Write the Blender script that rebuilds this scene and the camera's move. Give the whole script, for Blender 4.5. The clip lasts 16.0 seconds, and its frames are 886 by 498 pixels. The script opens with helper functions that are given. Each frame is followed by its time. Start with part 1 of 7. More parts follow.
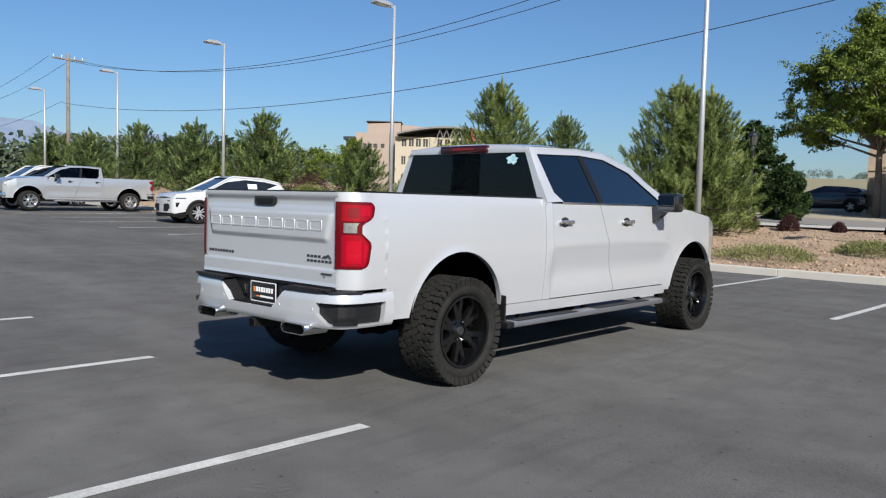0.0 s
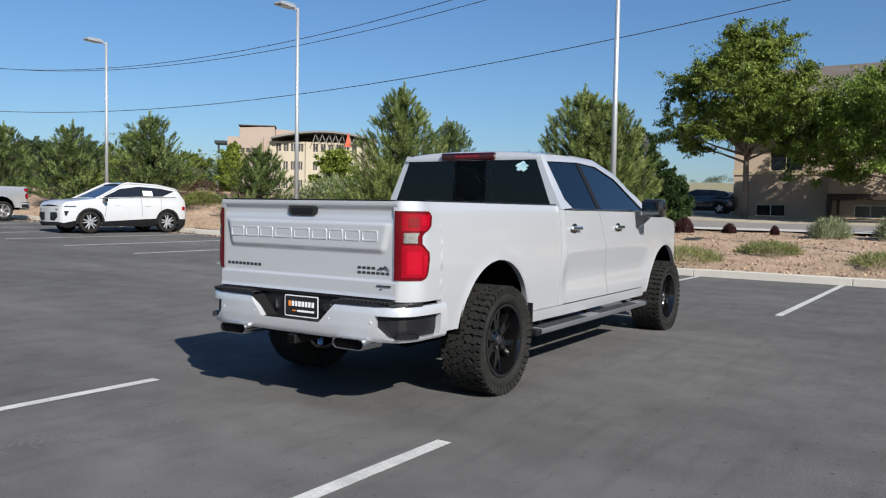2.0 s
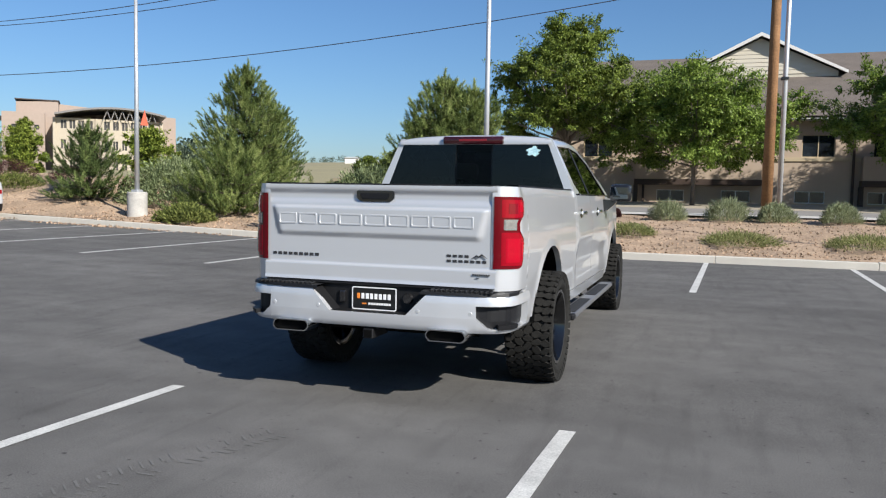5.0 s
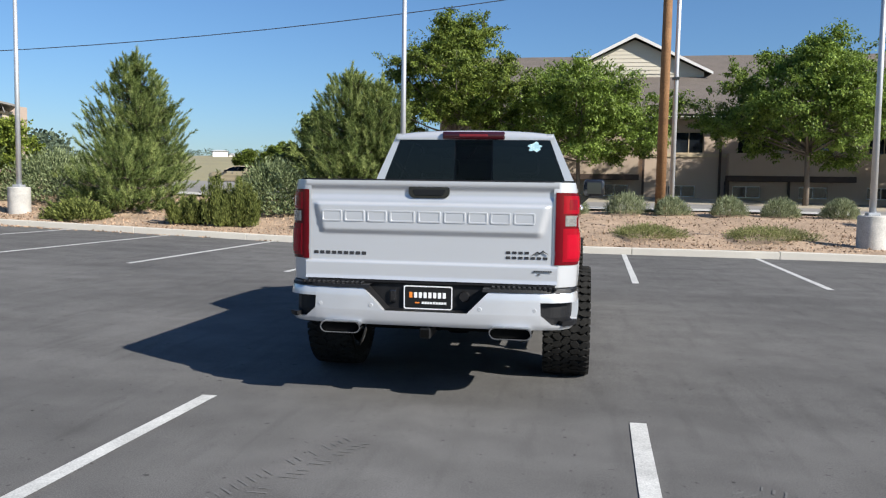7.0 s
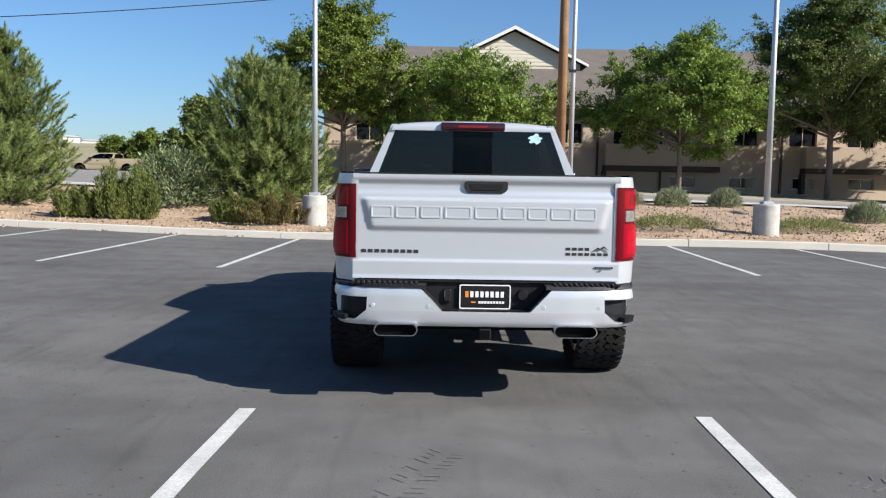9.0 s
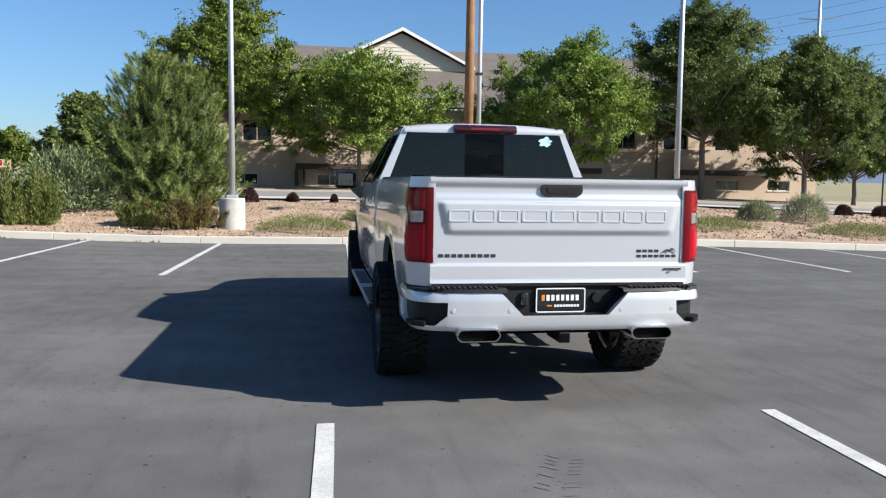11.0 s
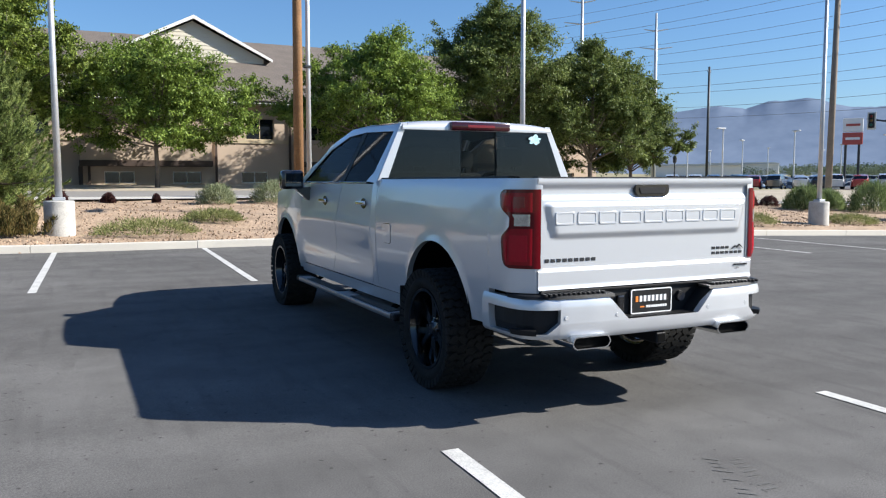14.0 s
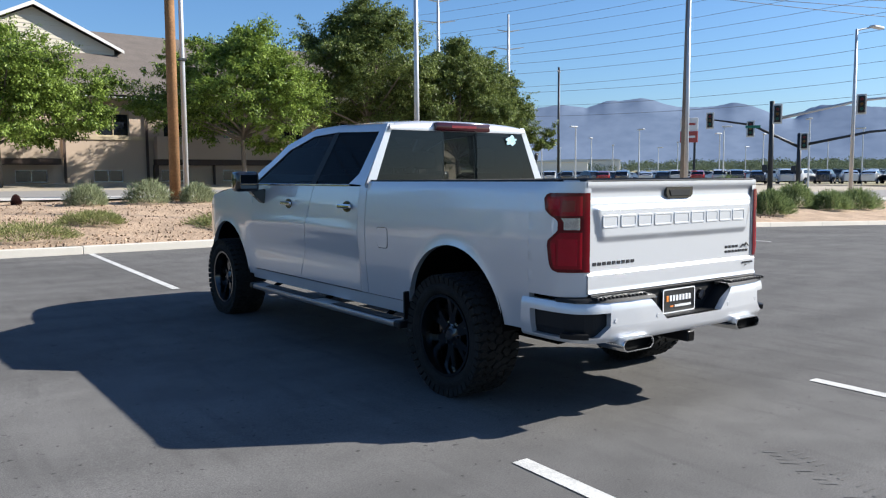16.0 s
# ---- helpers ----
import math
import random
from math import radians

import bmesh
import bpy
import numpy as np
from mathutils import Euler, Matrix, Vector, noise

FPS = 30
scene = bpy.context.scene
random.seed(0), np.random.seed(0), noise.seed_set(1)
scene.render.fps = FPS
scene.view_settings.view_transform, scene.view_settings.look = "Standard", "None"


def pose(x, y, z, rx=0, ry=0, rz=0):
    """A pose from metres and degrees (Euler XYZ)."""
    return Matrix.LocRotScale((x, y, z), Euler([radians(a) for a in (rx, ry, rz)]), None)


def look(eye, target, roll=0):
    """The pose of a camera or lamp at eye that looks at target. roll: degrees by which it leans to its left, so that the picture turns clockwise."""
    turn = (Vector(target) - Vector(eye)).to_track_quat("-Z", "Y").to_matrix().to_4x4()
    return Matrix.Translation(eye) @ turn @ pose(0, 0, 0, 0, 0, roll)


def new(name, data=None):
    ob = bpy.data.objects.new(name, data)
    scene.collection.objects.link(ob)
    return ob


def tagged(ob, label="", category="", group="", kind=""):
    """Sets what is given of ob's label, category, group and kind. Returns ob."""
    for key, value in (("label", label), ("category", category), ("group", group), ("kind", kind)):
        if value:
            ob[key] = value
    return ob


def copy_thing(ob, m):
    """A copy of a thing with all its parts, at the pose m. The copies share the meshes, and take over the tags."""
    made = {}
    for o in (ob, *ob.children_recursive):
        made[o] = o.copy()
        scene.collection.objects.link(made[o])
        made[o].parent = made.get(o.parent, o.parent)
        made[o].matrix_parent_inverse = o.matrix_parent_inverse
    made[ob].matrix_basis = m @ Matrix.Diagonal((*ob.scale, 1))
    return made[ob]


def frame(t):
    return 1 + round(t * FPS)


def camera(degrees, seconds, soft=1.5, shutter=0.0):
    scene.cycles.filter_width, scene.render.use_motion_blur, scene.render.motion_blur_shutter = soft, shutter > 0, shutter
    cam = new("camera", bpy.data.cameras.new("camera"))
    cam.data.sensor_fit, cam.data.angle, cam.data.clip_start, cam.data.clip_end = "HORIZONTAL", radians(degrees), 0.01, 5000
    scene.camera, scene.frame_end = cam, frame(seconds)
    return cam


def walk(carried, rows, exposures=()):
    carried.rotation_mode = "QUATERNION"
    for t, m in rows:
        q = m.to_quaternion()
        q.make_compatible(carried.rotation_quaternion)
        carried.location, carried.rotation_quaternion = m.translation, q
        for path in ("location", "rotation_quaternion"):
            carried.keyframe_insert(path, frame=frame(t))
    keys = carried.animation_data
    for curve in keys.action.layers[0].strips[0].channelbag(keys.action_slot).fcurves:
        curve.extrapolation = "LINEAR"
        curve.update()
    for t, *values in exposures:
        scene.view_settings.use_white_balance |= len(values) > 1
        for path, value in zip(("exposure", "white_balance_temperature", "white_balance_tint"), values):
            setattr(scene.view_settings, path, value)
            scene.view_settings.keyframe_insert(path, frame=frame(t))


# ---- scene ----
cam = camera(58.7, 16.0, soft=1.2)
PATH = [
    (0, (4.837, -3.401, 1.384), (3.497, -1.921, 1.264), 1.5),
    (0.5, (4.618, -3.621, 1.393), (3.343, -2.084, 1.278), 1.7),
    (1, (4.364, -3.767, 1.371), (3.152, -2.18, 1.265), 1.6),
    (1.5, (4.084, -3.904, 1.384), (2.936, -2.27, 1.282), 1.3),
    (2, (3.803, -4.081, 1.383), (2.718, -2.404, 1.282), 1.0),
    (2.5, (3.51, -4.194, 1.373), (2.493, -2.475, 1.267), 0.9),
    (3, (3.219, -4.293, 1.38), (2.278, -2.532, 1.264), 0.9),
    (3.5, (2.926, -4.465, 1.382), (2.063, -2.665, 1.257), 1.0),
    (4, (2.629, -4.547, 1.362), (1.846, -2.711, 1.23), 1.0),
    (6.5, (1.172, -4.919, 1.372), (0.767, -2.965, 1.235), 1.0),
    (7, (0.885, -4.922, 1.36), (0.567, -2.953, 1.216), 0.9),
    (7.5, (0.601, -4.872, 1.373), (0.371, -2.891, 1.22), 0.8),
    (8, (0.276, -4.875, 1.37), (0.134, -2.886, 1.21), 0.8),
    (8.5, (-0.012, -4.849, 1.36), (-0.072, -2.857, 1.195), 0.9),
    (9, (-0.293, -4.796, 1.381), (-0.28, -2.804, 1.213), 0.9),
    (11.5, (-1.812, -4.503, 1.378), (-1.394, -2.553, 1.218), 0.6),
    (12, (-2.107, -4.356, 1.39), (-1.601, -2.428, 1.229), 0.4),
    (12.5, (-2.41, -4.261, 1.388), (-1.817, -2.358, 1.227), 0.2),
    (13, (-2.692, -4.141, 1.396), (-2.011, -2.267, 1.232), 0.1),
    (13.5, (-2.931, -3.928, 1.416), (-2.161, -2.09, 1.248), -0.0),
    (14, (-3.197, -3.768, 1.415), (-2.34, -1.969, 1.243), -0.1),
    (14.5, (-3.44, -3.624, 1.422), (-2.502, -1.866, 1.245), -0.1),
    (15, (-3.638, -3.423, 1.438), (-2.618, -1.712, 1.259), -0.2),
    (15.5, (-3.841, -3.263, 1.44), (-2.741, -1.602, 1.261), -0.3),
    (16, (-4.061, -3.089, 1.461), (-2.889, -1.479, 1.279), -0.4),
]
walk(cam, [(t, look(eye, target, roll)) for t, eye, target, roll in PATH], exposures=[(0.0, 0.44, 6250, 10), (4.0, 0.56, 6250, 10), (8.0, 0.77, 6250, 10), (12.0, 0.93, 6220, 10), (16.0, 1.02, 6200, 10)])


# ---- light: clear morning, sun low behind the right shoulder of the pickup ----
SUN_AZIMUTH, SUN_HEIGHT = 119.4, 32.5
world = bpy.data.worlds.new("sky")
scene.world = world
world.use_nodes = True
wn = world.node_tree.nodes
sky = wn.new("ShaderNodeTexSky")
sky.sky_type, sky.sun_disc = "NISHITA", False
sky.sun_elevation, sky.sun_rotation = radians(SUN_HEIGHT), radians(SUN_AZIMUTH)
sky.air_density, sky.dust_density, sky.ozone_density = 1.15, 0.55, 8.5
wn["Background"].inputs["Strength"].default_value = 0.073
world.node_tree.links.new(sky.outputs[0], wn["Background"].inputs["Color"])
sun = new("sun", bpy.data.lights.new("sun", "SUN"))
sun.data.energy, sun.data.angle, sun.data.color = 5.0, radians(0.53), (1.0, 0.94, 0.84)
sun_way = Vector((math.sin(radians(SUN_AZIMUTH)) * math.cos(radians(SUN_HEIGHT)),
                  math.cos(radians(SUN_AZIMUTH)) * math.cos(radians(SUN_HEIGHT)), math.sin(radians(SUN_HEIGHT))))
sun.matrix_world = look(tuple(sun_way * 60), (0, 0, 0))


# ---- materials ----
def material(name, color, rough=0.6, metal=0.0, var=0.15, scale=3.0, fine=60.0, bump=0.0, coat=0.0, other=None, island=0.0, spec=0.5, relief=None):
    """A surface with two scales of variation: broad stains and fine grain, and a relief from the grain."""
    m = bpy.data.materials.new(name)
    m.use_nodes = True
    nt = m.node_tree
    n, l = nt.nodes, nt.links
    b = n["Principled BSDF"]
    b.inputs["Roughness"].default_value, b.inputs["Metallic"].default_value = rough, metal
    b.inputs["Specular IOR Level"].default_value = spec
    b.inputs["Coat Weight"].default_value, b.inputs["Coat Roughness"].default_value = coat, 0.04
    co = n.new("ShaderNodeTexCoord")
    broad, grain = n.new("ShaderNodeTexNoise"), n.new("ShaderNodeTexNoise")
    for tex, s, d in ((broad, scale, 5), (grain, fine, 3)):
        tex.inputs["Scale"].default_value, tex.inputs["Detail"].default_value = s, d
        l.new(co.outputs["Object"], tex.inputs["Vector"])
    add = n.new("ShaderNodeMath")
    add.operation = "MULTIPLY_ADD"
    add.inputs[1].default_value = 0.55
    l.new(grain.outputs["Fac"], add.inputs[0])
    half = n.new("ShaderNodeMath")
    half.operation = "MULTIPLY"
    half.inputs[1].default_value = 0.45
    l.new(broad.outputs["Fac"], half.inputs[0])
    l.new(half.outputs[0], add.inputs[2])
    fac = add.outputs[0]
    if island:
        geo = n.new("ShaderNodeNewGeometry")
        mixer = n.new("ShaderNodeMath")
        mixer.operation = "MULTIPLY_ADD"
        mixer.inputs[1].default_value = island
        l.new(geo.outputs["Random Per Island"], mixer.inputs[0])
        sub = n.new("ShaderNodeMath")
        sub.operation = "SUBTRACT"
        sub.inputs[1].default_value = island / 2
        l.new(fac, sub.inputs[0])
        l.new(sub.outputs[0], mixer.inputs[2])
        fac = mixer.outputs[0]
    ramp = n.new("ShaderNodeValToRGB")
    lo = [c * (1 - var) for c in color]
    hi = [min(1, c * (1 + var)) for c in (other or color)]
    ramp.color_ramp.elements[0].position, ramp.color_ramp.elements[1].position = 0.3, 0.7
    ramp.color_ramp.elements[0].color, ramp.color_ramp.elements[1].color = (*lo, 1), (*hi, 1)
    l.new(fac, ramp.inputs["Fac"])
    l.new(ramp.outputs["Color"], b.inputs["Base Color"])
    if bump:
        bu = n.new("ShaderNodeBump")
        bu.inputs["Strength"].default_value, bu.inputs["Distance"].default_value = bump, relief or 0.6 / fine
        l.new(grain.outputs["Fac"], bu.inputs["Height"])
        l.new(bu.outputs["Normal"], b.inputs["Normal"])
    return m


def plain(name, color, rough=0.4, metal=0.0, coat=0.0, emit=0.0):
    m = material(name, color, rough, metal, var=0.05, scale=5, fine=90, coat=coat)
    if emit:
        b = m.node_tree.nodes["Principled BSDF"]
        b.inputs["Emission Color"].default_value, b.inputs["Emission Strength"].default_value = (*color, 1), emit
    return m


def glass(name, tint, gloss=1.0):
    """A thin tinted pane: sees through by its tint, mirrors by Fresnel."""
    m = bpy.data.materials.new(name)
    m.use_nodes = True
    n, l = m.node_tree.nodes, m.node_tree.links
    n.remove(n["Principled BSDF"])
    clear, mirror, mix, fres = (n.new("ShaderNodeBsdf" + k) if k != "Mix" else n.new("ShaderNodeMixShader") for k in ("Transparent", "Glossy", "Mix", "Transparent"))
    n.remove(fres)
    fres = n.new("ShaderNodeFresnel")
    fres.inputs["IOR"].default_value = 1.5
    clear.inputs["Color"].default_value = (*tint, 1)
    mirror.inputs["Roughness"].default_value = 0.02
    mirror.inputs["Color"].default_value = (gloss, gloss, gloss, 1)
    l.new(fres.outputs[0], mix.inputs[0])
    l.new(clear.outputs[0], mix.inputs[1])
    l.new(mirror.outputs[0], mix.inputs[2])
    l.new(mix.outputs[0], n["Material Output"].inputs["Surface"])
    return m


# ---- mesh tools ----
def mesh_of(name, verts, faces, mat, smooth=False):
    me = bpy.data.meshes.new(name)
    me.from_pydata([tuple(v) for v in verts], [], [tuple(f) for f in faces])
    me.materials.append(mat)
    if smooth:
        me.polygons.foreach_set("use_smooth", [True] * len(me.polygons))
    me.update()
    return me


def part(name, bm, mat, parent=None, label="", smooth=False, angle=None):
    """One mesh object from a bmesh, under a thing or a part."""
    me = bpy.data.meshes.new(name)
    bm.to_mesh(me)
    bm.free()
    me.materials.append(mat)
    if smooth or angle:
        me.polygons.foreach_set("use_smooth", [True] * len(me.polygons))
        if angle:
            me.set_sharp_from_angle(angle=radians(angle))
    ob = new(name, me)
    if parent:
        ob.parent = parent
    if label:
        tagged(ob, label)
    return ob


def raw(name, verts, faces, mat, parent=None, label="", smooth=False, angle=None):
    """One mesh object from lists, under a thing or a part."""
    me = mesh_of(name, verts, faces, mat, smooth or bool(angle))
    if angle:
        me.set_sharp_from_angle(angle=radians(angle))
    ob = new(name, me)
    if parent:
        ob.parent = parent
    if label:
        tagged(ob, label)
    return ob


def thing(name, label, category, m=None, group="", kind=""):
    ob = new(name)
    ob.empty_display_size = 0.2
    if m is not None:
        ob.matrix_basis = m
    return tagged(ob, label, category, group, kind)


def add_box(bm, lo, hi, bevel=0.0, m=None, seg=1):
    made = bmesh.ops.create_cube(bm, size=1.0)["verts"]
    size = [b - a for a, b in zip(lo, hi)]
    mid = [(a + b) / 2 for a, b in zip(lo, hi)]
    bmesh.ops.scale(bm, vec=size, verts=made)
    bmesh.ops.translate(bm, vec=mid, verts=made)
    if bevel:
        edges = list({e for v in made for e in v.link_edges})
        made = bmesh.ops.bevel(bm, geom=edges, offset=bevel, segments=seg, affect="EDGES", profile=0.5)["verts"]
    if m is not None:
        bmesh.ops.transform(bm, matrix=m, verts=list(set(made)))
    return made


def box(lo, hi, bevel=0.0, m=None, seg=1):
    bm = bmesh.new()
    add_box(bm, lo, hi, bevel, m, seg)
    return bm


def add_tube(bm, points, radii, sides=8, caps=True):
    """A round, tapered tube along points."""
    pts = [Vector(p) for p in points]
    if not hasattr(radii, "__len__"):
        radii = [radii] * len(pts)
    rings = []
    for i, p in enumerate(pts):
        d = (pts[min(i + 1, len(pts) - 1)] - pts[max(i - 1, 0)]).normalized()
        side = d.cross(Vector((0, 0, 1)) if abs(d.z) < 0.9 else Vector((1, 0, 0))).normalized()
        up = side.cross(d)
        rings.append([bm.verts.new(p + float(radii[i]) * (side * math.cos(a) + up * math.sin(a))) for a in (2 * math.pi * k / sides for k in range(sides))])
    for a, b in zip(rings, rings[1:]):
        for k in range(sides):
            bm.faces.new((a[k], a[(k + 1) % sides], b[(k + 1) % sides], b[k]))
    if caps:
        bm.faces.new(rings[0][::-1])
        bm.faces.new(rings[-1])


def tube(points, radii, sides=8):
    bm = bmesh.new()
    add_tube(bm, points, radii, sides)
    bmesh.ops.recalc_face_normals(bm, faces=bm.faces)
    return bm


def lathe(profile, sides=32, axis="z", closed=False):
    """Turns a profile of (radius, height) round an axis."""
    bm = bmesh.new()
    rings = []
    for r, h in profile:
        ring = []
        for k in range(sides):
            a = 2 * math.pi * k / sides
            c, s = r * math.cos(a), r * math.sin(a)
            ring.append(bm.verts.new((c, s, h) if axis == "z" else (h, c, s)))
        rings.append(ring)
    pairs = list(zip(rings, rings[1:])) + ([(rings[-1], rings[0])] if closed else [])
    for a, b in pairs:
        for k in range(sides):
            bm.faces.new((a[k], a[(k + 1) % sides], b[(k + 1) % sides], b[k]))
    if not closed:
        for ring in (rings[0], rings[-1]):
            if (ring[0].co - ring[sides // 2].co).length > 1e-4:
                bm.faces.new(ring)
    bmesh.ops.remove_doubles(bm, verts=bm.verts, dist=1e-5)
    bmesh.ops.recalc_face_normals(bm, faces=bm.faces)
    return bm


def prism(outline, depth, bevel=0.0, plane="xz"):
    """A flat outline pushed to a depth; plane xz pushes along y, xy along z, yz along x."""
    bm = bmesh.new()
    def put(a, b, d):
        return {"xz": (a, d, b), "xy": (a, b, d), "yz": (d, a, b)}[plane]
    front = [bm.verts.new(put(a, b, depth[0])) for a, b in outline]
    back = [bm.verts.new(put(a, b, depth[1])) for a, b in outline]
    bm.faces.new(front)
    bm.faces.new(back[::-1])
    n = len(outline)
    for i in range(n):
        bm.faces.new((front[i], back[i], back[(i + 1) % n], front[(i + 1) % n]))
    bmesh.ops.recalc_face_normals(bm, faces=bm.faces)
    if bevel:
        bmesh.ops.bevel(bm, geom=list(bm.edges), offset=bevel, segments=2, affect="EDGES")
    return bm


def resample(points, n):
    p = np.array(points, float)
    d = np.concatenate([[0], np.cumsum(np.linalg.norm(np.diff(p, axis=0), axis=1))])
    s = np.linspace(0, d[-1], n)
    return np.stack([np.interp(s, d, p[:, k]) for k in range(p.shape[1])], 1)


def rounded(points, radius, n=4):
    """A closed outline with rounded corners."""
    out = []
    k = len(points)
    for i in range(k):
        p, a, b = (np.array(points[j % k], float) for j in (i, i - 1, i + 1))
        u, v = a - p, b - p
        ra, rb = min(radius, np.linalg.norm(u) * 0.45), min(radius, np.linalg.norm(v) * 0.45)
        s, e = p + u / np.linalg.norm(u) * ra, p + v / np.linalg.norm(v) * rb
        for t in np.linspace(0, 1, n + 1):
            out.append(tuple((1 - t) ** 2 * s + 2 * t * (1 - t) * p + t * t * e))
    return out


# ---- lie of the land ----
def lie(x):
    k, r = max(0.0, -3 - x), max(0.0, x - 6)
    return min(1.3, 0.042 * k * k / (k + 4) / (1 + k / 45)) - min(1.0, 0.03 * r * r / (r + 4))


def kerb_y(x):
    return 12.9 - 0.05 * x


def rise(y):
    return float(np.interp(y, [0, 12.9, 13.06, 15.0, 17.5, 19.5, 22.2, 24.2, 36, 38, 45, 60], [0, 0.05, 0.19, 0.33, 0.55, 0.68, 0.82, 0.86, 0.97, 1.02, 1.2, 1.4]))


def berm(x, y):
    """The planted bank behind the parked cars."""
    u, v = min(1.0, max(0.0, (-14.5 - x) / 6)), float(np.interp(y, [13.6, 15.2, 17.6, 21.0, 27.0], [0, 0.35, 0.95, 1.0, 0]))
    return 0.75 * u * u * (3 - 2 * u) * v


def crest(x, y):
    """The street swells and then dips beyond the field's edge."""
    u = min(1.0, max(0.0, (-13.0 - x) / 5))
    return u * u * (3 - 2 * u) * float(np.interp(y, [38, 46, 49, 52.5, 60], [0, 0.10, 0.10, -0.22, -0.22]))


def land(x, y):
    return lie(x) + rise(y + 0.05 * x) + berm(x, y + 0.05 * x) + crest(x, y + 0.05 * x)


def strip(name, x0, x1, y0, y1, mat, dx=1.0, dy=1.0, lift=0.0, rough=0.0, skirt=0.0):
    xs, ys = np.linspace(x0, x1, max(2, int((x1 - x0) / dx) + 1)), np.linspace(y0, y1, max(2, int(abs(y1 - y0) / dy) + 1))
    verts = []
    for v in ys:
        for x in xs:
            y = v - (0.05 * x if v > 0 else 0.0)
            verts.append((x, y, land(x, y) + lift + (rough * noise.noise((x * 0.9, y * 0.9, 3)) if rough else 0)))
    w = len(xs)
    faces = [(j * w + i, j * w + i + 1, (j + 1) * w + i + 1, (j + 1) * w + i) for j in range(len(ys) - 1) for i in range(w - 1)]
    return tagged(new(name, mesh_of(name, verts, faces, mat, True)), kind="structure")


def lot_asphalt():
    """Sealed asphalt: broad faded patches, smears along the lanes, small dark spots, fine grit."""
    m = material("asphalt", (0.098, 0.095, 0.092), 0.85, var=0.2, scale=0.30, fine=260, bump=0.5, other=(0.135, 0.130, 0.124), relief=0.004, spec=0.04)
    n, l = m.node_tree.nodes, m.node_tree.links
    b, co, ramp = n["Principled BSDF"], n["Texture Coordinate"], n["Color Ramp"]
    def tex(scale, detail, stretch=(1, 1, 1), turn=0.0):
        mp, no = n.new("ShaderNodeMapping"), n.new("ShaderNodeTexNoise")
        mp.inputs["Scale"].default_value, mp.inputs["Rotation"].default_value = stretch, (0, 0, turn)
        no.inputs["Scale"].default_value, no.inputs["Detail"].default_value = scale, detail
        l.new(co.outputs["Object"], mp.inputs["Vector"])
        l.new(mp.outputs[0], no.inputs["Vector"])
        return no.outputs["Fac"]
    last = ramp.outputs["Color"]
    for fac, lo, hi, dark in ((tex(0.9, 6, (0.35, 1.6, 1), 0.15), 0.30, 0.70, 0.86), (tex(2.6, 8), 0.30, 0.62, 0.90), (tex(7.0, 2, (1, 0.12, 1), 0.4), 0.30, 0.45, 0.96), (tex(21.0, 1), 0.22, 0.30, 0.55), (tex(120.0, 2), 0.30, 0.70, 0.72)):
        r, mx = n.new("ShaderNodeMapRange"), n.new("ShaderNodeMix")
        r.inputs["From Min"].default_value, r.inputs["From Max"].default_value, r.inputs["To Min"].default_value, r.inputs["To Max"].default_value = lo, hi, dark, 1.08
        l.new(fac, r.inputs["Value"])
        mx.data_type, mx.blend_type = "RGBA", "MULTIPLY"
        mx.inputs["Factor"].default_value = 1.0
        l.new(last, mx.inputs["A"])
        l.new(r.outputs[0], mx.inputs["B"])
        last = mx.outputs["Result"]
    l.new(last, b.inputs["Base Color"])
    return m


asphalt = lot_asphalt()
asphalt_old = material("worn_asphalt", (0.232, 0.215, 0.194), 0.85, var=0.15, scale=0.4, fine=120, bump=0.3)
concrete = material("concrete", (0.473, 0.447, 0.396), 0.85, var=0.16, scale=1.5, fine=90, bump=0.3)
kerb_concrete = material("kerb_concrete", (0.56, 0.52, 0.45), 0.85, var=0.12, scale=1.5, fine=90, bump=0.3)
gravel = material("gravel", (0.265, 0.182, 0.112), 0.95, var=0.35, scale=1.2, fine=16, bump=1.0, other=(0.425, 0.305, 0.205), relief=0.05)
dry_grass = material("dry_grass", (0.300, 0.250, 0.150), 0.95, var=0.3, scale=0.05, fine=3.0, bump=0.6, other=(0.245, 0.222, 0.118))
pale_earth = material("pale_earth", (0.310, 0.258, 0.189), 0.95, var=0.25, scale=0.25, fine=8.0, bump=0.5, other=(0.378, 0.327, 0.249))
line_paint = material("line_paint", (0.404, 0.400, 0.378), 0.8, var=0.22, scale=5, fine=110, bump=0.4, other=(0.568, 0.559, 0.525))

lot = tagged(strip("parking_lot", -72, 62, -42, 12.9, asphalt, 1.0, 1.0), "dark grey smooth asphalt of a car park", "parking lot")
bed = tagged(strip("planting_bed", -72, 62, 13.06, 22.2, gravel, 0.4, 0.35, rough=0.06), "tan gravel bed sloping up behind the kerb", "gravel bed")
walk_strip = tagged(strip("sidewalk", -72, 62, 22.2, 24.2, concrete, 1.0, 0.6, lift=0.06), "pale concrete footpath along the street", "sidewalk")
road = tagged(strip("road", -90, 90, 24.2, 36, asphalt_old, 2.0, 1.0), "sun-bleached grey asphalt street", "road")
verge = tagged(strip("far_verge", -90, 90, 36, 62, pale_earth, 1.0, 0.5), "pale dry earth verge beyond the street", "verge")
crossing = tagged(strip("side_street", -44, -16.5, 35.9, 57.0, asphalt_old, 1.0, 0.5, lift=0.012), "sun-bleached grey asphalt street widening beyond the bed", "road")
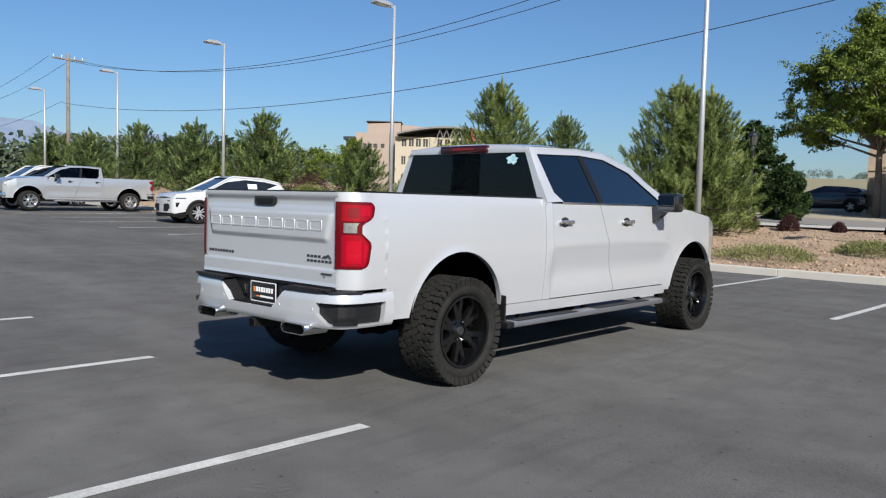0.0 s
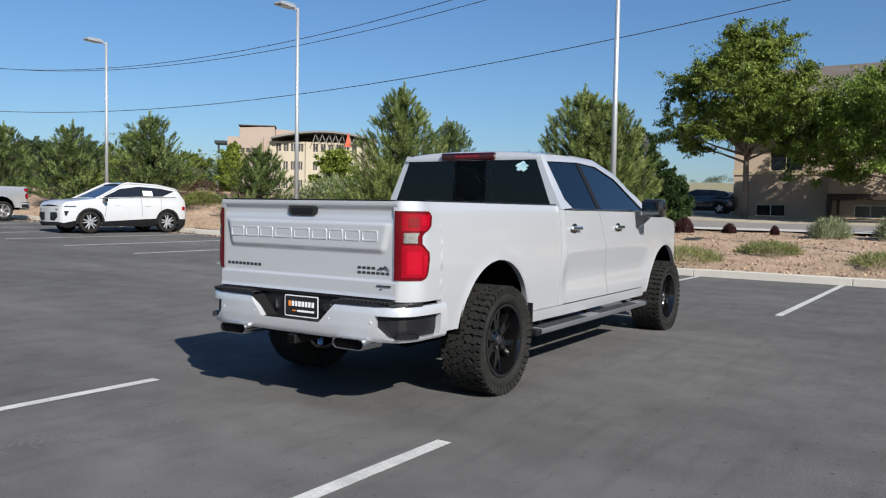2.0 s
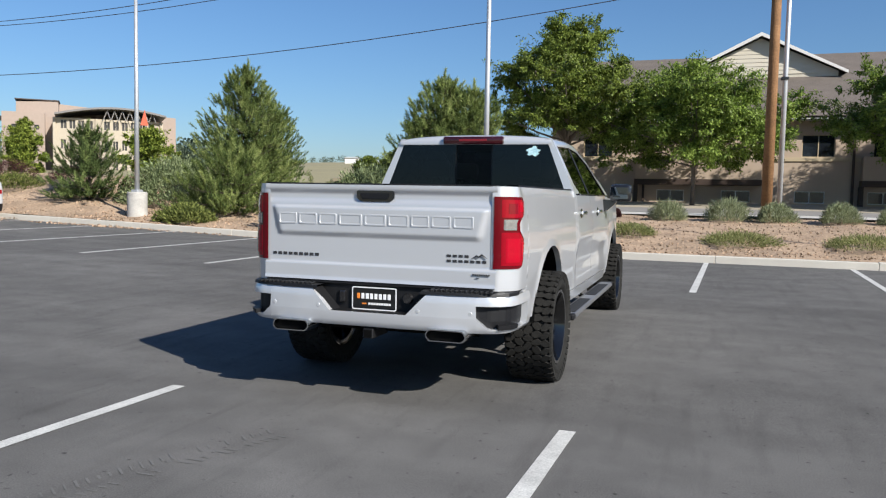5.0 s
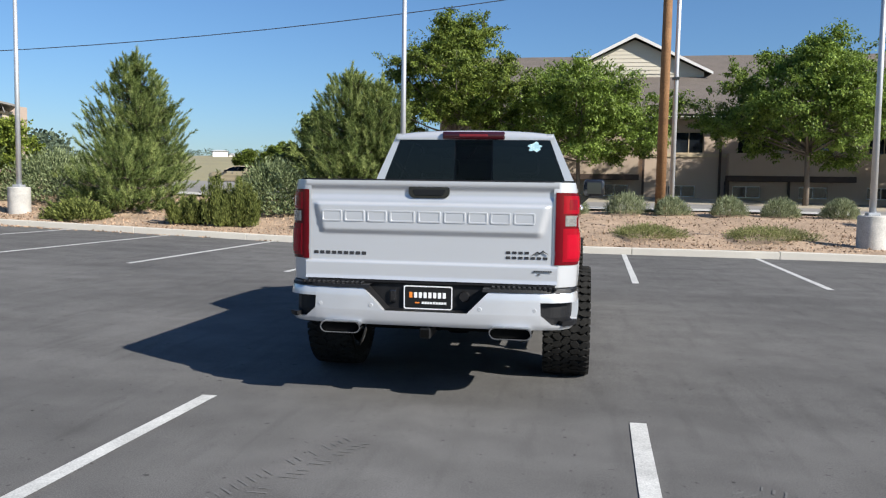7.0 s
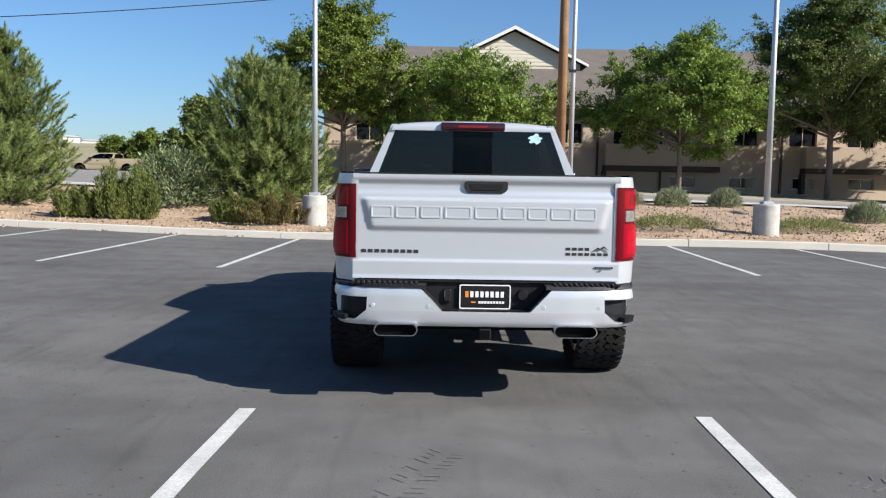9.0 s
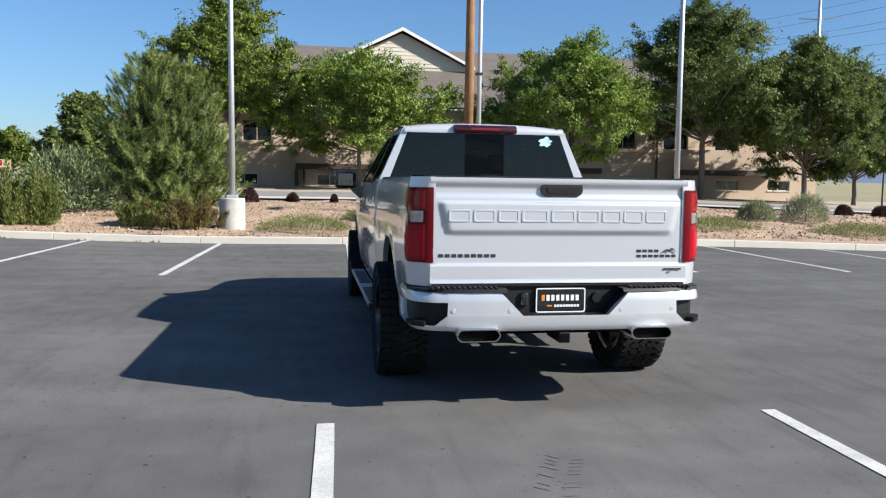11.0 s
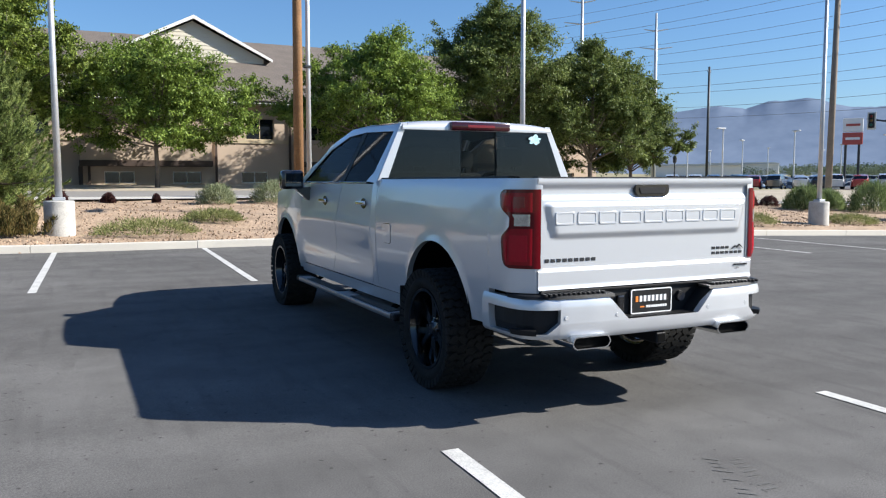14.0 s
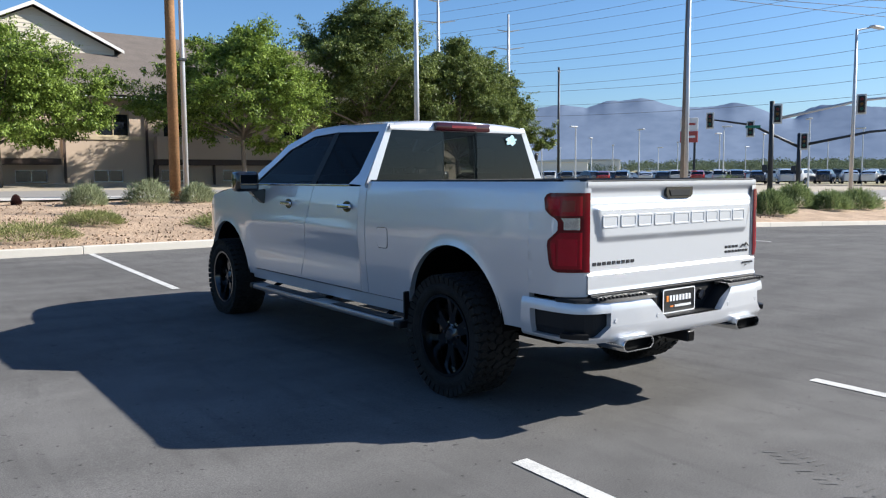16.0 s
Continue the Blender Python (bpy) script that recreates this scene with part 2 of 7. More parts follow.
raw("gutter", [(x, y - 0.05 * x, land(x, y - 0.05 * x) + z) for x in np.linspace(-72, 62, 68) for y, z in ((24.18, 0.064), (24.42, 0.06), (24.75, 0.012))],
    [(3 * i + k, 3 * i + k + 1, 3 * i + k + 4, 3 * i + k + 3) for i in range(67) for k in range(2)], concrete, road)


def far_land():
    """One sheet under everything that reaches the horizon."""
    verts, faces = [], []
    rs = [0, 15, 30, 45, 60, 75, 100, 140, 200, 280, 400, 700, 1400, 3000]
    n = 72
    for r in rs:
        for k in range(n):
            a = 2 * math.pi * k / n - math.pi
            x, y = r * math.sin(a), r * math.cos(a)
            s = float(np.interp(math.degrees(a), [-180, -110, -80, -47, -25, 0, 40, 90, 120, 180], [0, 0, 0.022, 0.03, 0.048, 0.04, 0.013, 0.01, 0, 0]))
            z = lie(min(max(x, -72), 62)) + rise(min(y, 60) + 0.05 * x) - 0.3 if r < 60 else -0.3 + land(60 * math.sin(a), 60 * math.cos(a)) + s * (min(r, 400) - 60)
            verts.append((x, y, z))
    for j in range(len(rs) - 1):
        for k in range(n):
            faces.append((j * n + k, j * n + (k + 1) % n, (j + 1) * n + (k + 1) % n, (j + 1) * n + k))
    return tagged(raw("ground", verts, faces, dry_grass, smooth=True), "dry grassland reaching to the horizon", "ground", kind="structure")


far_land()

# kerb of separate cast lengths
kerb = tagged(new("kerb"), "pale cast concrete kerb round the car park", "kerb", kind="structure")
kerb_bm = bmesh.new()
add_box(kerb_bm, (-1.523, 0.0, -0.2), (1.523, 0.19, 0.15), 0.012, seg=2)
kerb_mesh = bpy.data.meshes.new("kerb_length")
kerb_bm.to_mesh(kerb_mesh)
kerb_mesh.materials.append(kerb_concrete)
for i in range(-23, 21):
    x = i * 3.05 + 0.7
    o = new("kerb_length", kerb_mesh)
    o.parent = kerb
    o.matrix_basis = pose(x, kerb_y(x), land(x, kerb_y(x) - 0.01), 0, -math.degrees(math.atan2(lie(x + 1.5) - lie(x - 1.5), 3.0)), -2.86)


def paint_line(x0, y0, y1, width=0.10):
    n = 12
    verts = []
    for k in range(n + 1):
        y = y0 + (y1 - y0) * k / n
        x = x0 + 0.032 * (y - y0)
        for s in (-1, 1):
            wob = 0.004 * noise.noise((x * 3 + s, y * 4, 0))
            verts.append((x + s * width / 2 + wob, y, land(x + s * width / 2, y) + 0.005))
    faces = [(2 * k, 2 * k + 1, 2 * k + 3, 2 * k + 2) for k in range(n)]
    return tagged(raw("parking_line", verts, faces, line_paint), "worn white painted parking line", "parking line", "parking lines", "structure")


for k in range(-9, 6):
    paint_line(-0.88 + 2.76 * k, 7.2, kerb_y(-0.8 + 2.76 * k) - 0.03)
for k in range(-6, 4):
    paint_line(-1.615 + 2.742 * k, -6.0, -0.13 - 0.05 * (k + 0.0))


# ---- tyre marks ----
tyre_mark = material("tyre_mark", (0.132, 0.130, 0.126), 0.8, var=0.12, scale=2.0, fine=200, bump=0.4, other=(0.160, 0.157, 0.150), relief=0.004, spec=0.04)


def tread_track(x, y, heading, bend, length, seed):
    """Dark prints left by turning tyres: two rows of slanting lug marks along a bent line."""
    r_ = random.Random(seed)
    verts, faces = [], []
    a, d = radians(heading), 0.0
    while d < length:
        for s in (-1, 1):
            if r_.random() < 0.72:
                w, h = r_.uniform(0.05, 0.10), r_.uniform(0.008, 0.014)
                cx, cy = x + s * 0.065 * math.cos(a), y + s * 0.065 * math.sin(a)
                b = a + s * 0.35
                k = len(verts)
                for u, v in ((-w / 2, -h / 2), (w / 2, -h / 2), (w / 2, h / 2), (-w / 2, h / 2)):
                    px, py = cx + u * math.cos(b) - v * math.sin(b), cy + u * math.sin(b) + v * math.cos(b)
                    verts.append((px, py, land(px, py) + 0.003))
                faces.append((k, k + 1, k + 2, k + 3))
        x, y = x - 0.055 * math.sin(a), y + 0.055 * math.cos(a)
        a += bend * 0.055
        d += 0.055
    return tagged(raw("tyre_track", verts, faces, tyre_mark), "faint dark tyre prints on asphalt", "tyre marks", kind="stuff")


for k, (x, y, heading, bend, length) in enumerate(((-2.15, -3.4, 12, 0.10, 2.6), (-0.95, -3.5, -6, -0.12, 2.8), (-1.7, -3.1, 25, -0.2, 1.6), (3.0, -2.9, 18, 0.30, 2.2))):
    tread_track(x, y, heading, bend, length, 300 + k)


# ---- pickups ----
white_paint = material("pearl_white_paint", (0.58, 0.588, 0.602), 0.32, 0.38, var=0.02, scale=1.0, fine=300, coat=1.0)
tan_paint = material("tan_paint", (0.38, 0.315, 0.205), 0.4, 0.0, var=0.03, scale=1.0, fine=300, coat=0.6)
silver_paint = material("silver_paint", (0.55, 0.56, 0.57), 0.28, 0.6, var=0.03, scale=1.0, fine=300, coat=1.0)
black_plastic = material("black_plastic", (0.008, 0.008, 0.009), 0.55, var=0.2, fine=220, bump=0.25, spec=0.3)
gloss_black = plain("gloss_black", (0.012, 0.012, 0.013), 0.12, coat=0.6)
rubber = material("tyre_rubber", (0.011, 0.011, 0.0105), 0.85, var=0.3, scale=9, fine=120, bump=0.3, other=(0.025, 0.024, 0.022), spec=0.12)
black_alloy = plain("black_alloy", (0.004, 0.004, 0.004), 0.14, 0.0, coat=0.6)
bare_alloy = plain("bare_alloy", (0.6, 0.6, 0.6), 0.28, 0.9)
chrome = plain("chrome", (0.86, 0.87, 0.88), 0.08, 1.0)
dark_chrome = plain("dark_chrome", (0.58, 0.59, 0.60), 0.16, 1.0)
steel = material("dull_steel", (0.32, 0.32, 0.33), 0.42, 0.8, var=0.2, fine=80)
under_black = material("chassis_black", (0.003, 0.003, 0.003), 0.9, var=0.2, fine=50, spec=0.08)
red_lens = material("red_lens", (0.26, 0.002, 0.010), 0.12, var=0.10, scale=30, fine=160, coat=0.25, spec=0.2)
bright_red_lens = material("bright_red_lens", (0.36, 0.002, 0.014), 0.18, var=0.10, scale=24, fine=160, coat=0.25, spec=0.2)
mid_red_lens = material("mid_red_lens", (0.17, 0.002, 0.007), 0.12, var=0.10, scale=30, fine=160, coat=0.5, spec=0.3)
reverse_clear = material("reverse_lens", (0.42, 0.41, 0.40), 0.15, 0.7, var=0.35, scale=30, fine=120, coat=0.6)
dark_red_lens = material("dark_red_lens", (0.105, 0.002, 0.006), 0.08, var=0.06, scale=30, fine=160, coat=0.25, spec=0.2)
smoked_lens = plain("smoked_red_lens", (0.035, 0.004, 0.006), 0.1, coat=0.4)
lamp_red = plain("lamp_red", (0.16, 0.004, 0.008), 0.12, coat=0.4)
clear_lens = plain("clear_lens", (0.26, 0.23, 0.23), 0.25, 0.3, coat=0.5)
tinted_glass = glass("tinted_glass", (0.075, 0.085, 0.098), 0.85)
side_glass = glass("side_glass", (0.07, 0.077, 0.085), 0.21)
light_glass = glass("light_glass", (0.40, 0.43, 0.43), 0.30)
trim_dark = plain("emblem_dark", (0.07, 0.07, 0.075), 0.25, 0.6)
plate_black = plain("plate_black", (0.008, 0.008, 0.008), 0.3, coat=0.5)
plate_white = plain("plate_white", (0.75, 0.75, 0.75), 0.4)
plate_orange = plain("plate_orange", (0.75, 0.22, 0.03), 0.4)
sticker_blue = material("sticker_blue", (0.20, 0.55, 0.68), 0.5, var=0.3, scale=40, fine=200, other=(0.62, 0.80, 0.85))
mirror_glass = plain("mirror_glass", (0.14, 0.145, 0.15), 0.03, 1.0)
cabin_dark = material("cabin_trim", (0.03, 0.03, 0.031), 0.8, var=0.2, fine=80)

TYRE = 0.41
REAR_AXLE, FRONT_AXLE = 1.09, 5.10
ARCHES = ((1.11, 0.49, 0.52), (5.12, 0.48, 0.53))


def side_x(y, z):
    """Half width of the body side below the windows."""
    x = float(np.interp(y, [0, 0.15, 0.6, 1.6, 2.2, 2.3, 4.4, 5.0, 5.55, 5.85, 6.02], [0.94, 0.94, 0.945, 0.95, 0.955, 0.962, 0.962, 0.955, 0.94, 0.86, 0.70]))
    if y < 0.16:
        x -= 0.12 * ((0.16 - y) / 0.16) ** 2.2
    lean = float(np.interp(z, [0.45, 0.56, 0.8, 1.0, 1.12, 1.25, 1.34, 1.39, 1.44], [-0.045, -0.028, -0.006, 0.002, 0.0, -0.010, -0.021, -0.029, -0.050]))
    x += lean * (min(1.0, max(0.0, y) / 0.25) if z > 1.0 else 1.0)
    for yc, zc, r in ARCHES:
        d = math.hypot(y - yc, z - zc) - r
        if d < 0.08:
            x += 0.010 * (1 - max(0.0, d) / 0.08) ** 2
    if 2.25 < y < 4.6:
        edge = min(1.0, (y - 2.25) / 0.12, (4.6 - y) / 0.2)
        x -= edge * 0.026 * math.exp(-((z - 0.80) / 0.13) ** 2)
        x += edge * 0.012 * math.exp(-((z - 1.03 - 0.02 * math.sin((y - 2.25) * 1.3)) / 0.040) ** 2)
    return x


def cab_x(z):
    """Half width of the cab above the window line."""
    return 0.936 - (z - 1.395) * 0.445


def skin(rows, sign, lip=0.03, back=True):
    """A panel from rows of points (x, y, z), with its edge turned inwards by lip."""
    rows = [[(sign * x, y, z) for x, y, z in r] for r in rows]
    h, w = len(rows), len(rows[0])
    verts = [p for r in rows for p in r]
    faces = [(j * w + i, j * w + i + 1, (j + 1) * w + i + 1, (j + 1) * w + i) for j in range(h - 1) for i in range(w - 1)]
    if lip:
        ring = [i for i in range(w)] + [j * w + w - 1 for j in range(1, h)] + [(h - 1) * w + i for i in range(w - 2, -1, -1)] + [j * w for j in range(h - 2, 0, -1)]
        start = len(verts)
        for i in ring:
            x, y, z = verts[i]
            verts.append((x - sign * lip, y, z))
        n = len(ring)
        for k in range(n):
            faces.append((ring[k], start + k, start + (k + 1) % n, ring[(k + 1) % n]))
    return verts, faces


def arch_columns(y0, y1, arch, low, high, step=0.06):
    """Column places along a body side with a wheel arch cut out of it: y, bottom, top."""
    yc, zc, r = arch
    ys = set(np.round(np.arange(y0, y1 + 1e-6, step), 4)) | {y0, y1}
    for a in np.linspace(0, math.pi, 37):
        ys.add(round(yc - r * math.cos(a), 4))
    out = []
    for y in sorted(v for v in ys if y0 <= v <= y1):
        b = low(y)
        if abs(y - yc) < r:
            b = max(b, zc + math.sqrt(max(0, r * r - (y - yc) ** 2)))
        out.append((y, b, high(y)))
    return out


def column_panel(cols, rows, sign, lip=0.04):
    grid = [[(side_x(y, b + (t - b) * v), y, b + (t - b) * v) for y, b, t in cols] for v in np.linspace(0, 1, rows)]
    return skin(grid, sign, lip)


def edge_panel(y_left, y_right, z0, z1, cols, rows, sign, lip=0.03):
    grid = []
    for z in np.linspace(z0, z1, rows):
        a, b = y_left(z), y_right(z)
        grid.append([(side_x(y, z), y, z) for y in np.linspace(a, b, cols)])
    return skin(grid, sign, lip)


def wheel(parent, m, rim_mat, cap_mat, width=0.31, radius=TYRE, rim=0.268, tread=True, spokes=6):
    """An off-road wheel; its outer face looks along +x."""
    w = new("wheel")
    w.parent = parent
    w.matrix_basis = m
    h = width / 2
    tyre = part("tyre", lathe([(rim, -h + 0.03), (rim + 0.02, -h + 0.008), (rim + 0.07, -h - 0.006), (radius - 0.05, -h + 0.004), (radius - 0.018, -h + 0.03), (radius - 0.012, 0),
                        (radius - 0.018, h - 0.03), (radius - 0.05, h - 0.004), (radius - 0.075, h + 0.006), (rim + 0.05, h + 0.008), (rim + 0.02, h - 0.004), (rim, h - 0.03)], 56, "x", True), rubber, w, angle=40)
    if tread:
        bm = bmesh.new()
        n = 44
        def lug(mm, w, ln, skew, bulge):
            """One six-sided tread block, its upper face slightly smaller than its foot."""
            rim_pts = [(-w / 2, -ln * 0.30 - skew), (0.0, -ln / 2), (w / 2, -ln * 0.30 + skew), (w / 2 + bulge, ln * 0.12 + skew), (0.0, ln / 2), (-w / 2 - bulge, ln * 0.12 - skew)]
            low = [bm.verts.new(mm @ Vector((x, y, -0.012))) for x, y in rim_pts]
            top = [bm.verts.new(mm @ Vector((x * 0.965, y * 0.965, 0.011))) for x, y in rim_pts]
            bm.faces.new(top)
            for i in range(6):
                bm.faces.new((low[i], low[(i + 1) % 6], top[(i + 1) % 6], top[i]))
        for k in range(n):
            for row, (cx, wx, wy, tw) in enumerate(((-0.124, 0.062, 0.058, 8), (-0.062, 0.061, 0.062, -16), (0.0, 0.061, 0.062, 14), (0.062, 0.061, 0.062, -16), (0.124, 0.062, 0.058, 8))):
                a = 2 * math.pi * (k + (0.0, 0.45, 0.95, 0.4, 0.5)[row]) / n
                mm = Matrix.Rotation(a, 4, "X") @ pose(cx, 0, radius - 0.011, 0, 0, tw)
                lug(mm, wx, wy * (1.0 if (k + row) % 2 else 0.90), 0.008 if (k + row) % 3 else -0.006, 0.006)
            for s in (-1, 1):
                a = 2 * math.pi * (k + 0.5 * (s > 0)) / n
                mm = Matrix.Rotation(a, 4, "X") @ pose(s * (h - 0.002), 0, radius - 0.040, 0, s * 12, 0)
                add_box(bm, (-0.008, -0.021, -0.018 - 0.012 * (k % 2)), (0.008, 0.021, 0.034), 0.0, mm)
                add_box(bm, (-0.009, -0.010, -0.055), (0.009, 0.014, -0.040), 0.0, mm)
        bmesh.ops.recalc_face_normals(bm, faces=bm.faces)
        part("tread", bm, rubber, tyre)
    f = h - 0.01
    part("rim", lathe([(rim - 0.03, -h + 0.03), (rim + 0.004, -h + 0.02), (rim + 0.004, -h + 0.03), (rim - 0.02, 0), (rim - 0.02, f - 0.05), (rim + 0.006, f - 0.012), (rim + 0.008, f + 0.004),
                       (rim - 0.012, f + 0.002), (rim - 0.028, f - 0.05), (rim - 0.04, 0.02), (rim - 0.04, -h + 0.03)], 48, "x", True), rim_mat, w, angle=35)
    part("brake", lathe([(0.03, -0.02), (0.17, -0.02), (0.17, 0.0), (0.03, 0.0)], 24, "x"), under_black, w)
    for k in range(spokes):
        e = rim - 0.018
        bm = prism(rounded([(-0.034, 0.05), (0.034, 0.05), (0.040, 0.13), (0.072, e - 0.01), (0.030, e + 0.005), (0.0, 0.155), (-0.030, e + 0.005), (-0.072, e - 0.01), (-0.040, 0.13)], 0.006, 2), (0.035, 0.080), 0.006, "yz")
        bmesh.ops.transform(bm, matrix=Matrix.Rotation(2 * math.pi * k / spokes, 4, "X"), verts=bm.verts)
        part("spoke", bm, rim_mat, w, angle=35)
    hub = part("hub", lathe([(0.0, 0.095), (0.04, 0.095), (0.052, 0.085), (0.095, 0.075), (0.105, 0.04), (0.10, 0.0)], 24, "x"), rim_mat, w, angle=35)
    part("hub_cap", lathe([(0.0, 0.104), (0.030, 0.104), (0.036, 0.094)], 20, "x"), cap_mat, hub)
    bm = bmesh.new()
    for k in range(6):
        add_box(bm, (0.075, -0.009, 0.062), (0.098, 0.009, 0.080), 0.003, Matrix.Rotation(2 * math.pi * (k + 0.5) / 6, 4, "X"))
    part("lug_nuts", bm, rim_mat, hub)
    return w


def bumper_path():
    pts = [(0, -0.135), (0.3, -0.133), (0.5, -0.125), (0.70, -0.105), (0.80, -0.082), (0.87, -0.045), (0.915, 0.01), (0.938, 0.09), (0.948, 0.2), (0.952, 0.40)]
    d = np.concatenate([[0], np.cumsum([math.dist(a, b) for a, b in zip(pts, pts[1:])])])
    return d, np.array(pts)


BUMP_S, BUMP_P = bumper_path()


def bump_point(s, z, inset=0.0):
    x, y = np.interp(s, BUMP_S, BUMP_P[:, 0]), np.interp(s, BUMP_S, BUMP_P[:, 1])
    e = 0.02
    dx = np.interp(s + e, BUMP_S, BUMP_P[:, 0]) - np.interp(s - e, BUMP_S, BUMP_P[:, 0])
    dy = np.interp(s + e, BUMP_S, BUMP_P[:, 1]) - np.interp(s - e, BUMP_S, BUMP_P[:, 1])
    k = math.hypot(dx, dy) or 1
    nx, ny = -dy / k, dx / k
    deep = inset + float(np.interp(z, [0.51, 0.54, 0.60, 0.72, 0.76], [0.035, 0.010, 0.0, 0.004, 0.02]))
    return (x + nx * deep, y + ny * deep, z)


def bump_patch(low, high, sign, cols=14, rows=5, inset=0.0, lip=0.045):
    """A patch of the bumper between two lines in (length along it, height)."""
    a, b = resample(low, cols), resample(high, cols)
    grid = [[bump_point(*(a[i] + (b[i] - a[i]) * v), inset) for i in range(cols)] for v in np.linspace(0, 1, rows)]
    verts, faces = [], []
    h, w = rows, cols
    verts = [(sign * x, y, z) for r in grid for x, y, z in r]
    faces = [(j * w + i, j * w + i + 1, (j + 1) * w + i + 1, (j + 1) * w + i) for j in range(h - 1) for i in range(w - 1)]
    if lip:
        ring = list(range(w)) + [j * w + w - 1 for j in range(1, h)] + [(h - 1) * w + i for i in range(w - 2, -1, -1)] + [j * w for j in range(h - 2, 0, -1)]
        flat = [(a[i] + (b[i] - a[i]) * v) for v in np.linspace(0, 1, rows) for i in range(cols)]
        start = len(verts)
        for i in ring:
            x, y, z = bump_point(*flat[i], inset + lip)
            verts.append((sign * x, y, z))
        n = len(ring)
        faces += [(ring[k], start + k, start + (k + 1) % n, ring[(k + 1) % n]) for k in range(n)]
    return verts, faces


def tailgate_y(x, z):
    """Relief of the tailgate: a lip at the top, a raised field and a step near the bottom."""
    ramp = lambda v, a, b: min(1.0, max(0.0, (v - a) / (b - a)))
    soft = lambda t: t * t * (3 - 2 * t)
    y = -0.012 * soft(ramp(z, 1.365, 1.412)) + 0.010 * soft(ramp(z, 1.30, 1.34)) * (1 - soft(ramp(z, 1.36, 1.40)))
    wide = 0.775 - 0.05 * ramp(1.29 - z, 0, 0.2)
    field = soft(ramp(1.292 - z, 0, 0.022)) * soft(ramp(z - 1.075, 0, 0.045)) * soft(ramp(wide - abs(x), 0, 0.045))
    y -= 0.020 * field
    y -= 0.016 * soft(ramp(0.915 - z, 0, 0.016))
    y -= 0.008 * soft(ramp(0.82 - z, 0, 0.03))
    y += 0.006 * (x / 0.8) ** 2
    return y


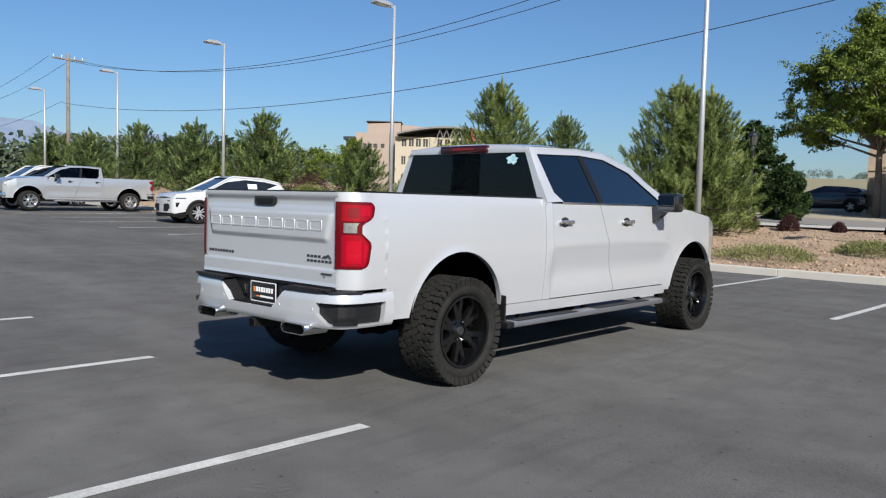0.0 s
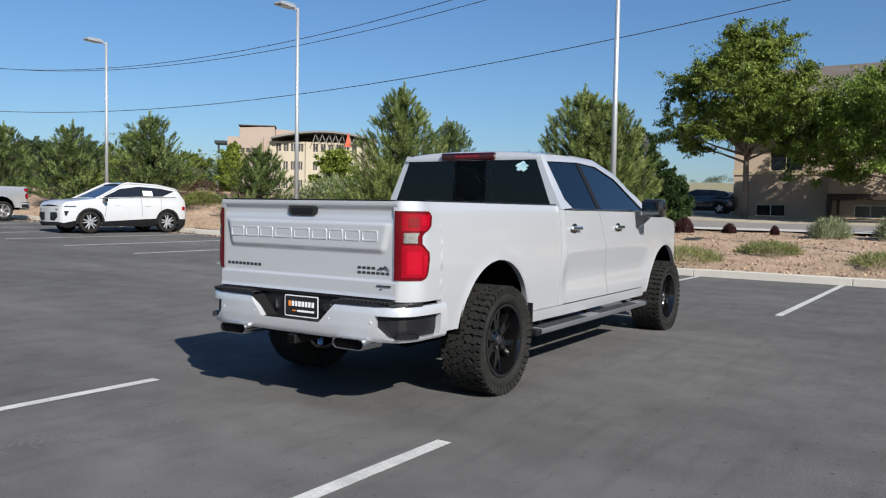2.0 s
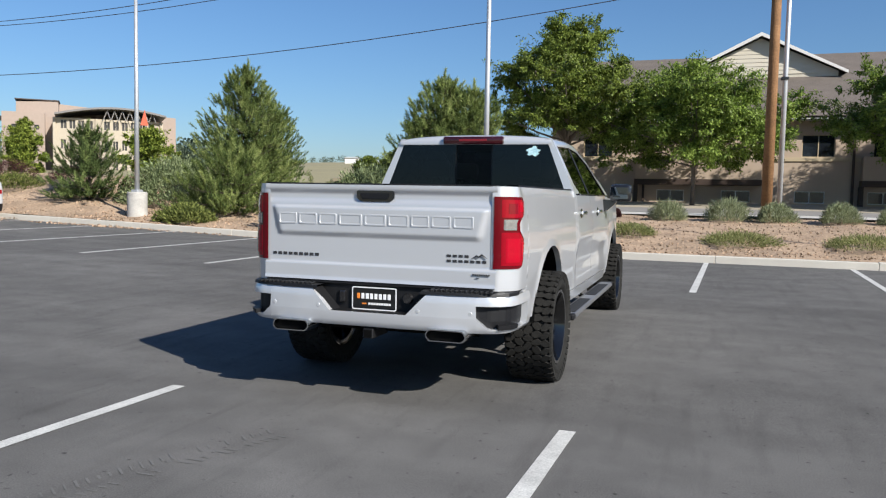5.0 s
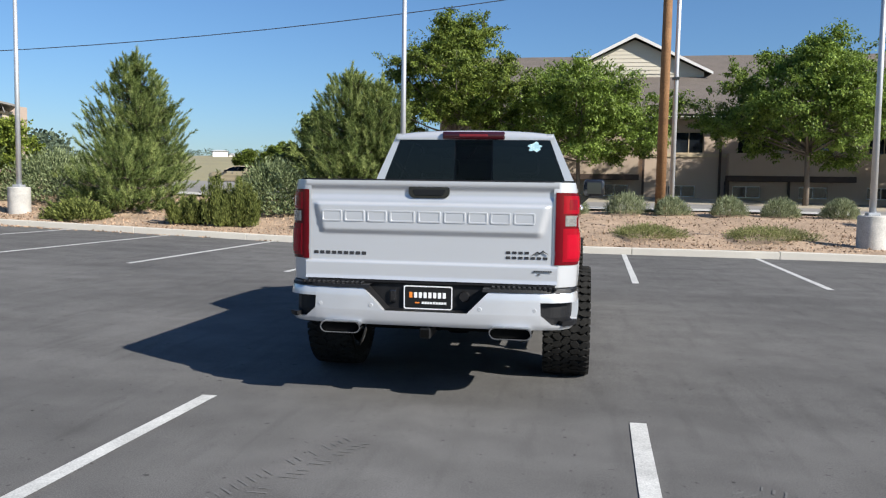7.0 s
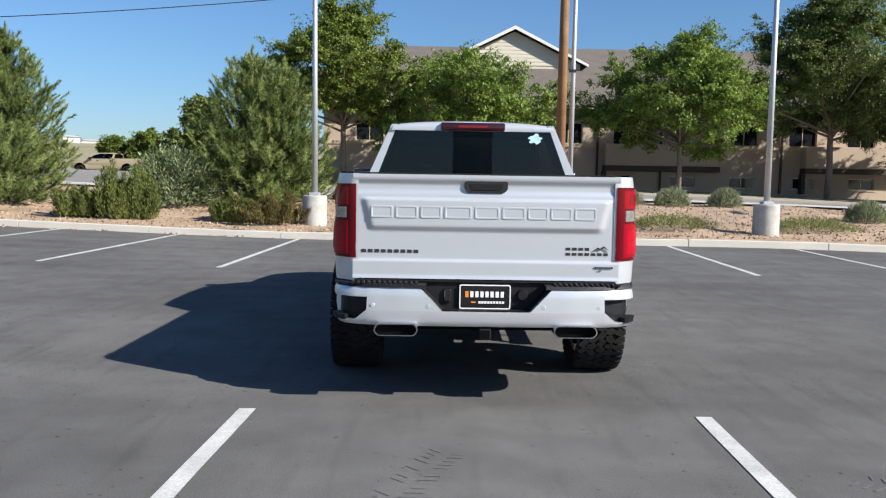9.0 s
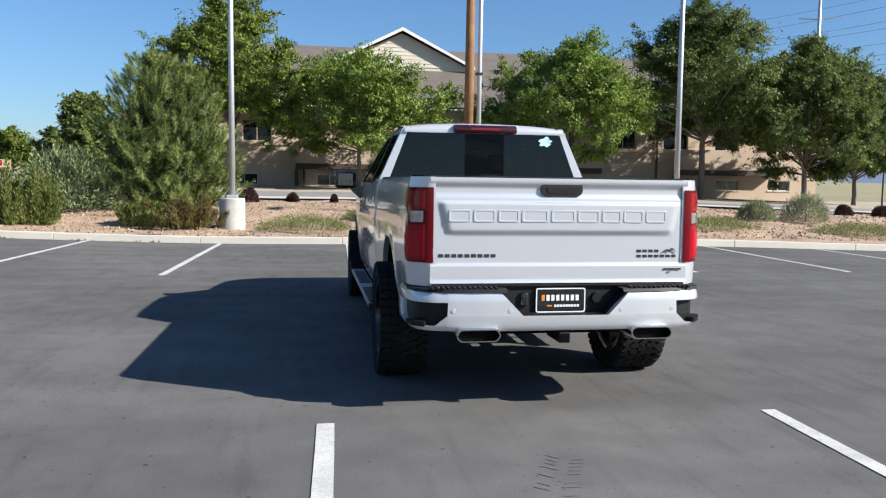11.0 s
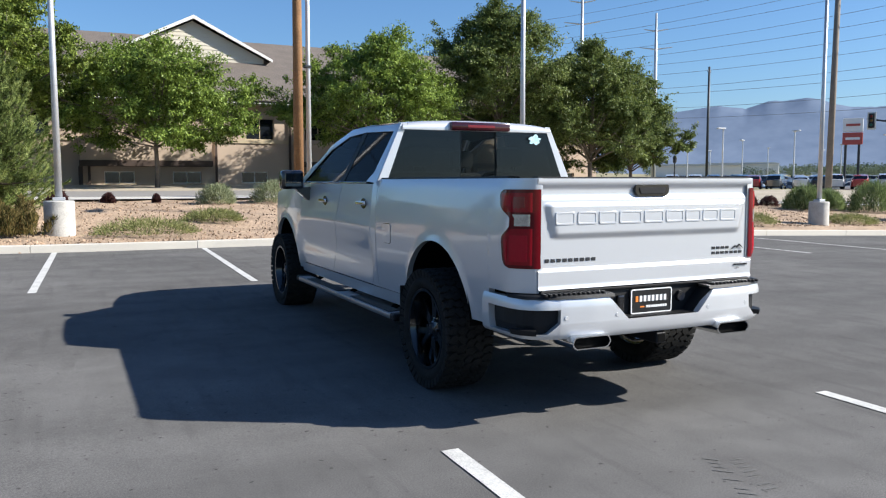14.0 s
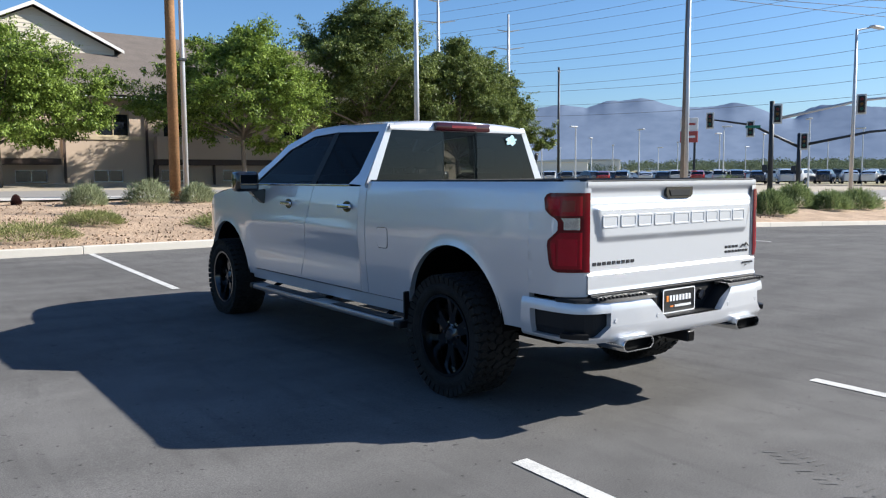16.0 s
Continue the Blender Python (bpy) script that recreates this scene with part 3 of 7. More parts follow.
def pickup(m, paint, label, name, rim_mat, detail=True, rim_spokes=6):
    t = thing(name, label, "pickup truck", m)
    # box sides, rails and floor
    for sign in (1, -1):
        low = lambda y: 0.778 if y < 0.345 else (0.55 if y < 1.7 else 0.56)
        cols = arch_columns(0.0, 2.205, ARCHES[0], low, lambda y: 1.43, 0.05)
        cols = sorted(cols + [(y, low(y), 1.43) for y in (0.01, 0.025, 0.04, 0.075, 0.12, 0.344, 0.346)])
        side = raw("box_side", *column_panel(cols, 26, sign), paint, t, angle=38)
        raw("rail_cap", *skin([[(side_x(y, 1.43) + dx, y, z) for y in np.linspace(0.17, 2.2, 70)] for dx, z in ((-0.004, 1.4315), (-0.008, 1.442), (-0.070, 1.442), (-0.085, 1.430))], sign, 0.0), black_plastic, side, angle=40)
        part("inner_wall", box((sign * 0.80 - 0.02, 0.08, 1.06), (sign * 0.80 + 0.02, 2.18, 1.425), 0.01), paint, side)
        # wheel housing
        for (yc, zc, r), depth in zip(ARCHES, (0.52, 0.5)):
            verts, faces = [], []
            for k, a in enumerate(np.linspace(0.03, math.pi - 0.03, 25)):
                for x in (0.94, 0.94 - depth):
                    verts.append((sign * x, yc - (r + 0.012) * math.cos(a), zc + (r + 0.012) * math.sin(a)))
            faces = [(2 * k, 2 * k + 1, 2 * k + 3, 2 * k + 2) for k in range(24)]
            n = len(verts)
            verts.append((sign * (0.94 - depth), yc, zc - 0.1))
            faces += [(2 * k + 1, n, 2 * k + 3) for k in range(24)]
            raw("wheel_housing", verts, faces, under_black, t)
        # lamps at the rear corner
        def lens_row(z, y_end, off, n=9, y_start=0.0):
            return [(side_x(y, z) + off, y - 0.006 + (0.0 if y else 0), z) for y in np.linspace(y_start, y_end, n) ** 1.0]
        ends = lambda z: float(np.interp(z, [0.918, 0.932, 0.96, 1.07, 1.10, 1.13, 1.155, 1.205, 1.225, 1.245, 1.27, 1.335, 1.355, 1.367], [0.11, 0.15, 0.168, 0.187, 0.18, 0.138, 0.110, 0.110, 0.130, 0.18, 0.212, 0.23, 0.215, 0.185]))
        lamp = raw("tail_lamp", *skin([lens_row(z, ends(z) + 0.006, 0.003) for z in np.linspace(0.918, 1.367, 46)], sign, 0.03), dark_red_lens, t, "dark red tail lamp housing", angle=40)
        raw("brake_lens", *skin([lens_row(z, ends(z) - 0.024, 0.008, y_start=0.012) for z in np.linspace(0.938, 1.145, 13)], sign, 0.012), red_lens, lamp, angle=40)
        raw("brake_panel", *skin([lens_row(z, 0.105, 0.0115, y_start=0.026) for z in np.linspace(0.958, 1.108, 9)], sign, 0.010), bright_red_lens, lamp, angle=40)
        raw("brake_strip", *skin([lens_row(z, ends(z) - 0.036, 0.0105, n=4, y_start=0.122) for z in np.linspace(0.962, 1.085, 8)], sign, 0.008), bright_red_lens, lamp, angle=40)
        raw("marker_lens", *skin([lens_row(z, ends(z) - 0.024, 0.008, y_start=0.012) for z in np.linspace(1.238, 1.348, 9)], sign, 0.012), red_lens, lamp, angle=40)
        raw("turn_lens", *skin([lens_row(z, 0.088, 0.011, n=5, y_start=0.036) for z in np.linspace(1.262, 1.325, 5)], sign, 0.008), mid_red_lens, lamp, angle=40)
        raw("turn_strip", *skin([lens_row(z, ends(z) - 0.042, 0.0105, n=4, y_start=0.105) for z in np.linspace(1.275, 1.335, 5)], sign, 0.008), bright_red_lens, lamp, angle=40)
        raw("reverse_lens", *skin([lens_row(z, 0.02 + (min(ends(z), 0.13) - 0.02) * 0.66, 0.010, y_start=0.020) for z in np.linspace(1.160, 1.226, 7)], sign, 0.012), reverse_clear, lamp, angle=40)
        # doors
        slant = lambda z: 3.10 + (1.39 - z) * 0.36
        front_cut = lambda z: float(np.interp(z, [0.55, 0.75, 0.95, 1.395], [4.42, 4.50, 4.50, 4.36]))
        for nm, a, b, hy in (("rear_door", lambda z: 2.312, lambda z: slant(z) - 0.004, 2.486), ("front_door", lambda z: slant(z) + 0.004, lambda z: front_cut(z) - 0.004, 3.575)):
            door = raw(nm, *edge_panel(a, b, 0.565, 1.392, 20, 24, sign), paint, t, angle=38)
            bm = bmesh.new()
            add_box(bm, (sign * 0.985 - 0.011, hy - 0.105, 1.216), (sign * 0.985 + 0.011, hy + 0.105, 1.250), 0.010, seg=2)
            add_box(bm, (sign * 0.965 - 0.01, hy - 0.075, 1.226), (sign * 0.972 + 0.002, hy - 0.05, 1.246))
            add_box(bm, (sign * 0.965 - 0.01, hy + 0.05, 1.226), (sign * 0.972 + 0.002, hy + 0.075, 1.246))
            part("door_handle", bm, chrome, door, "chrome door handle")
            part("handle_cup", lathe([(0.0, 0.002), (0.05, 0.002), (0.055, 0.0)], 20, "x"), gloss_black, door).matrix_basis = pose(sign * (side_x(hy, 1.225) + 0.0015), hy, 1.228, 0, 0 if sign > 0 else 180, 0) @ Matrix.Diagonal((1, 1.3, 0.85, 1))
        # rear corner of the cab and rocker
        raw("cab_corner", *edge_panel(lambda z: 2.212, lambda z: 2.308, 0.56, 1.40, 4, 20, sign), paint, t, angle=38)
        raw("rocker", *edge_panel(lambda z: 1.645, lambda z: 4.50, 0.462, 0.555, 40, 5, sign), paint, t, angle=38)
        # front wing
        cols = arch_columns(4.37, 5.98, ARCHES[1], lambda y: 0.5, lambda y: float(np.interp(y, [4.3, 5.0, 5.6, 6.0], [1.395, 1.36, 1.28, 1.12])), 0.06)
        raw("front_wing", *column_panel([(max(y, front_cut(1.2)) if y < 4.4 else y, b, tt) for y, b, tt in cols if y > 4.495 or y < 4.38], 22, sign), paint, t, angle=38)
        # window band
        inner = [(2.49, 1.412), (2.385, 1.49), (2.315, 1.825), (3.02, 1.853), (3.45, 1.835), (3.86, 1.725), (4.40, 1.408)]
        outer = [(2.24, 1.40), (2.235, 1.50), (2.225, 1.885), (3.02, 1.917), (3.50, 1.905), (4.0, 1.775), (4.58, 1.40)]
        a, b = [], []
        for (p, q), (r, s) in zip(zip(inner, inner[1:]), zip(outer, outer[1:])):
            for k in range(5):
                a.append(tuple(np.array(p) + (np.array(q) - p) * k / 5))
                b.append(tuple(np.array(r) + (np.array(s) - r) * k / 5))
        a.append(inner[-1])
        b.append(outer[-1])
        grid = []
        for v in np.linspace(0, 1, 4):
            grid.append([(cab_x(z) - 0.02 * v ** 3 * (1 if z > 1.6 else 0), y, z) for y, z in [tuple(np.array(p) + (np.array(q) - p) * v) for p, q in zip(a, b)]])
        frame_ob = raw("window_surround", *skin(grid, sign, 0.035), paint, t, angle=38)
        raw("pillar_lining", [(x - sign * 0.04, y, z) for x, y, z in [(sign * p[0], p[1], p[2]) for r in grid for p in r]], [(j * len(a) + i, j * len(a) + i + 1, (j + 1) * len(a) + i + 1, (j + 1) * len(a) + i) for j in range(3) for i in range(len(a) - 1)], cabin_dark, frame_ob)
        grid = [[(cab_x(z) - 0.006, y, z) for y, z in a[:-1] + [a[-1]]], [(cab_x(z) - 0.004, y, z) for y, z in [tuple(np.array(p) * 0.985 + np.array((3.1, 1.62)) * 0.015) for p in a]]]
        raw("window_seal", *skin(grid, sign, 0.012), gloss_black, frame_ob)
        part("belt_trim", box((sign * 0.938 - 0.006, 2.47, 1.394), (sign * 0.938 + 0.006, 4.42, 1.409), 0.003), chrome, frame_ob, "chrome strip along the window base")
        rear_pane = [(2.50, 1.408), (2.39, 1.49), (2.32, 1.823), (3.0, 1.852), (3.10, 1.408)]
        front_pane = [(3.18, 1.408), (3.07, 1.852), (3.45, 1.832), (3.85, 1.722), (4.39, 1.408)]
        for nm, pts, gl in (("rear_window", rear_pane, side_glass), ("front_window", front_pane, light_glass if detail else tinted_glass)):
            raw(nm, [(sign * (cab_x(z) - 0.012), y, z) for y, z in pts], [tuple(range(len(pts)))], gl, frame_ob)
        raw("door_post", [(sign * (cab_x(z) - 0.008), y, z) for y, z in ((3.09, 1.408), (3.19, 1.408), (3.08, 1.853), (2.99, 1.853))], [(0, 1, 2, 3)], black_plastic, frame_ob)
        # step board
        board = part("side_step", box((sign * 0.985 - 0.07, 1.60, 0.385), (sign * 0.985 + 0.07, 4.28, 0.432), 0.014, seg=2), steel, t, "brushed metal side step", angle=40)
        for y0, y1 in ((1.72, 2.62), (2.95, 3.95)):
            part("step_pad", box((sign * 0.99 - 0.052, y0, 0.431), (sign * 0.99 + 0.052, y1, 0.438), 0.003), black_plastic, board)
        for y0 in (1.60, 4.24):
            part("end_cap", box((sign * 0.985 - 0.074, y0 - 0.03, 0.382), (sign * 0.985 + 0.074, y0 + 0.06, 0.436), 0.015, seg=2), black_plastic, board)
        for y0 in (1.95, 2.95, 4.0):
            part("bracket", tube([(sign * 0.75, y0, 0.50), (sign * 0.88, y0, 0.44), (sign * 0.94, y0, 0.40)], 0.022, 6), under_black, board)
        # mirror
        mir = part("door_mirror", box((sign * 1.135 - 0.115, 4.06, 1.335), (sign * 1.135 + 0.115, 4.22, 1.525), 0.035, pose(0, 0, 0), 3), gloss_black, t, "gloss black door mirror", angle=40)
        part("mirror_arm", prism([(sign * 0.94, 1.36), (sign * 1.10, 1.345), (sign * 1.06, 1.30), (sign * 0.97, 1.22), (sign * 0.945, 1.22)], (4.11, 4.19), 0.006), gloss_black, mir)
        part("mirror_glass", box((sign * 1.135 - 0.082, 4.053, 1.362), (sign * 1.135 + 0.082, 4.062, 1.498), 0.004), mirror_glass, mir)
        # mud flap
        part("mud_flap", box((sign * 0.93 - 0.05, 1.625, 0.40), (sign * 0.93 + 0.05, 1.640, 0.64), 0.004), black_plastic, t)
    # cab shell
    roof_z = lambda x, y: float(np.interp(y, [2.27, 2.34, 2.6, 3.1, 3.5, 3.62], [1.896, 1.905, 1.918, 1.918, 1.903, 1.885])) + 0.028 * (1 - (x / 0.72) ** 2) - 0.012 * (abs(x) / 0.70) ** 8
    xs, ys = np.linspace(-0.70, 0.70, 21), np.linspace(2.27, 3.62, 16)
    grid = [[(x, y, roof_z(x, y)) for x in xs] for y in ys]
    verts, faces = skin(grid, 1, 0)
    roof = raw("roof", verts, faces, paint, t, smooth=True)
    drop = ((2.27, 0.0, 1.0), (2.24, 0.10, 1.003), (2.218, 0.34, 1.008), (2.208, 0.66, 1.014), (2.212, 1.0, 1.02))
    verts = [(x * w, y, roof_z(x, 2.27) + (1.836 - roof_z(x, 2.27)) * v) for y, v, w in drop for x in xs]
    raw("roof_edge", verts, [(21 * j + i, 21 * j + i + 1, 21 * j + i + 22, 21 * j + i + 21) for j in range(4) for i in range(20)], paint, roof, smooth=True)
    raw("roof_lining", [(x * 0.97, y, roof_z(x, y) - 0.05) for y in ys for x in xs], [(21 * j + i, 21 * j + i + 1, 21 * j + i + 22, 21 * j + i + 21) for j in range(len(ys) - 1) for i in range(20)], cabin_dark, roof, smooth=True)
    part("antenna", lathe([(0.0, 0.05), (0.012, 0.045), (0.03, 0.0)], 12), paint, roof).matrix_basis = pose(0.0, 3.35, 1.93) @ Matrix.Diagonal((0.6, 2.2, 1, 1))
    lamp = part("high_brake_lamp", box((-0.283, 2.175, 1.838), (0.283, 2.25, 1.908), 0.014, seg=2), smoked_lens, t, "dark red high brake lamp", angle=40)
    part("lamp_core", box((-0.13, 2.1725, 1.862), (0.13, 2.18, 1.884), 0.002), lamp_red, lamp)
    # back of the cab and its sliding window
    back_y = lambda z: 2.215 + 0.03 * (z - 1.4)
    for sign in (1, -1):
        raw("cab_back_post", *skin([[(x, back_y(z), z) for x in (0.936 - (z - 1.40) * 0.452, 0.852 - (z - 1.40) * 0.382)] for z in np.linspace(1.38, 1.89, 6)], sign, 0), paint, t)
    for nm, a, b, gl in (("rear_glass", -0.86, -0.175, tinted_glass), ("sliding_glass", -0.165, 0.165, light_glass if detail else tinted_glass), ("rear_glass", 0.175, 0.86, tinted_glass)):
        lo = [max(-0.842, min(0.842, v)) for v in (a, b)]
        hi = [max(-0.69, min(0.69, v)) for v in (a, b)]
        y = 2.226 if nm == "sliding_glass" else 2.222
        raw(nm, [(lo[0], y, 1.44), (lo[1], y, 1.44), (hi[1], y + 0.01, 1.842), (hi[0], y + 0.01, 1.842)], [(0, 1, 2, 3)], gl, t)
    for x in (-0.17, 0.17):
        part("slider_frame", box((x - 0.009, 2.238, 1.44), (x + 0.009, 2.250, 1.83), 0.002), cabin_dark, t)
    # hood and front
    hz = lambda x, y: float(np.interp(y, [4.42, 4.7, 5.3, 5.8, 6.0], [1.402, 1.40, 1.365, 1.27, 1.13])) + 0.03 * (1 - (x / 0.9) ** 2) - 0.03 * (abs(x) / 0.93) ** 6
    xs, ys = np.linspace(-0.92, 0.92, 19), np.linspace(4.42, 6.0, 14)
    raw("hood", *skin([[(x * (1 if y < 5.5 else 1 - (y - 5.5) * 0.35), y, hz(x, y)) for x in xs] for y in ys], 1, 0), paint, t, smooth=True)
    raw("windscreen", [(-0.70, 3.60, 1.885), (0.70, 3.60, 1.885), (0.90, 4.56, 1.40), (-0.90, 4.56, 1.40)], [(0, 1, 2, 3)], light_glass, t)
    part("grille", box((-0.72, 5.82, 0.72), (0.72, 5.98, 1.16), 0.05, seg=2), chrome if not detail else black_plastic, t)
    part("front_bumper", box((-0.80, 5.66, 0.52), (0.80, 5.99, 0.72), 0.06, seg=3), paint if detail else chrome, t, angle=40)
    for s in (-1, 1):
        part("head_lamp", box((s * 0.70 - 0.12, 5.76, 0.98), (s * 0.70 + 0.12, 5.93, 1.13), 0.03, seg=2), clear_lens, t)
    # cabin
    part("cabin_floor", box((-0.86, 2.30, 0.60), (0.86, 4.62, 0.68)), cabin_dark, t)
    part("dashboard", box((-0.86, 4.15, 0.95), (0.86, 4.60, 1.36), 0.06, seg=2), cabin_dark, t)
    part("cabin_back", box((-0.86, 2.25, 0.60), (0.86, 2.30, 1.40)), cabin_dark, t)
    for s in (-1, 1):
        part("door_lining", box((s * 0.89 - 0.02, 2.3, 0.6), (s * 0.89 + 0.02, 4.45, 1.38)), cabin_dark, t)
    for sx, sy in ((-0.42, 3.45), (0.42, 3.45), (-0.45, 2.55), (0.45, 2.55)):
        bm = bmesh.new()
        add_box(bm, (sx - 0.25, sy - 0.03, 0.68), (sx + 0.25, sy + 0.50, 0.98), 0.06, seg=2)
        add_box(bm, (sx - 0.24, sy - 0.10, 0.90), (sx + 0.24, sy + 0.06, 1.50), 0.06, pose(0, 0, 0), 2)
        add_box(bm, (sx - 0.13, sy - 0.11, 1.54), (sx + 0.13, sy + 0.0, 1.72), 0.05, None, 2)
        add_tube(bm, [(sx - 0.05, sy - 0.05, 1.45), (sx - 0.05, sy - 0.05, 1.6)], 0.008, 6)
        add_tube(bm, [(sx + 0.05, sy - 0.05, 1.45), (sx + 0.05, sy - 0.05, 1.6)], 0.008, 6)
        part("car_seat", bm, cabin_dark, t, angle=40)
    wheel_bm = bmesh.new()
    add_tube(wheel_bm, [(0.19 * math.cos(a), 0, 0.19 * math.sin(a)) for a in np.linspace(0, 2 * math.pi, 25)], 0.015, 6, False)
    add_box(wheel_bm, (-0.18, -0.01, -0.03), (0.18, 0.01, 0.03), 0.01)
    part("steering_wheel", wheel_bm, cabin_dark, t).matrix_basis = pose(-0.42, 4.02, 1.24, -25, 0, 0)
    # load floor, front wall
    part("load_floor", box((-0.82, 0.05, 1.05), (0.82, 2.19, 1.08)), black_plastic, t)
    part("box_front", box((-0.93, 2.16, 0.56), (0.93, 2.20, 1.428), 0.01), paint, t)
    part("front_rail_cap", box((-0.90, 2.13, 1.426), (0.90, 2.20, 1.441), 0.005), black_plastic, t)
    # tailgate
    xs, zs = np.linspace(-0.812, 0.812, 110 if detail else 50), np.linspace(0.795, 1.428, 120 if detail else 50)
    verts, faces = skin([[(x, tailgate_y(x, z), z) for x in xs] for z in zs], 1, 0)
    gate = raw("tailgate", verts, faces, paint, t, "white tailgate with a raised field", smooth=True)
    n = len(xs)
    e = [(x, 0.06, z) for x, z in ((-0.812, 0.795), (0.812, 0.795), (0.812, 1.428), (-0.812, 1.428))]
    raw("tailgate_shell", [(x, tailgate_y(x, 1.428), 1.428) for x in xs] + [(x, 0.06, 1.428) for x in xs] + [(x, tailgate_y(x, 0.795), 0.795) for x in xs] + [(x, 0.06, 0.795) for x in xs],
        [(i, i + 1, n + i + 1, n + i) for i in range(n - 1)] + [(2 * n + i, 2 * n + i + 1, 3 * n + i + 1, 3 * n + i) for i in range(n - 1)] + [(n, 2 * n - 1, 4 * n - 1, 3 * n)], paint, gate)
    part("top_cap", box((-0.81, 0.005, 1.426), (0.81, 0.065, 1.438), 0.004), black_plastic, gate)
    part("gate_handle", prism(rounded([(-0.135, 1.395), (0.125, 1.395), (0.128, 1.345), (0.105, 1.322), (-0.115, 1.322), (-0.138, 1.345)], 0.012, 3), (-0.008, 0.03), 0.004), gloss_black, gate, "black tailgate handle")
    part("handle_grip", prism(rounded([(-0.11, 1.375), (0.10, 1.375), (0.085, 1.335), (-0.095, 1.335)], 0.008, 3), (-0.013, -0.004), 0.003), black_plastic, gate)
    if detail:
        # raised plates where the maker's name stands
        wide = [0.135, 0.135, 0.13, 0.165, 0.15, 0.14, 0.125, 0.13, 0.135]
        x = -0.712
        for w in wide:
            w2 = w * 1.115
            a, b = x + 0.008, x + w2 - 0.008
            x += w2
            bm = bmesh.new()
            o = rounded([(a, 1.163), (b, 1.163), (b, 1.238), (a, 1.238)], 0.012, 2)
            cx, cz = (a + b) / 2, 1.2005
            ring = []
            for s, d in ((1.0, 0.0), (0.965, -0.0038), (0.80, -0.0038), (0.755, -0.0012)):
                kx, kz = 1 - (1 - s) * 0.75, 1 - (1 - s) * 1.3
                ring.append([bm.verts.new((cx + (p - cx) * kx, -0.0205 + 0.006 * ((cx) / 0.8) ** 2 + d, cz + (q - cz) * kz)) for p, q in o])
            k = len(o)
            for r0, r1 in zip(ring, ring[1:]):
                for i in range(k):
                    bm.faces.new((r0[i], r0[(i + 1) % k], r1[(i + 1) % k], r1[i]))
            bm.faces.new(ring[-1])
            bmesh.ops.recalc_face_normals(bm, faces=bm.faces)
            part("raised_plate", bm, paint, gate, angle=30)
        # small dark emblem bars
        for x0, x1, z0, z1, count in ((-0.765, -0.405, 0.946, 0.974, 9), (0.485, 0.64, 0.977, 1.000, 4), (0.485, 0.755, 0.945, 0.968, 7)):
            step = (x1 - x0) / count
            for i in range(count):
                a, b = x0 + step * i + step * 0.12, x0 + step * (i + 1) - step * 0.16
                zc, zh = (z0 + z1) / 2, (z1 - z0) * 0.36
                part("emblem_bar", box((a, tailgate_y(a, z0) - 0.004, zc - zh), (b, tailgate_y(a, z0) + 0.002, zc + zh), 0.0015), trim_dark, gate)
        part("emblem_peaks", prism([(0.65, 0.974), (0.685, 1.000), (0.70, 0.992), (0.72, 1.008), (0.755, 0.98), (0.72, 0.998), (0.70, 0.982), (0.685, 0.990)], (-0.007, 0.0)), trim_dark, gate)
        for i in range(8):
            part("dealer_bar", box((0.665 + i * 0.0145, -0.0195, 0.872), (0.675 + i * 0.0145, -0.014, 0.882)), trim_dark, gate)
        part("dealer_mark", box((0.69, -0.0195, 0.856), (0.708, -0.014, 0.860)), trim_dark, gate)
        # number plate with plain bars
        plate = part("number_plate", prism(rounded([(-0.157, 0.612), (0.157, 0.612), (0.157, 0.762), (-0.157, 0.762)], 0.014, 3), (-0.012, 0.0)), plate_black, t, "black dealer plate with a white edge")
        edge = bmesh.new()
        o = rounded([(-0.157, 0.612), (0.157, 0.612), (0.157, 0.762), (-0.157, 0.762)], 0.014, 3)
        i_ = rounded([(-0.150, 0.619), (0.150, 0.619), (0.150, 0.755), (-0.150, 0.755)], 0.010, 3)
        vo, vi = [edge.verts.new((a, -0.016, b)) for a, b in o], [edge.verts.new((a, -0.016, b)) for a, b in i_]
        vb = [edge.verts.new((a, 0.0, b)) for a, b in o]
        for k in range(len(o)):
            edge.faces.new((vo[k], vo[(k + 1) % len(o)], vi[(k + 1) % len(o)], vi[k]))
            edge.faces.new((vo[k], vo[(k + 1) % len(o)], vb[(k + 1) % len(o)], vb[k]))
        part("plate_edge", edge, plate_white, plate)
        for i in range(8):
            part("plate_bar", box((-0.122 + i * 0.031, -0.0155, 0.684), (-0.102 + i * 0.031, -0.011, 0.720), 0.001), plate_orange if i == 0 else plate_white, plate)
        for i in range(9):
            part("plate_small_bar", box((-0.04 + i * 0.018, -0.0155, 0.646), (-0.026 + i * 0.018, -0.011, 0.660)), plate_white, plate)
        part("plate_mark", box((-0.085, -0.0155, 0.649), (-0.055, -0.011, 0.657)), plate_orange, plate)
        # sticker on the glass
        o = [((0.055 + 0.012 * math.sin(7 * a)) * math.cos(a) + 0.552, (0.040 + 0.010 * math.sin(5 * a + 1)) * math.sin(a) + 1.775) for a in np.linspace(0, 2 * math.pi, 40, endpoint=False)]
        part("sticker", prism(o, (2.214, 2.219)), sticker_blue, t, "pale blue sticker on the rear glass")
        # tank flap on the left side
        o = rounded([(1.885, 0.935), (2.025, 0.935), (2.035, 1.085), (1.885, 1.085)], 0.03, 3)
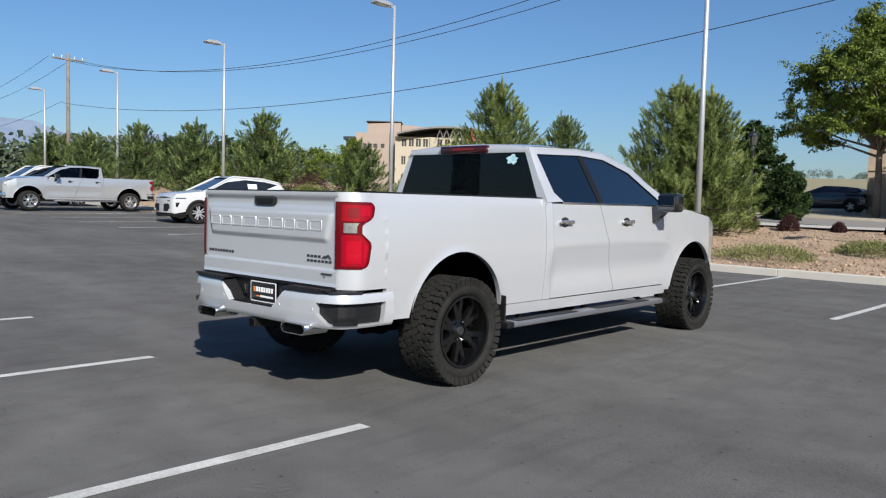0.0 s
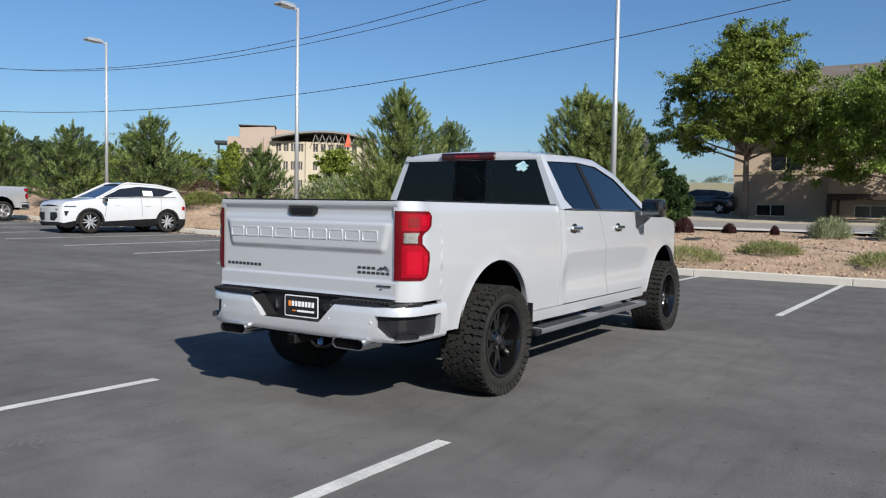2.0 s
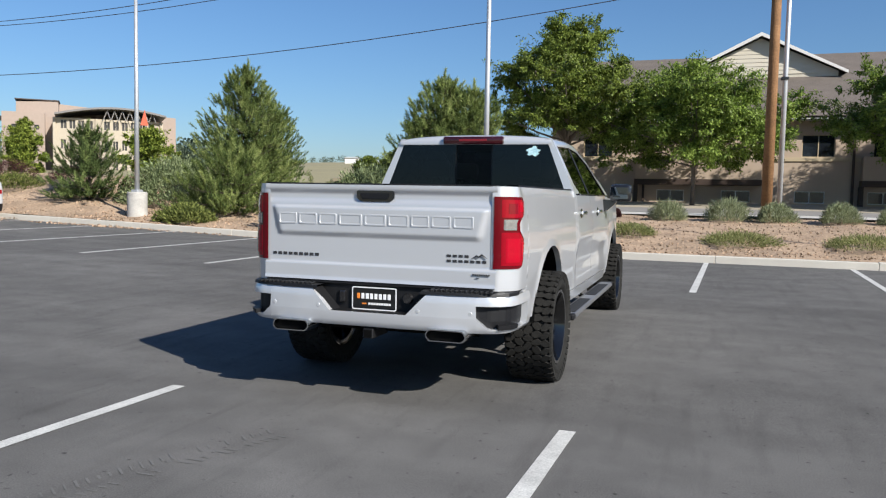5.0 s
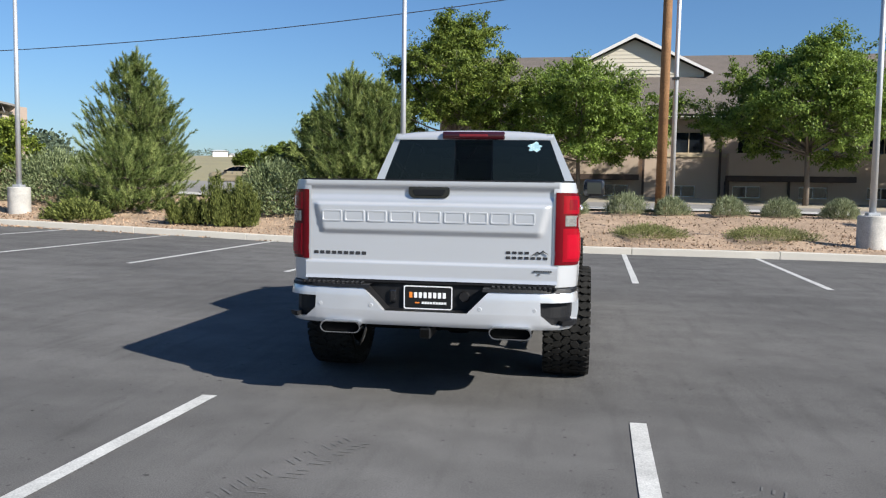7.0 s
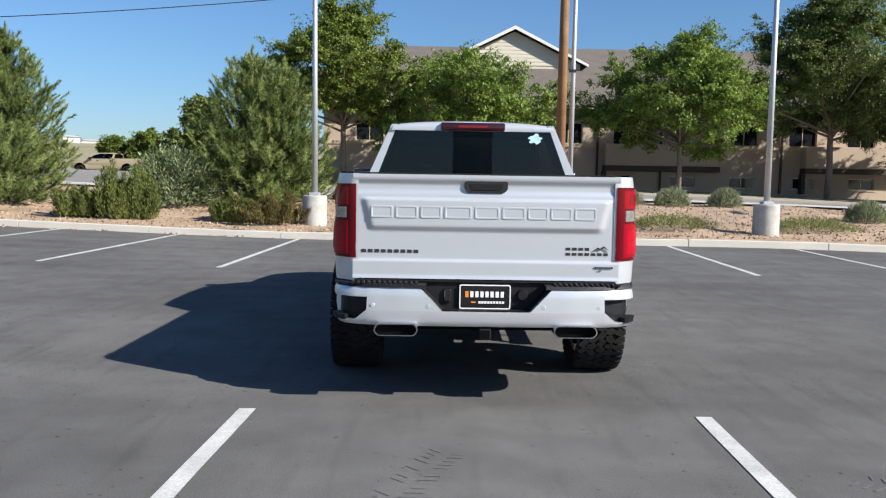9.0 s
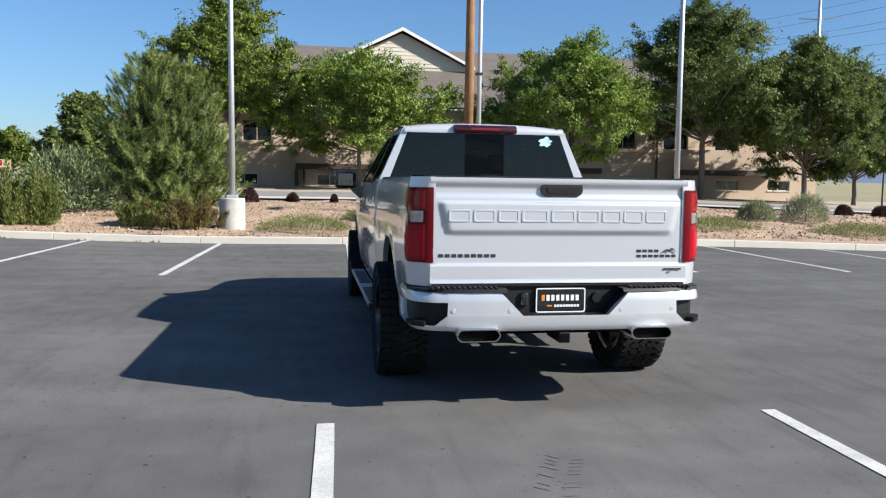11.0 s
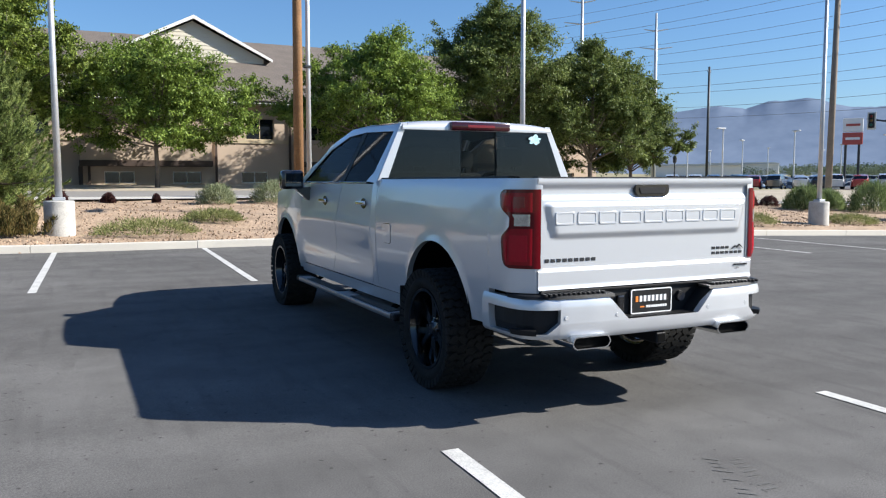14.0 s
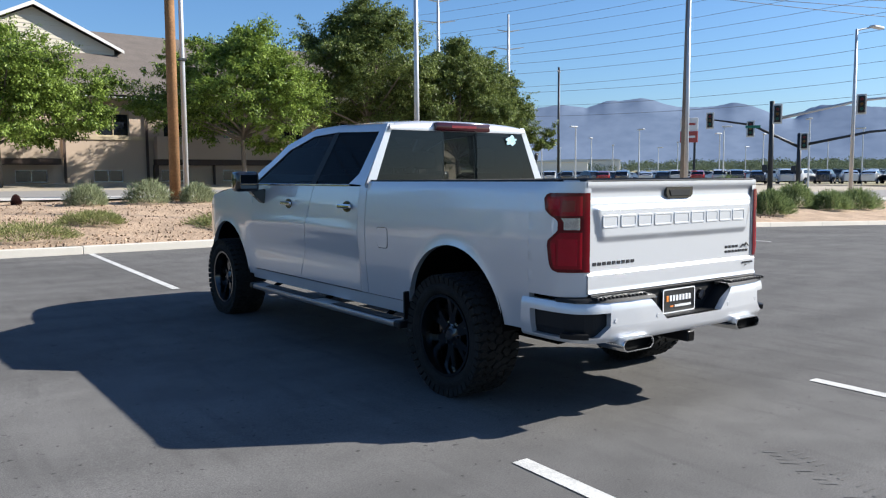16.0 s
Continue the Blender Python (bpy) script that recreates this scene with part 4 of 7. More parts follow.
        grow = [(1.96 + (y - 1.96) * 1.06, 1.01 + (z - 1.01) * 1.06) for y, z in o]
        raw("flap_gap", [(-side_x(y, z) - 0.0015, y, z) for y, z in grow], [tuple(range(len(o)))], trim_dark, t)
        raw("tank_flap", [(-side_x(y, z) - 0.004, y, z) for y, z in o] + [(-side_x(y, z) + 0.006, y, z) for y, z in o],
            [tuple(range(len(o)))] + [(i, (i + 1) % len(o), len(o) + (i + 1) % len(o), len(o) + i) for i in range(len(o))], paint, t)
    # rear bumper
    bumper = new("rear_bumper")
    bumper.parent = t
    end = float(BUMP_S[-1])
    for sign in (1, -1):
        raw("bumper_skin", *bump_patch([(0, 0.518), (0.27, 0.518)], [(0, 0.612), (0.265, 0.612)], sign, 8, 6), paint, bumper, angle=40)
        raw("bumper_skin", *bump_patch([(0.27, 0.518), (0.72, 0.518)], [(0.265, 0.612), (0.72, 0.612)], sign, 12, 6), paint, bumper, angle=40)
        raw("bumper_skin", *bump_patch([(0.265, 0.612), (0.72, 0.612)], [(0.40, 0.752), (0.715, 0.752)], sign, 12, 6), paint, bumper, angle=40)
        raw("bumper_skin", *bump_patch([(0.72, 0.518), (end, 0.525)], [(0.72, 0.612), (0.80, 0.548), (end - 0.09, 0.548), (end, 0.548)], sign, 22, 5), paint, bumper, angle=40)
        raw("bumper_skin", *bump_patch([(0.715, 0.690), (end, 0.690)], [(0.715, 0.752), (end, 0.752)], sign, 22, 4), paint, bumper, angle=40)
        raw("bumper_skin", *bump_patch([(end - 0.09, 0.548), (end, 0.548)], [(end - 0.075, 0.690), (end, 0.690)], sign, 5, 6), paint, bumper, angle=40)
        raw("corner_step", *bump_patch([(0.72, 0.60), (0.79, 0.54), (end - 0.07, 0.54)], [(0.70, 0.70), (end - 0.07, 0.70)], sign, 20, 4, 0.042, 0), black_plastic, bumper, "black plastic corner step")
        tread = raw("step_tread", *bump_patch([(0.86, 0.545), (end - 0.32, 0.545)], [(0.86, 0.575), (end - 0.32, 0.575)], sign, 12, 3, -0.012, 0.06), black_plastic, bumper)
        # top pad with ribs
        pad = raw("step_pad", [(sign * x, y, z) for x, y0 in ((0.36, -0.125), (0.55, -0.115), (0.72, -0.095), (0.83, -0.06), (0.90, 0.0), (0.935, 0.12)) for y, z in ((y0, 0.750), (y0 + 0.008, 0.768), (max(0.0, y0 + 0.03), 0.772), (0.20, 0.778))],
                  [(4 * i + k, 4 * i + k + 1, 4 * i + k + 5, 4 * i + k + 4) for i in range(5) for k in range(3)], black_plastic, bumper, angle=30)
        ribs = bmesh.new()
        for k in range(13):
            x = 0.42 + k * 0.032
            add_box(ribs, (sign * x - 0.009, -0.105 + 0.0016 * k, 0.766), (sign * x + 0.009, -0.035, 0.782), 0.003, None)
        part("pad_ribs", ribs, black_plastic, pad)
        # exhaust tip
        o = rounded([(sign * 0.425, 0.462), (sign * 0.650, 0.462), (sign * 0.675, 0.495), (sign * 0.655, 0.540), (sign * 0.42, 0.540), (sign * 0.400, 0.50)], 0.018, 3)
        c = np.mean(o, 0)
        bm = bmesh.new()
        rings = []
        for s, y in ((1.0, 0.05), (1.0, -0.145), (0.985, -0.152), (0.915, -0.152), (0.90, -0.145), (0.90, 0.05)):
            rings.append([bm.verts.new((c[0] + (p[0] - c[0]) * (1 - (1 - s) * 0.8), y, c[1] + (p[1] - c[1]) * (1 - (1 - s) * 2.4))) for p in o])
        k = len(o)
        for r0, r1 in zip(rings, rings[1:]):
            for i in range(k):
                bm.faces.new((r0[i], r0[(i + 1) % k], r1[(i + 1) % k], r1[i]))
        tip = part("exhaust_tip", bm, dark_chrome, t, "chrome exhaust tip", angle=40)
        raw("tip_inside", [(c[0] + (p[0] - c[0]) * 0.92, -0.110, c[1] + (p[1] - c[1]) * 0.76) for p in o], [tuple(range(k))], under_black, tip)
        for x in (0.345, 0.682):
            p = bump_point(x, 0.642)
            part("sensor", lathe([(0.0, 0.002), (0.012, 0.002), (0.0135, 0.0), (0.0135, -0.01)], 14), paint, bumper).matrix_basis = pose(sign * p[0], p[1] - 0.0005, p[2], 90, 0, 0)
    recess = part("plate_recess", prism([(-0.39, 0.79), (0.39, 0.79), (0.39, 0.752), (0.262, 0.604), (-0.262, 0.604), (-0.39, 0.752)], (0.004, 0.05)), black_plastic, bumper, "black plastic plate recess")
    part("recess_floor", box((-0.27, -0.125, 0.596), (0.27, 0.03, 0.612), 0.004), black_plastic, recess)
    for s in (-1, 1):
        raw("recess_cheek", [(s * 0.262, -0.125, 0.604), (s * 0.40, -0.118, 0.752), (s * 0.385, 0.01, 0.752), (s * 0.245, 0.01, 0.604)], [(0, 1, 2, 3)], black_plastic, recess)
    part("step_lip", box((-0.80, -0.02, 0.772), (0.80, 0.05, 0.790), 0.006), black_plastic, bumper)
    part("socket", lathe([(0.0, 0.02), (0.03, 0.02), (0.036, 0.0)], 18), gloss_black, recess).matrix_basis = pose(0.232, 0.003, 0.70, 90, 0, 0)
    part("socket_flap", box((-0.255, -0.018, 0.65), (-0.205, 0.01, 0.735), 0.012, seg=2), gloss_black, recess)
    hitch = part("tow_hitch", box((-0.035, -0.11, 0.44), (0.035, 0.15, 0.505), 0.005), black_plastic, t, "black steel tow hitch")
    part("hitch_bore", box((-0.026, -0.113, 0.449), (0.026, -0.105, 0.496)), under_black, hitch)
    part("cross_tube", tube([(-0.5, 0.14, 0.49), (0.5, 0.14, 0.49)], 0.035, 10), under_black, hitch)
    # running gear
    bm = bmesh.new()
    for s in (-1, 1):
        add_box(bm, (s * 0.45 - 0.05, 0.15, 0.47), (s * 0.45 + 0.05, 5.7, 0.62), 0.01)
        add_box(bm, (s * 0.55 - 0.04, 0.45, 0.40), (s * 0.55 + 0.04, 1.85, 0.44), 0.01)
    part("chassis", bm, under_black, t)
    part("underfloor", box((-0.86, 1.8, 0.52), (0.86, 4.5, 0.60)), under_black, t)
    part("tank", box((-0.62, 2.0, 0.40), (-0.15, 3.4, 0.55), 0.05, seg=2), under_black, t)
    part("muffler", box((0.1, 1.5, 0.43), (0.42, 2.6, 0.56), 0.06, seg=2), under_black, t)
    part("spare_wheel", lathe([(0.12, 0.48), (0.30, 0.47), (0.34, 0.52), (0.34, 0.62), (0.30, 0.66), (0.12, 0.62)], 28), rubber, t).matrix_basis = pose(0, 0.62, 0.0)
    axle = part("rear_axle", tube([(-0.75, REAR_AXLE, TYRE), (0.75, REAR_AXLE, TYRE)], 0.045, 12), under_black, t)
    part("differential", lathe([(0.0, -0.16), (0.08, -0.15), (0.14, -0.06), (0.14, 0.06), (0.08, 0.15), (0.0, 0.16)], 16, "x"), under_black, axle).matrix_basis = pose(0.05, REAR_AXLE, TYRE)
    part("front_axle", tube([(-0.75, FRONT_AXLE, TYRE), (0.75, FRONT_AXLE, TYRE)], 0.04, 12), under_black, t)
    for s in (-1, 1):
        part("exhaust_pipe", tube([(s * 0.25, 1.5, 0.47), (s * 0.5, 0.6, 0.46), (s * 0.54, 0.05, 0.515)], 0.04, 10), under_black, t)
        for y in (REAR_AXLE, FRONT_AXLE):
            wheel(t, pose(s * 0.875, y, TYRE, 12 * (y > 3) + 5 * s, 0, 0 if s > 0 else 180), rim_mat, chrome if not detail else trim_dark, tread=detail)
    return t


truck = pickup(pose(0, 0, 0.0), white_paint, "white crew cab pickup truck with black off-road wheels", "pickup_truck", black_alloy)


# ---- plants ----
def leaf_material(name, color, other, rough=0.6, glow=0.3, shine=0.08, mixed=0.55):
    """Foliage: each leaf its own shade, some light passing through."""
    m = material(name, color, rough, var=0.25, scale=0.6, fine=30, other=other, island=mixed, spec=shine)
    n, l = m.node_tree.nodes, m.node_tree.links
    b, ramp = n["Principled BSDF"], n["Color Ramp"]
    tr, mix = n.new("ShaderNodeBsdfTranslucent"), n.new("ShaderNodeMixShader")
    mix.inputs[0].default_value = glow
    l.new(ramp.outputs["Color"], tr.inputs["Color"])
    l.new(b.outputs[0], mix.inputs[1])
    l.new(tr.outputs[0], mix.inputs[2])
    l.new(mix.outputs[0], n["Material Output"].inputs["Surface"])
    return m


# pine needles in pairs: shaded inside and sunlit tips put into the colour
needle_green = leaf_material("pine_needles", (0.040, 0.064, 0.019), (0.120, 0.162, 0.054), 0.5, 0.25, 0.12, 0.4)
needle_light = leaf_material("sunlit_needles", (0.120, 0.165, 0.048), (0.280, 0.345, 0.122), 0.5, 0.25, 0.12, 0.4)
bright_needles = leaf_material("bright_needles", (0.060, 0.094, 0.025), (0.195, 0.242, 0.074), 0.5, 0.30, 0.12, 0.4)
sunlit_tips = leaf_material("sunlit_tips", (0.165, 0.212, 0.064), (0.365, 0.415, 0.145), 0.5, 0.30, 0.12, 0.4)
ash_green = leaf_material("tree_leaves", (0.060, 0.094, 0.015), (0.205, 0.255, 0.050), 0.45, 0.30, 0.2, 0.4)
bright_green = leaf_material("bright_tree_leaves", (0.070, 0.120, 0.019), (0.240, 0.318, 0.064), 0.45, 0.32, 0.2, 0.4)
deep_green = leaf_material("deep_tree_leaves", (0.058, 0.090, 0.022), (0.188, 0.228, 0.066), 0.45, 0.28, 0.2, 0.4)
dark_leaf = leaf_material("dark_leaves", (0.022, 0.043, 0.015), (0.065, 0.103, 0.034), 0.5)
yellow_leaf = leaf_material("yellow_leaves", (0.095, 0.142, 0.022), (0.241, 0.284, 0.052), 0.5)
sage_leaf = leaf_material("sage_leaves", (0.146, 0.172, 0.086), (0.318, 0.344, 0.202), 0.7)
juniper_leaf = leaf_material("juniper_leaves", (0.115, 0.135, 0.045), (0.260, 0.270, 0.110), 0.65)
grey_bush_leaf = leaf_material("grey_bush_leaves", (0.120, 0.155, 0.068), (0.285, 0.330, 0.170), 0.6)
bush_leaf = leaf_material("bush_leaves", (0.099, 0.142, 0.050), (0.241, 0.297, 0.129), 0.55)
spire_leaf = leaf_material("upright_juniper", (0.070, 0.092, 0.024), (0.190, 0.212, 0.062), 0.65)
rusty_leaf = leaf_material("rusty_leaves", (0.060, 0.073, 0.021), (0.189, 0.142, 0.056), 0.65)
red_leaf = leaf_material("red_leaves", (0.040, 0.018, 0.020), (0.105, 0.050, 0.046), 0.6)
bark = material("bark", (0.10, 0.075, 0.055), 0.9, var=0.35, scale=4, fine=30, bump=0.8, relief=0.03)
grey_bark = material("grey_bark", (0.16, 0.13, 0.105), 0.9, var=0.35, scale=4, fine=30, bump=0.8, relief=0.03)


def blades(base, way, length, width, tip=0.0, rng=None, face=None):
    """Many narrow leaves at once: from each base along its way, turned towards face; returns points and faces."""
    n = len(base)
    way = way / np.linalg.norm(way, axis=1, keepdims=True)
    side = np.cross(way, rng.normal(size=(n, 3)) if face is None else face)
    side /= np.linalg.norm(side, axis=1, keepdims=True) + 1e-9
    L, W = np.reshape(length, (-1, 1)) * np.ones((n, 1)), np.reshape(width, (-1, 1)) * np.ones((n, 1))
    if tip == 0.0:
        v = np.stack([base - side * W / 2, base + side * W / 2, base + way * L], 1).reshape(-1, 3)
        f = np.arange(3 * n).reshape(-1, 3)
    else:
        mid = base + way * L * 0.45
        v = np.stack([base, mid + side * W / 2, base + way * L, mid - side * W / 2], 1).reshape(-1, 3)
        f = np.arange(4 * n).reshape(-1, 4)
    return v, f


def foliage(name, v, f, mat, parent, label=""):
    me = bpy.data.meshes.new(name)
    me.from_pydata(v.tolist(), [], f.tolist())
    me.materials.append(mat)
    me.update()
    ob = new(name, me)
    ob.parent = parent
    if label:
        tagged(ob, label)
    return ob


def pine(m, height, spread, seed, label, tufts=1.0, shades=None):
    """A pine: whorls of rising branches down to the ground, each set with brush-like shoots of needles."""
    rng = np.random.default_rng(seed)
    t = thing("pine_tree", label, "pine tree", m, "pines behind the kerb")
    bm = bmesh.new()
    lean = rng.normal(0, 0.012, 2)
    add_tube(bm, [(lean[0] * z * z * 0.3, lean[1] * z * z * 0.3, z) for z in np.linspace(-0.2, height * 0.97, 9)], list(np.linspace(0.024 * height, 0.012, 9)), 8)
    start, ways, lens, lit = [], [], [], []
    z = 0.05 * height
    while z < height * 0.91:
        q = z / height
        reach = spread * float(np.interp(q, [0, 0.12, 0.28, 0.45, 0.62, 0.78, 0.9, 1.0], [0.88, 1.0, 0.98, 0.82, 0.60, 0.35, 0.15, 0.04]))
        n = int(rng.integers(8, 12))
        turn = rng.uniform(0, 6.28)
        for k in range(n):
            a = turn + 2 * math.pi * k / n + rng.normal(0, 0.25)
            r = max(0.10, reach * rng.uniform(0.68, 1.0))
            up = r * (0.02 + 0.35 * q) + rng.normal(0, 0.04)
            pts = [(r * u * math.cos(a) + 0.03 * rng.normal(), r * u * math.sin(a) + 0.03 * rng.normal(), z + up * u ** 1.7 - 0.08 * r * math.sin(math.pi * u)) for u in (0, 0.35, 0.7, 1.0)]
            add_tube(bm, pts, [0.022 * (1 - q) + 0.010, 0.015 * (1 - q) + 0.008, 0.008, 0.004], 5, False)
            d = np.array(pts[3]) - np.array(pts[1])
            d /= np.linalg.norm(d) + 1e-9
            P = resample(pts, max(2, int(r / 0.17)))
            for i, p in enumerate(P):
                u = (i + 1) / len(P)
                if u < 0.15:
                    continue
                for s in range(int(rng.integers(1, 3)) + (u > 0.8)):
                    side = rng.normal(0, 1, 3) * np.array([1, 1, 0.35])
                    v = d * 0.62 + side * 0.30 + np.array([0, 0, 0.50 + 0.6 * q])
                    v /= np.linalg.norm(v)
                    start.append(np.array(p) + side * 0.11)
                    ways.append(v)
                    lens.append(rng.uniform(0.22, 0.44) * (0.55 + 0.45 * min(1, r)))
                    lit.append(rng.random() < 0.03 + 0.32 * (u > 0.75))
        z += (0.20 + 0.15 * (1 - q)) * rng.uniform(0.75, 1.25)
    for k in range(9):
        start.append(np.array([lean[0] * height ** 2 * 0.3, lean[1] * height ** 2 * 0.3, height * (0.89 if k < 5 else 0.83 + 0.017 * k)]))
        ways.append(np.array([0.0, 0.0, 1.0]) + rng.normal(0, 0.42 if k < 5 else 0.06, 3) * np.array([1, 1, 0.1]))
        lens.append(0.30)
        lit.append(k > 2)
    # every shoot is a brush: needles all along it, leaning forwards
    start, ways, lens, lit = np.array(start), np.array(ways), np.array(lens), np.array(lit)
    per = int(96 * tufts)
    u = rng.uniform(0, 1, (len(start), per, 1))
    base = (start[:, None] + ways[:, None] * lens[:, None, None] * u).reshape(-1, 3)
    way = (ways[:, None] * 0.75 + rng.normal(0, 0.62, (len(start), per, 3)) * (1.1 - 0.45 * u)).reshape(-1, 3)
    out = start * np.array([1, 1, 0]) / (np.linalg.norm(start[:, :2], axis=1, keepdims=True) + 0.1)
    face = (out[:, None] * 0.8 + np.array([0, 0, 0.7]) + rng.normal(0, 0.45, (len(start), per, 3))).reshape(-1, 3)
    # young picks the shoots that get the painted sunlit colour
    young = np.repeat(lit, per)
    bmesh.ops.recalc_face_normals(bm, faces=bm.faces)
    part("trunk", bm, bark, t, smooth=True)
    # dark inner crown, light outer shoots: sun and shade painted by material
    for nm, pick, mat in (("crown", ~young, (shades or (needle_green, needle_light))[0]), ("sunlit_shoots", young, (shades or (needle_green, needle_light))[1])):
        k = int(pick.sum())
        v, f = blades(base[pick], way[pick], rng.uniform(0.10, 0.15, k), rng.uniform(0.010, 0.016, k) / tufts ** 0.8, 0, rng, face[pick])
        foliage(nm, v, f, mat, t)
    return t


def broadleaf(m, height, spread, seed, label, mat=None, leaves=1.0, clear=0.2, size=1.0, group="street trees before the tan building"):
    """A broad-crowned tree: forked limbs that each carry a lobe of leafy sprays, with gaps between the lobes."""
    rng = np.random.default_rng(seed)
    t = thing("tree", label, "tree", m, group)
    bm = bmesh.new()
    fork = height * clear
    tall = height - fork
    add_tube(bm, [(0, 0, -0.2), (0.03, 0.0, fork * 0.5), (0.0, 0.03, fork), (0.05, 0, height * 0.6), (0.0, 0.1, height * 0.86)], [height * 0.019, height * 0.016, height * 0.014, height * 0.008, 0.02], 8)
    base, way, face = [], [], []
    count = 34 if leaves > 0.5 else 22
    for k in range(count):
        q = ((k + 0.5) / count) ** 0.9
        a = 2.39996 * k + rng.normal(0, 0.35)
        wide = spread * (math.sin(math.pi * (0.24 + 0.70 * q)) ** 0.8)
        rl = spread * rng.uniform(0.19, 0.33) * (1.0 - 0.25 * q)
        r = max(0.0, wide * rng.uniform(0.55, 1.22) - rl * 0.75)
        c = np.array([r * math.cos(a), r * math.sin(a), fork + tall * ((0.10 if clear > 0.1 else 0.02) + 0.76 * q) + rng.normal(0, 0.035) * tall])
        z0 = fork * 0.95 + max(0.0, c[2] - fork) * rng.uniform(0.15, 0.45)
        mid = np.array([c[0] * 0.45, c[1] * 0.45, z0 + (c[2] - z0) * 0.5]) + rng.normal(0, 0.08, 3)
        add_tube(bm, [(0, 0, z0), tuple(mid), tuple(c)], [height * 0.0075, height * 0.005, 0.02], 6)
        stretch = np.array([1.1, 1.1, rng.uniform(0.55, 0.95)])
        tip = np.array([c[0] * 0.30, c[1] * 0.30, rl * 1.0])
        for j in range(int(34 * leaves)):
            d = rng.normal(0, 1, 3)
            d /= np.linalg.norm(d)
            d[2] = d[2] * 0.9 + 0.12
            rr = rl * (0.45 + 0.62 * rng.random()) * (1 + 0.35 * noise.noise(tuple(d * 2.2 + seed + k)))
            e = c + d * rr * stretch + tip * max(0.0, d[2]) ** 2 * rng.uniform(0, 0.85)
            e[2] = min(e[2], height * 0.985)
            if j % 3 == 0:
                add_tube(bm, [tuple(c + (e - c) * 0.1), tuple(c + (e - c) * 0.95)], [0.022, 0.006], 4)
            n = int(rng.integers(66, 104))
            s = rng.uniform(0.18, 0.42) * spread / 4.2
            line = d * np.array([1, 1, 0.45]) + np.array([0, 0, rng.uniform(-0.35, 0.30)])
            off = np.outer(np.clip(rng.normal(0, 0.85, n), -1.2, 1.2) * s, line) + np.clip(rng.normal(0, 0.36, (n, 3)), -0.6, 0.6) * s * np.array([1, 1, 0.6])
            base.append(e + off)
            way.append(line * 0.5 + rng.normal(0, 0.6, (n, 3)) + np.array([0, 0, -0.4]))
            face.append(d * 0.55 + np.array([0, 0, 0.65]) + rng.normal(0, 0.38, (n, 3)))
    # shaded leaves round the inner limbs
    inner = int(6500 * leaves)
    spot = np.clip(rng.normal(0, 1, (inner, 3)), -1.6, 1.6) * np.array([spread * 0.36, spread * 0.36, tall * 0.19]) + np.array([0, 0, fork + tall * 0.50])
    spot[:, 2] = np.clip(spot[:, 2], fork * 0.9, height * 0.9)
    base.append(spot)
    way.append(rng.normal(0, 0.7, (inner, 3)) + np.array([0, 0, -0.3]))
    face.append(rng.normal(0, 0.5, (inner, 3)) + np.array([0, 0, 0.8]))
    base, way, face = np.concatenate(base), np.concatenate(way), np.concatenate(face)
    v, f = blades(base, way, rng.uniform(0.11, 0.20, len(base)) * size, rng.uniform(0.055, 0.09, len(base)) * size, 1.0, rng, face)
    bmesh.ops.recalc_face_normals(bm, faces=bm.faces)
    part("trunk", bm, grey_bark, t, smooth=True)
    foliage("crown", v, f, mat or ash_green, t)
    return t


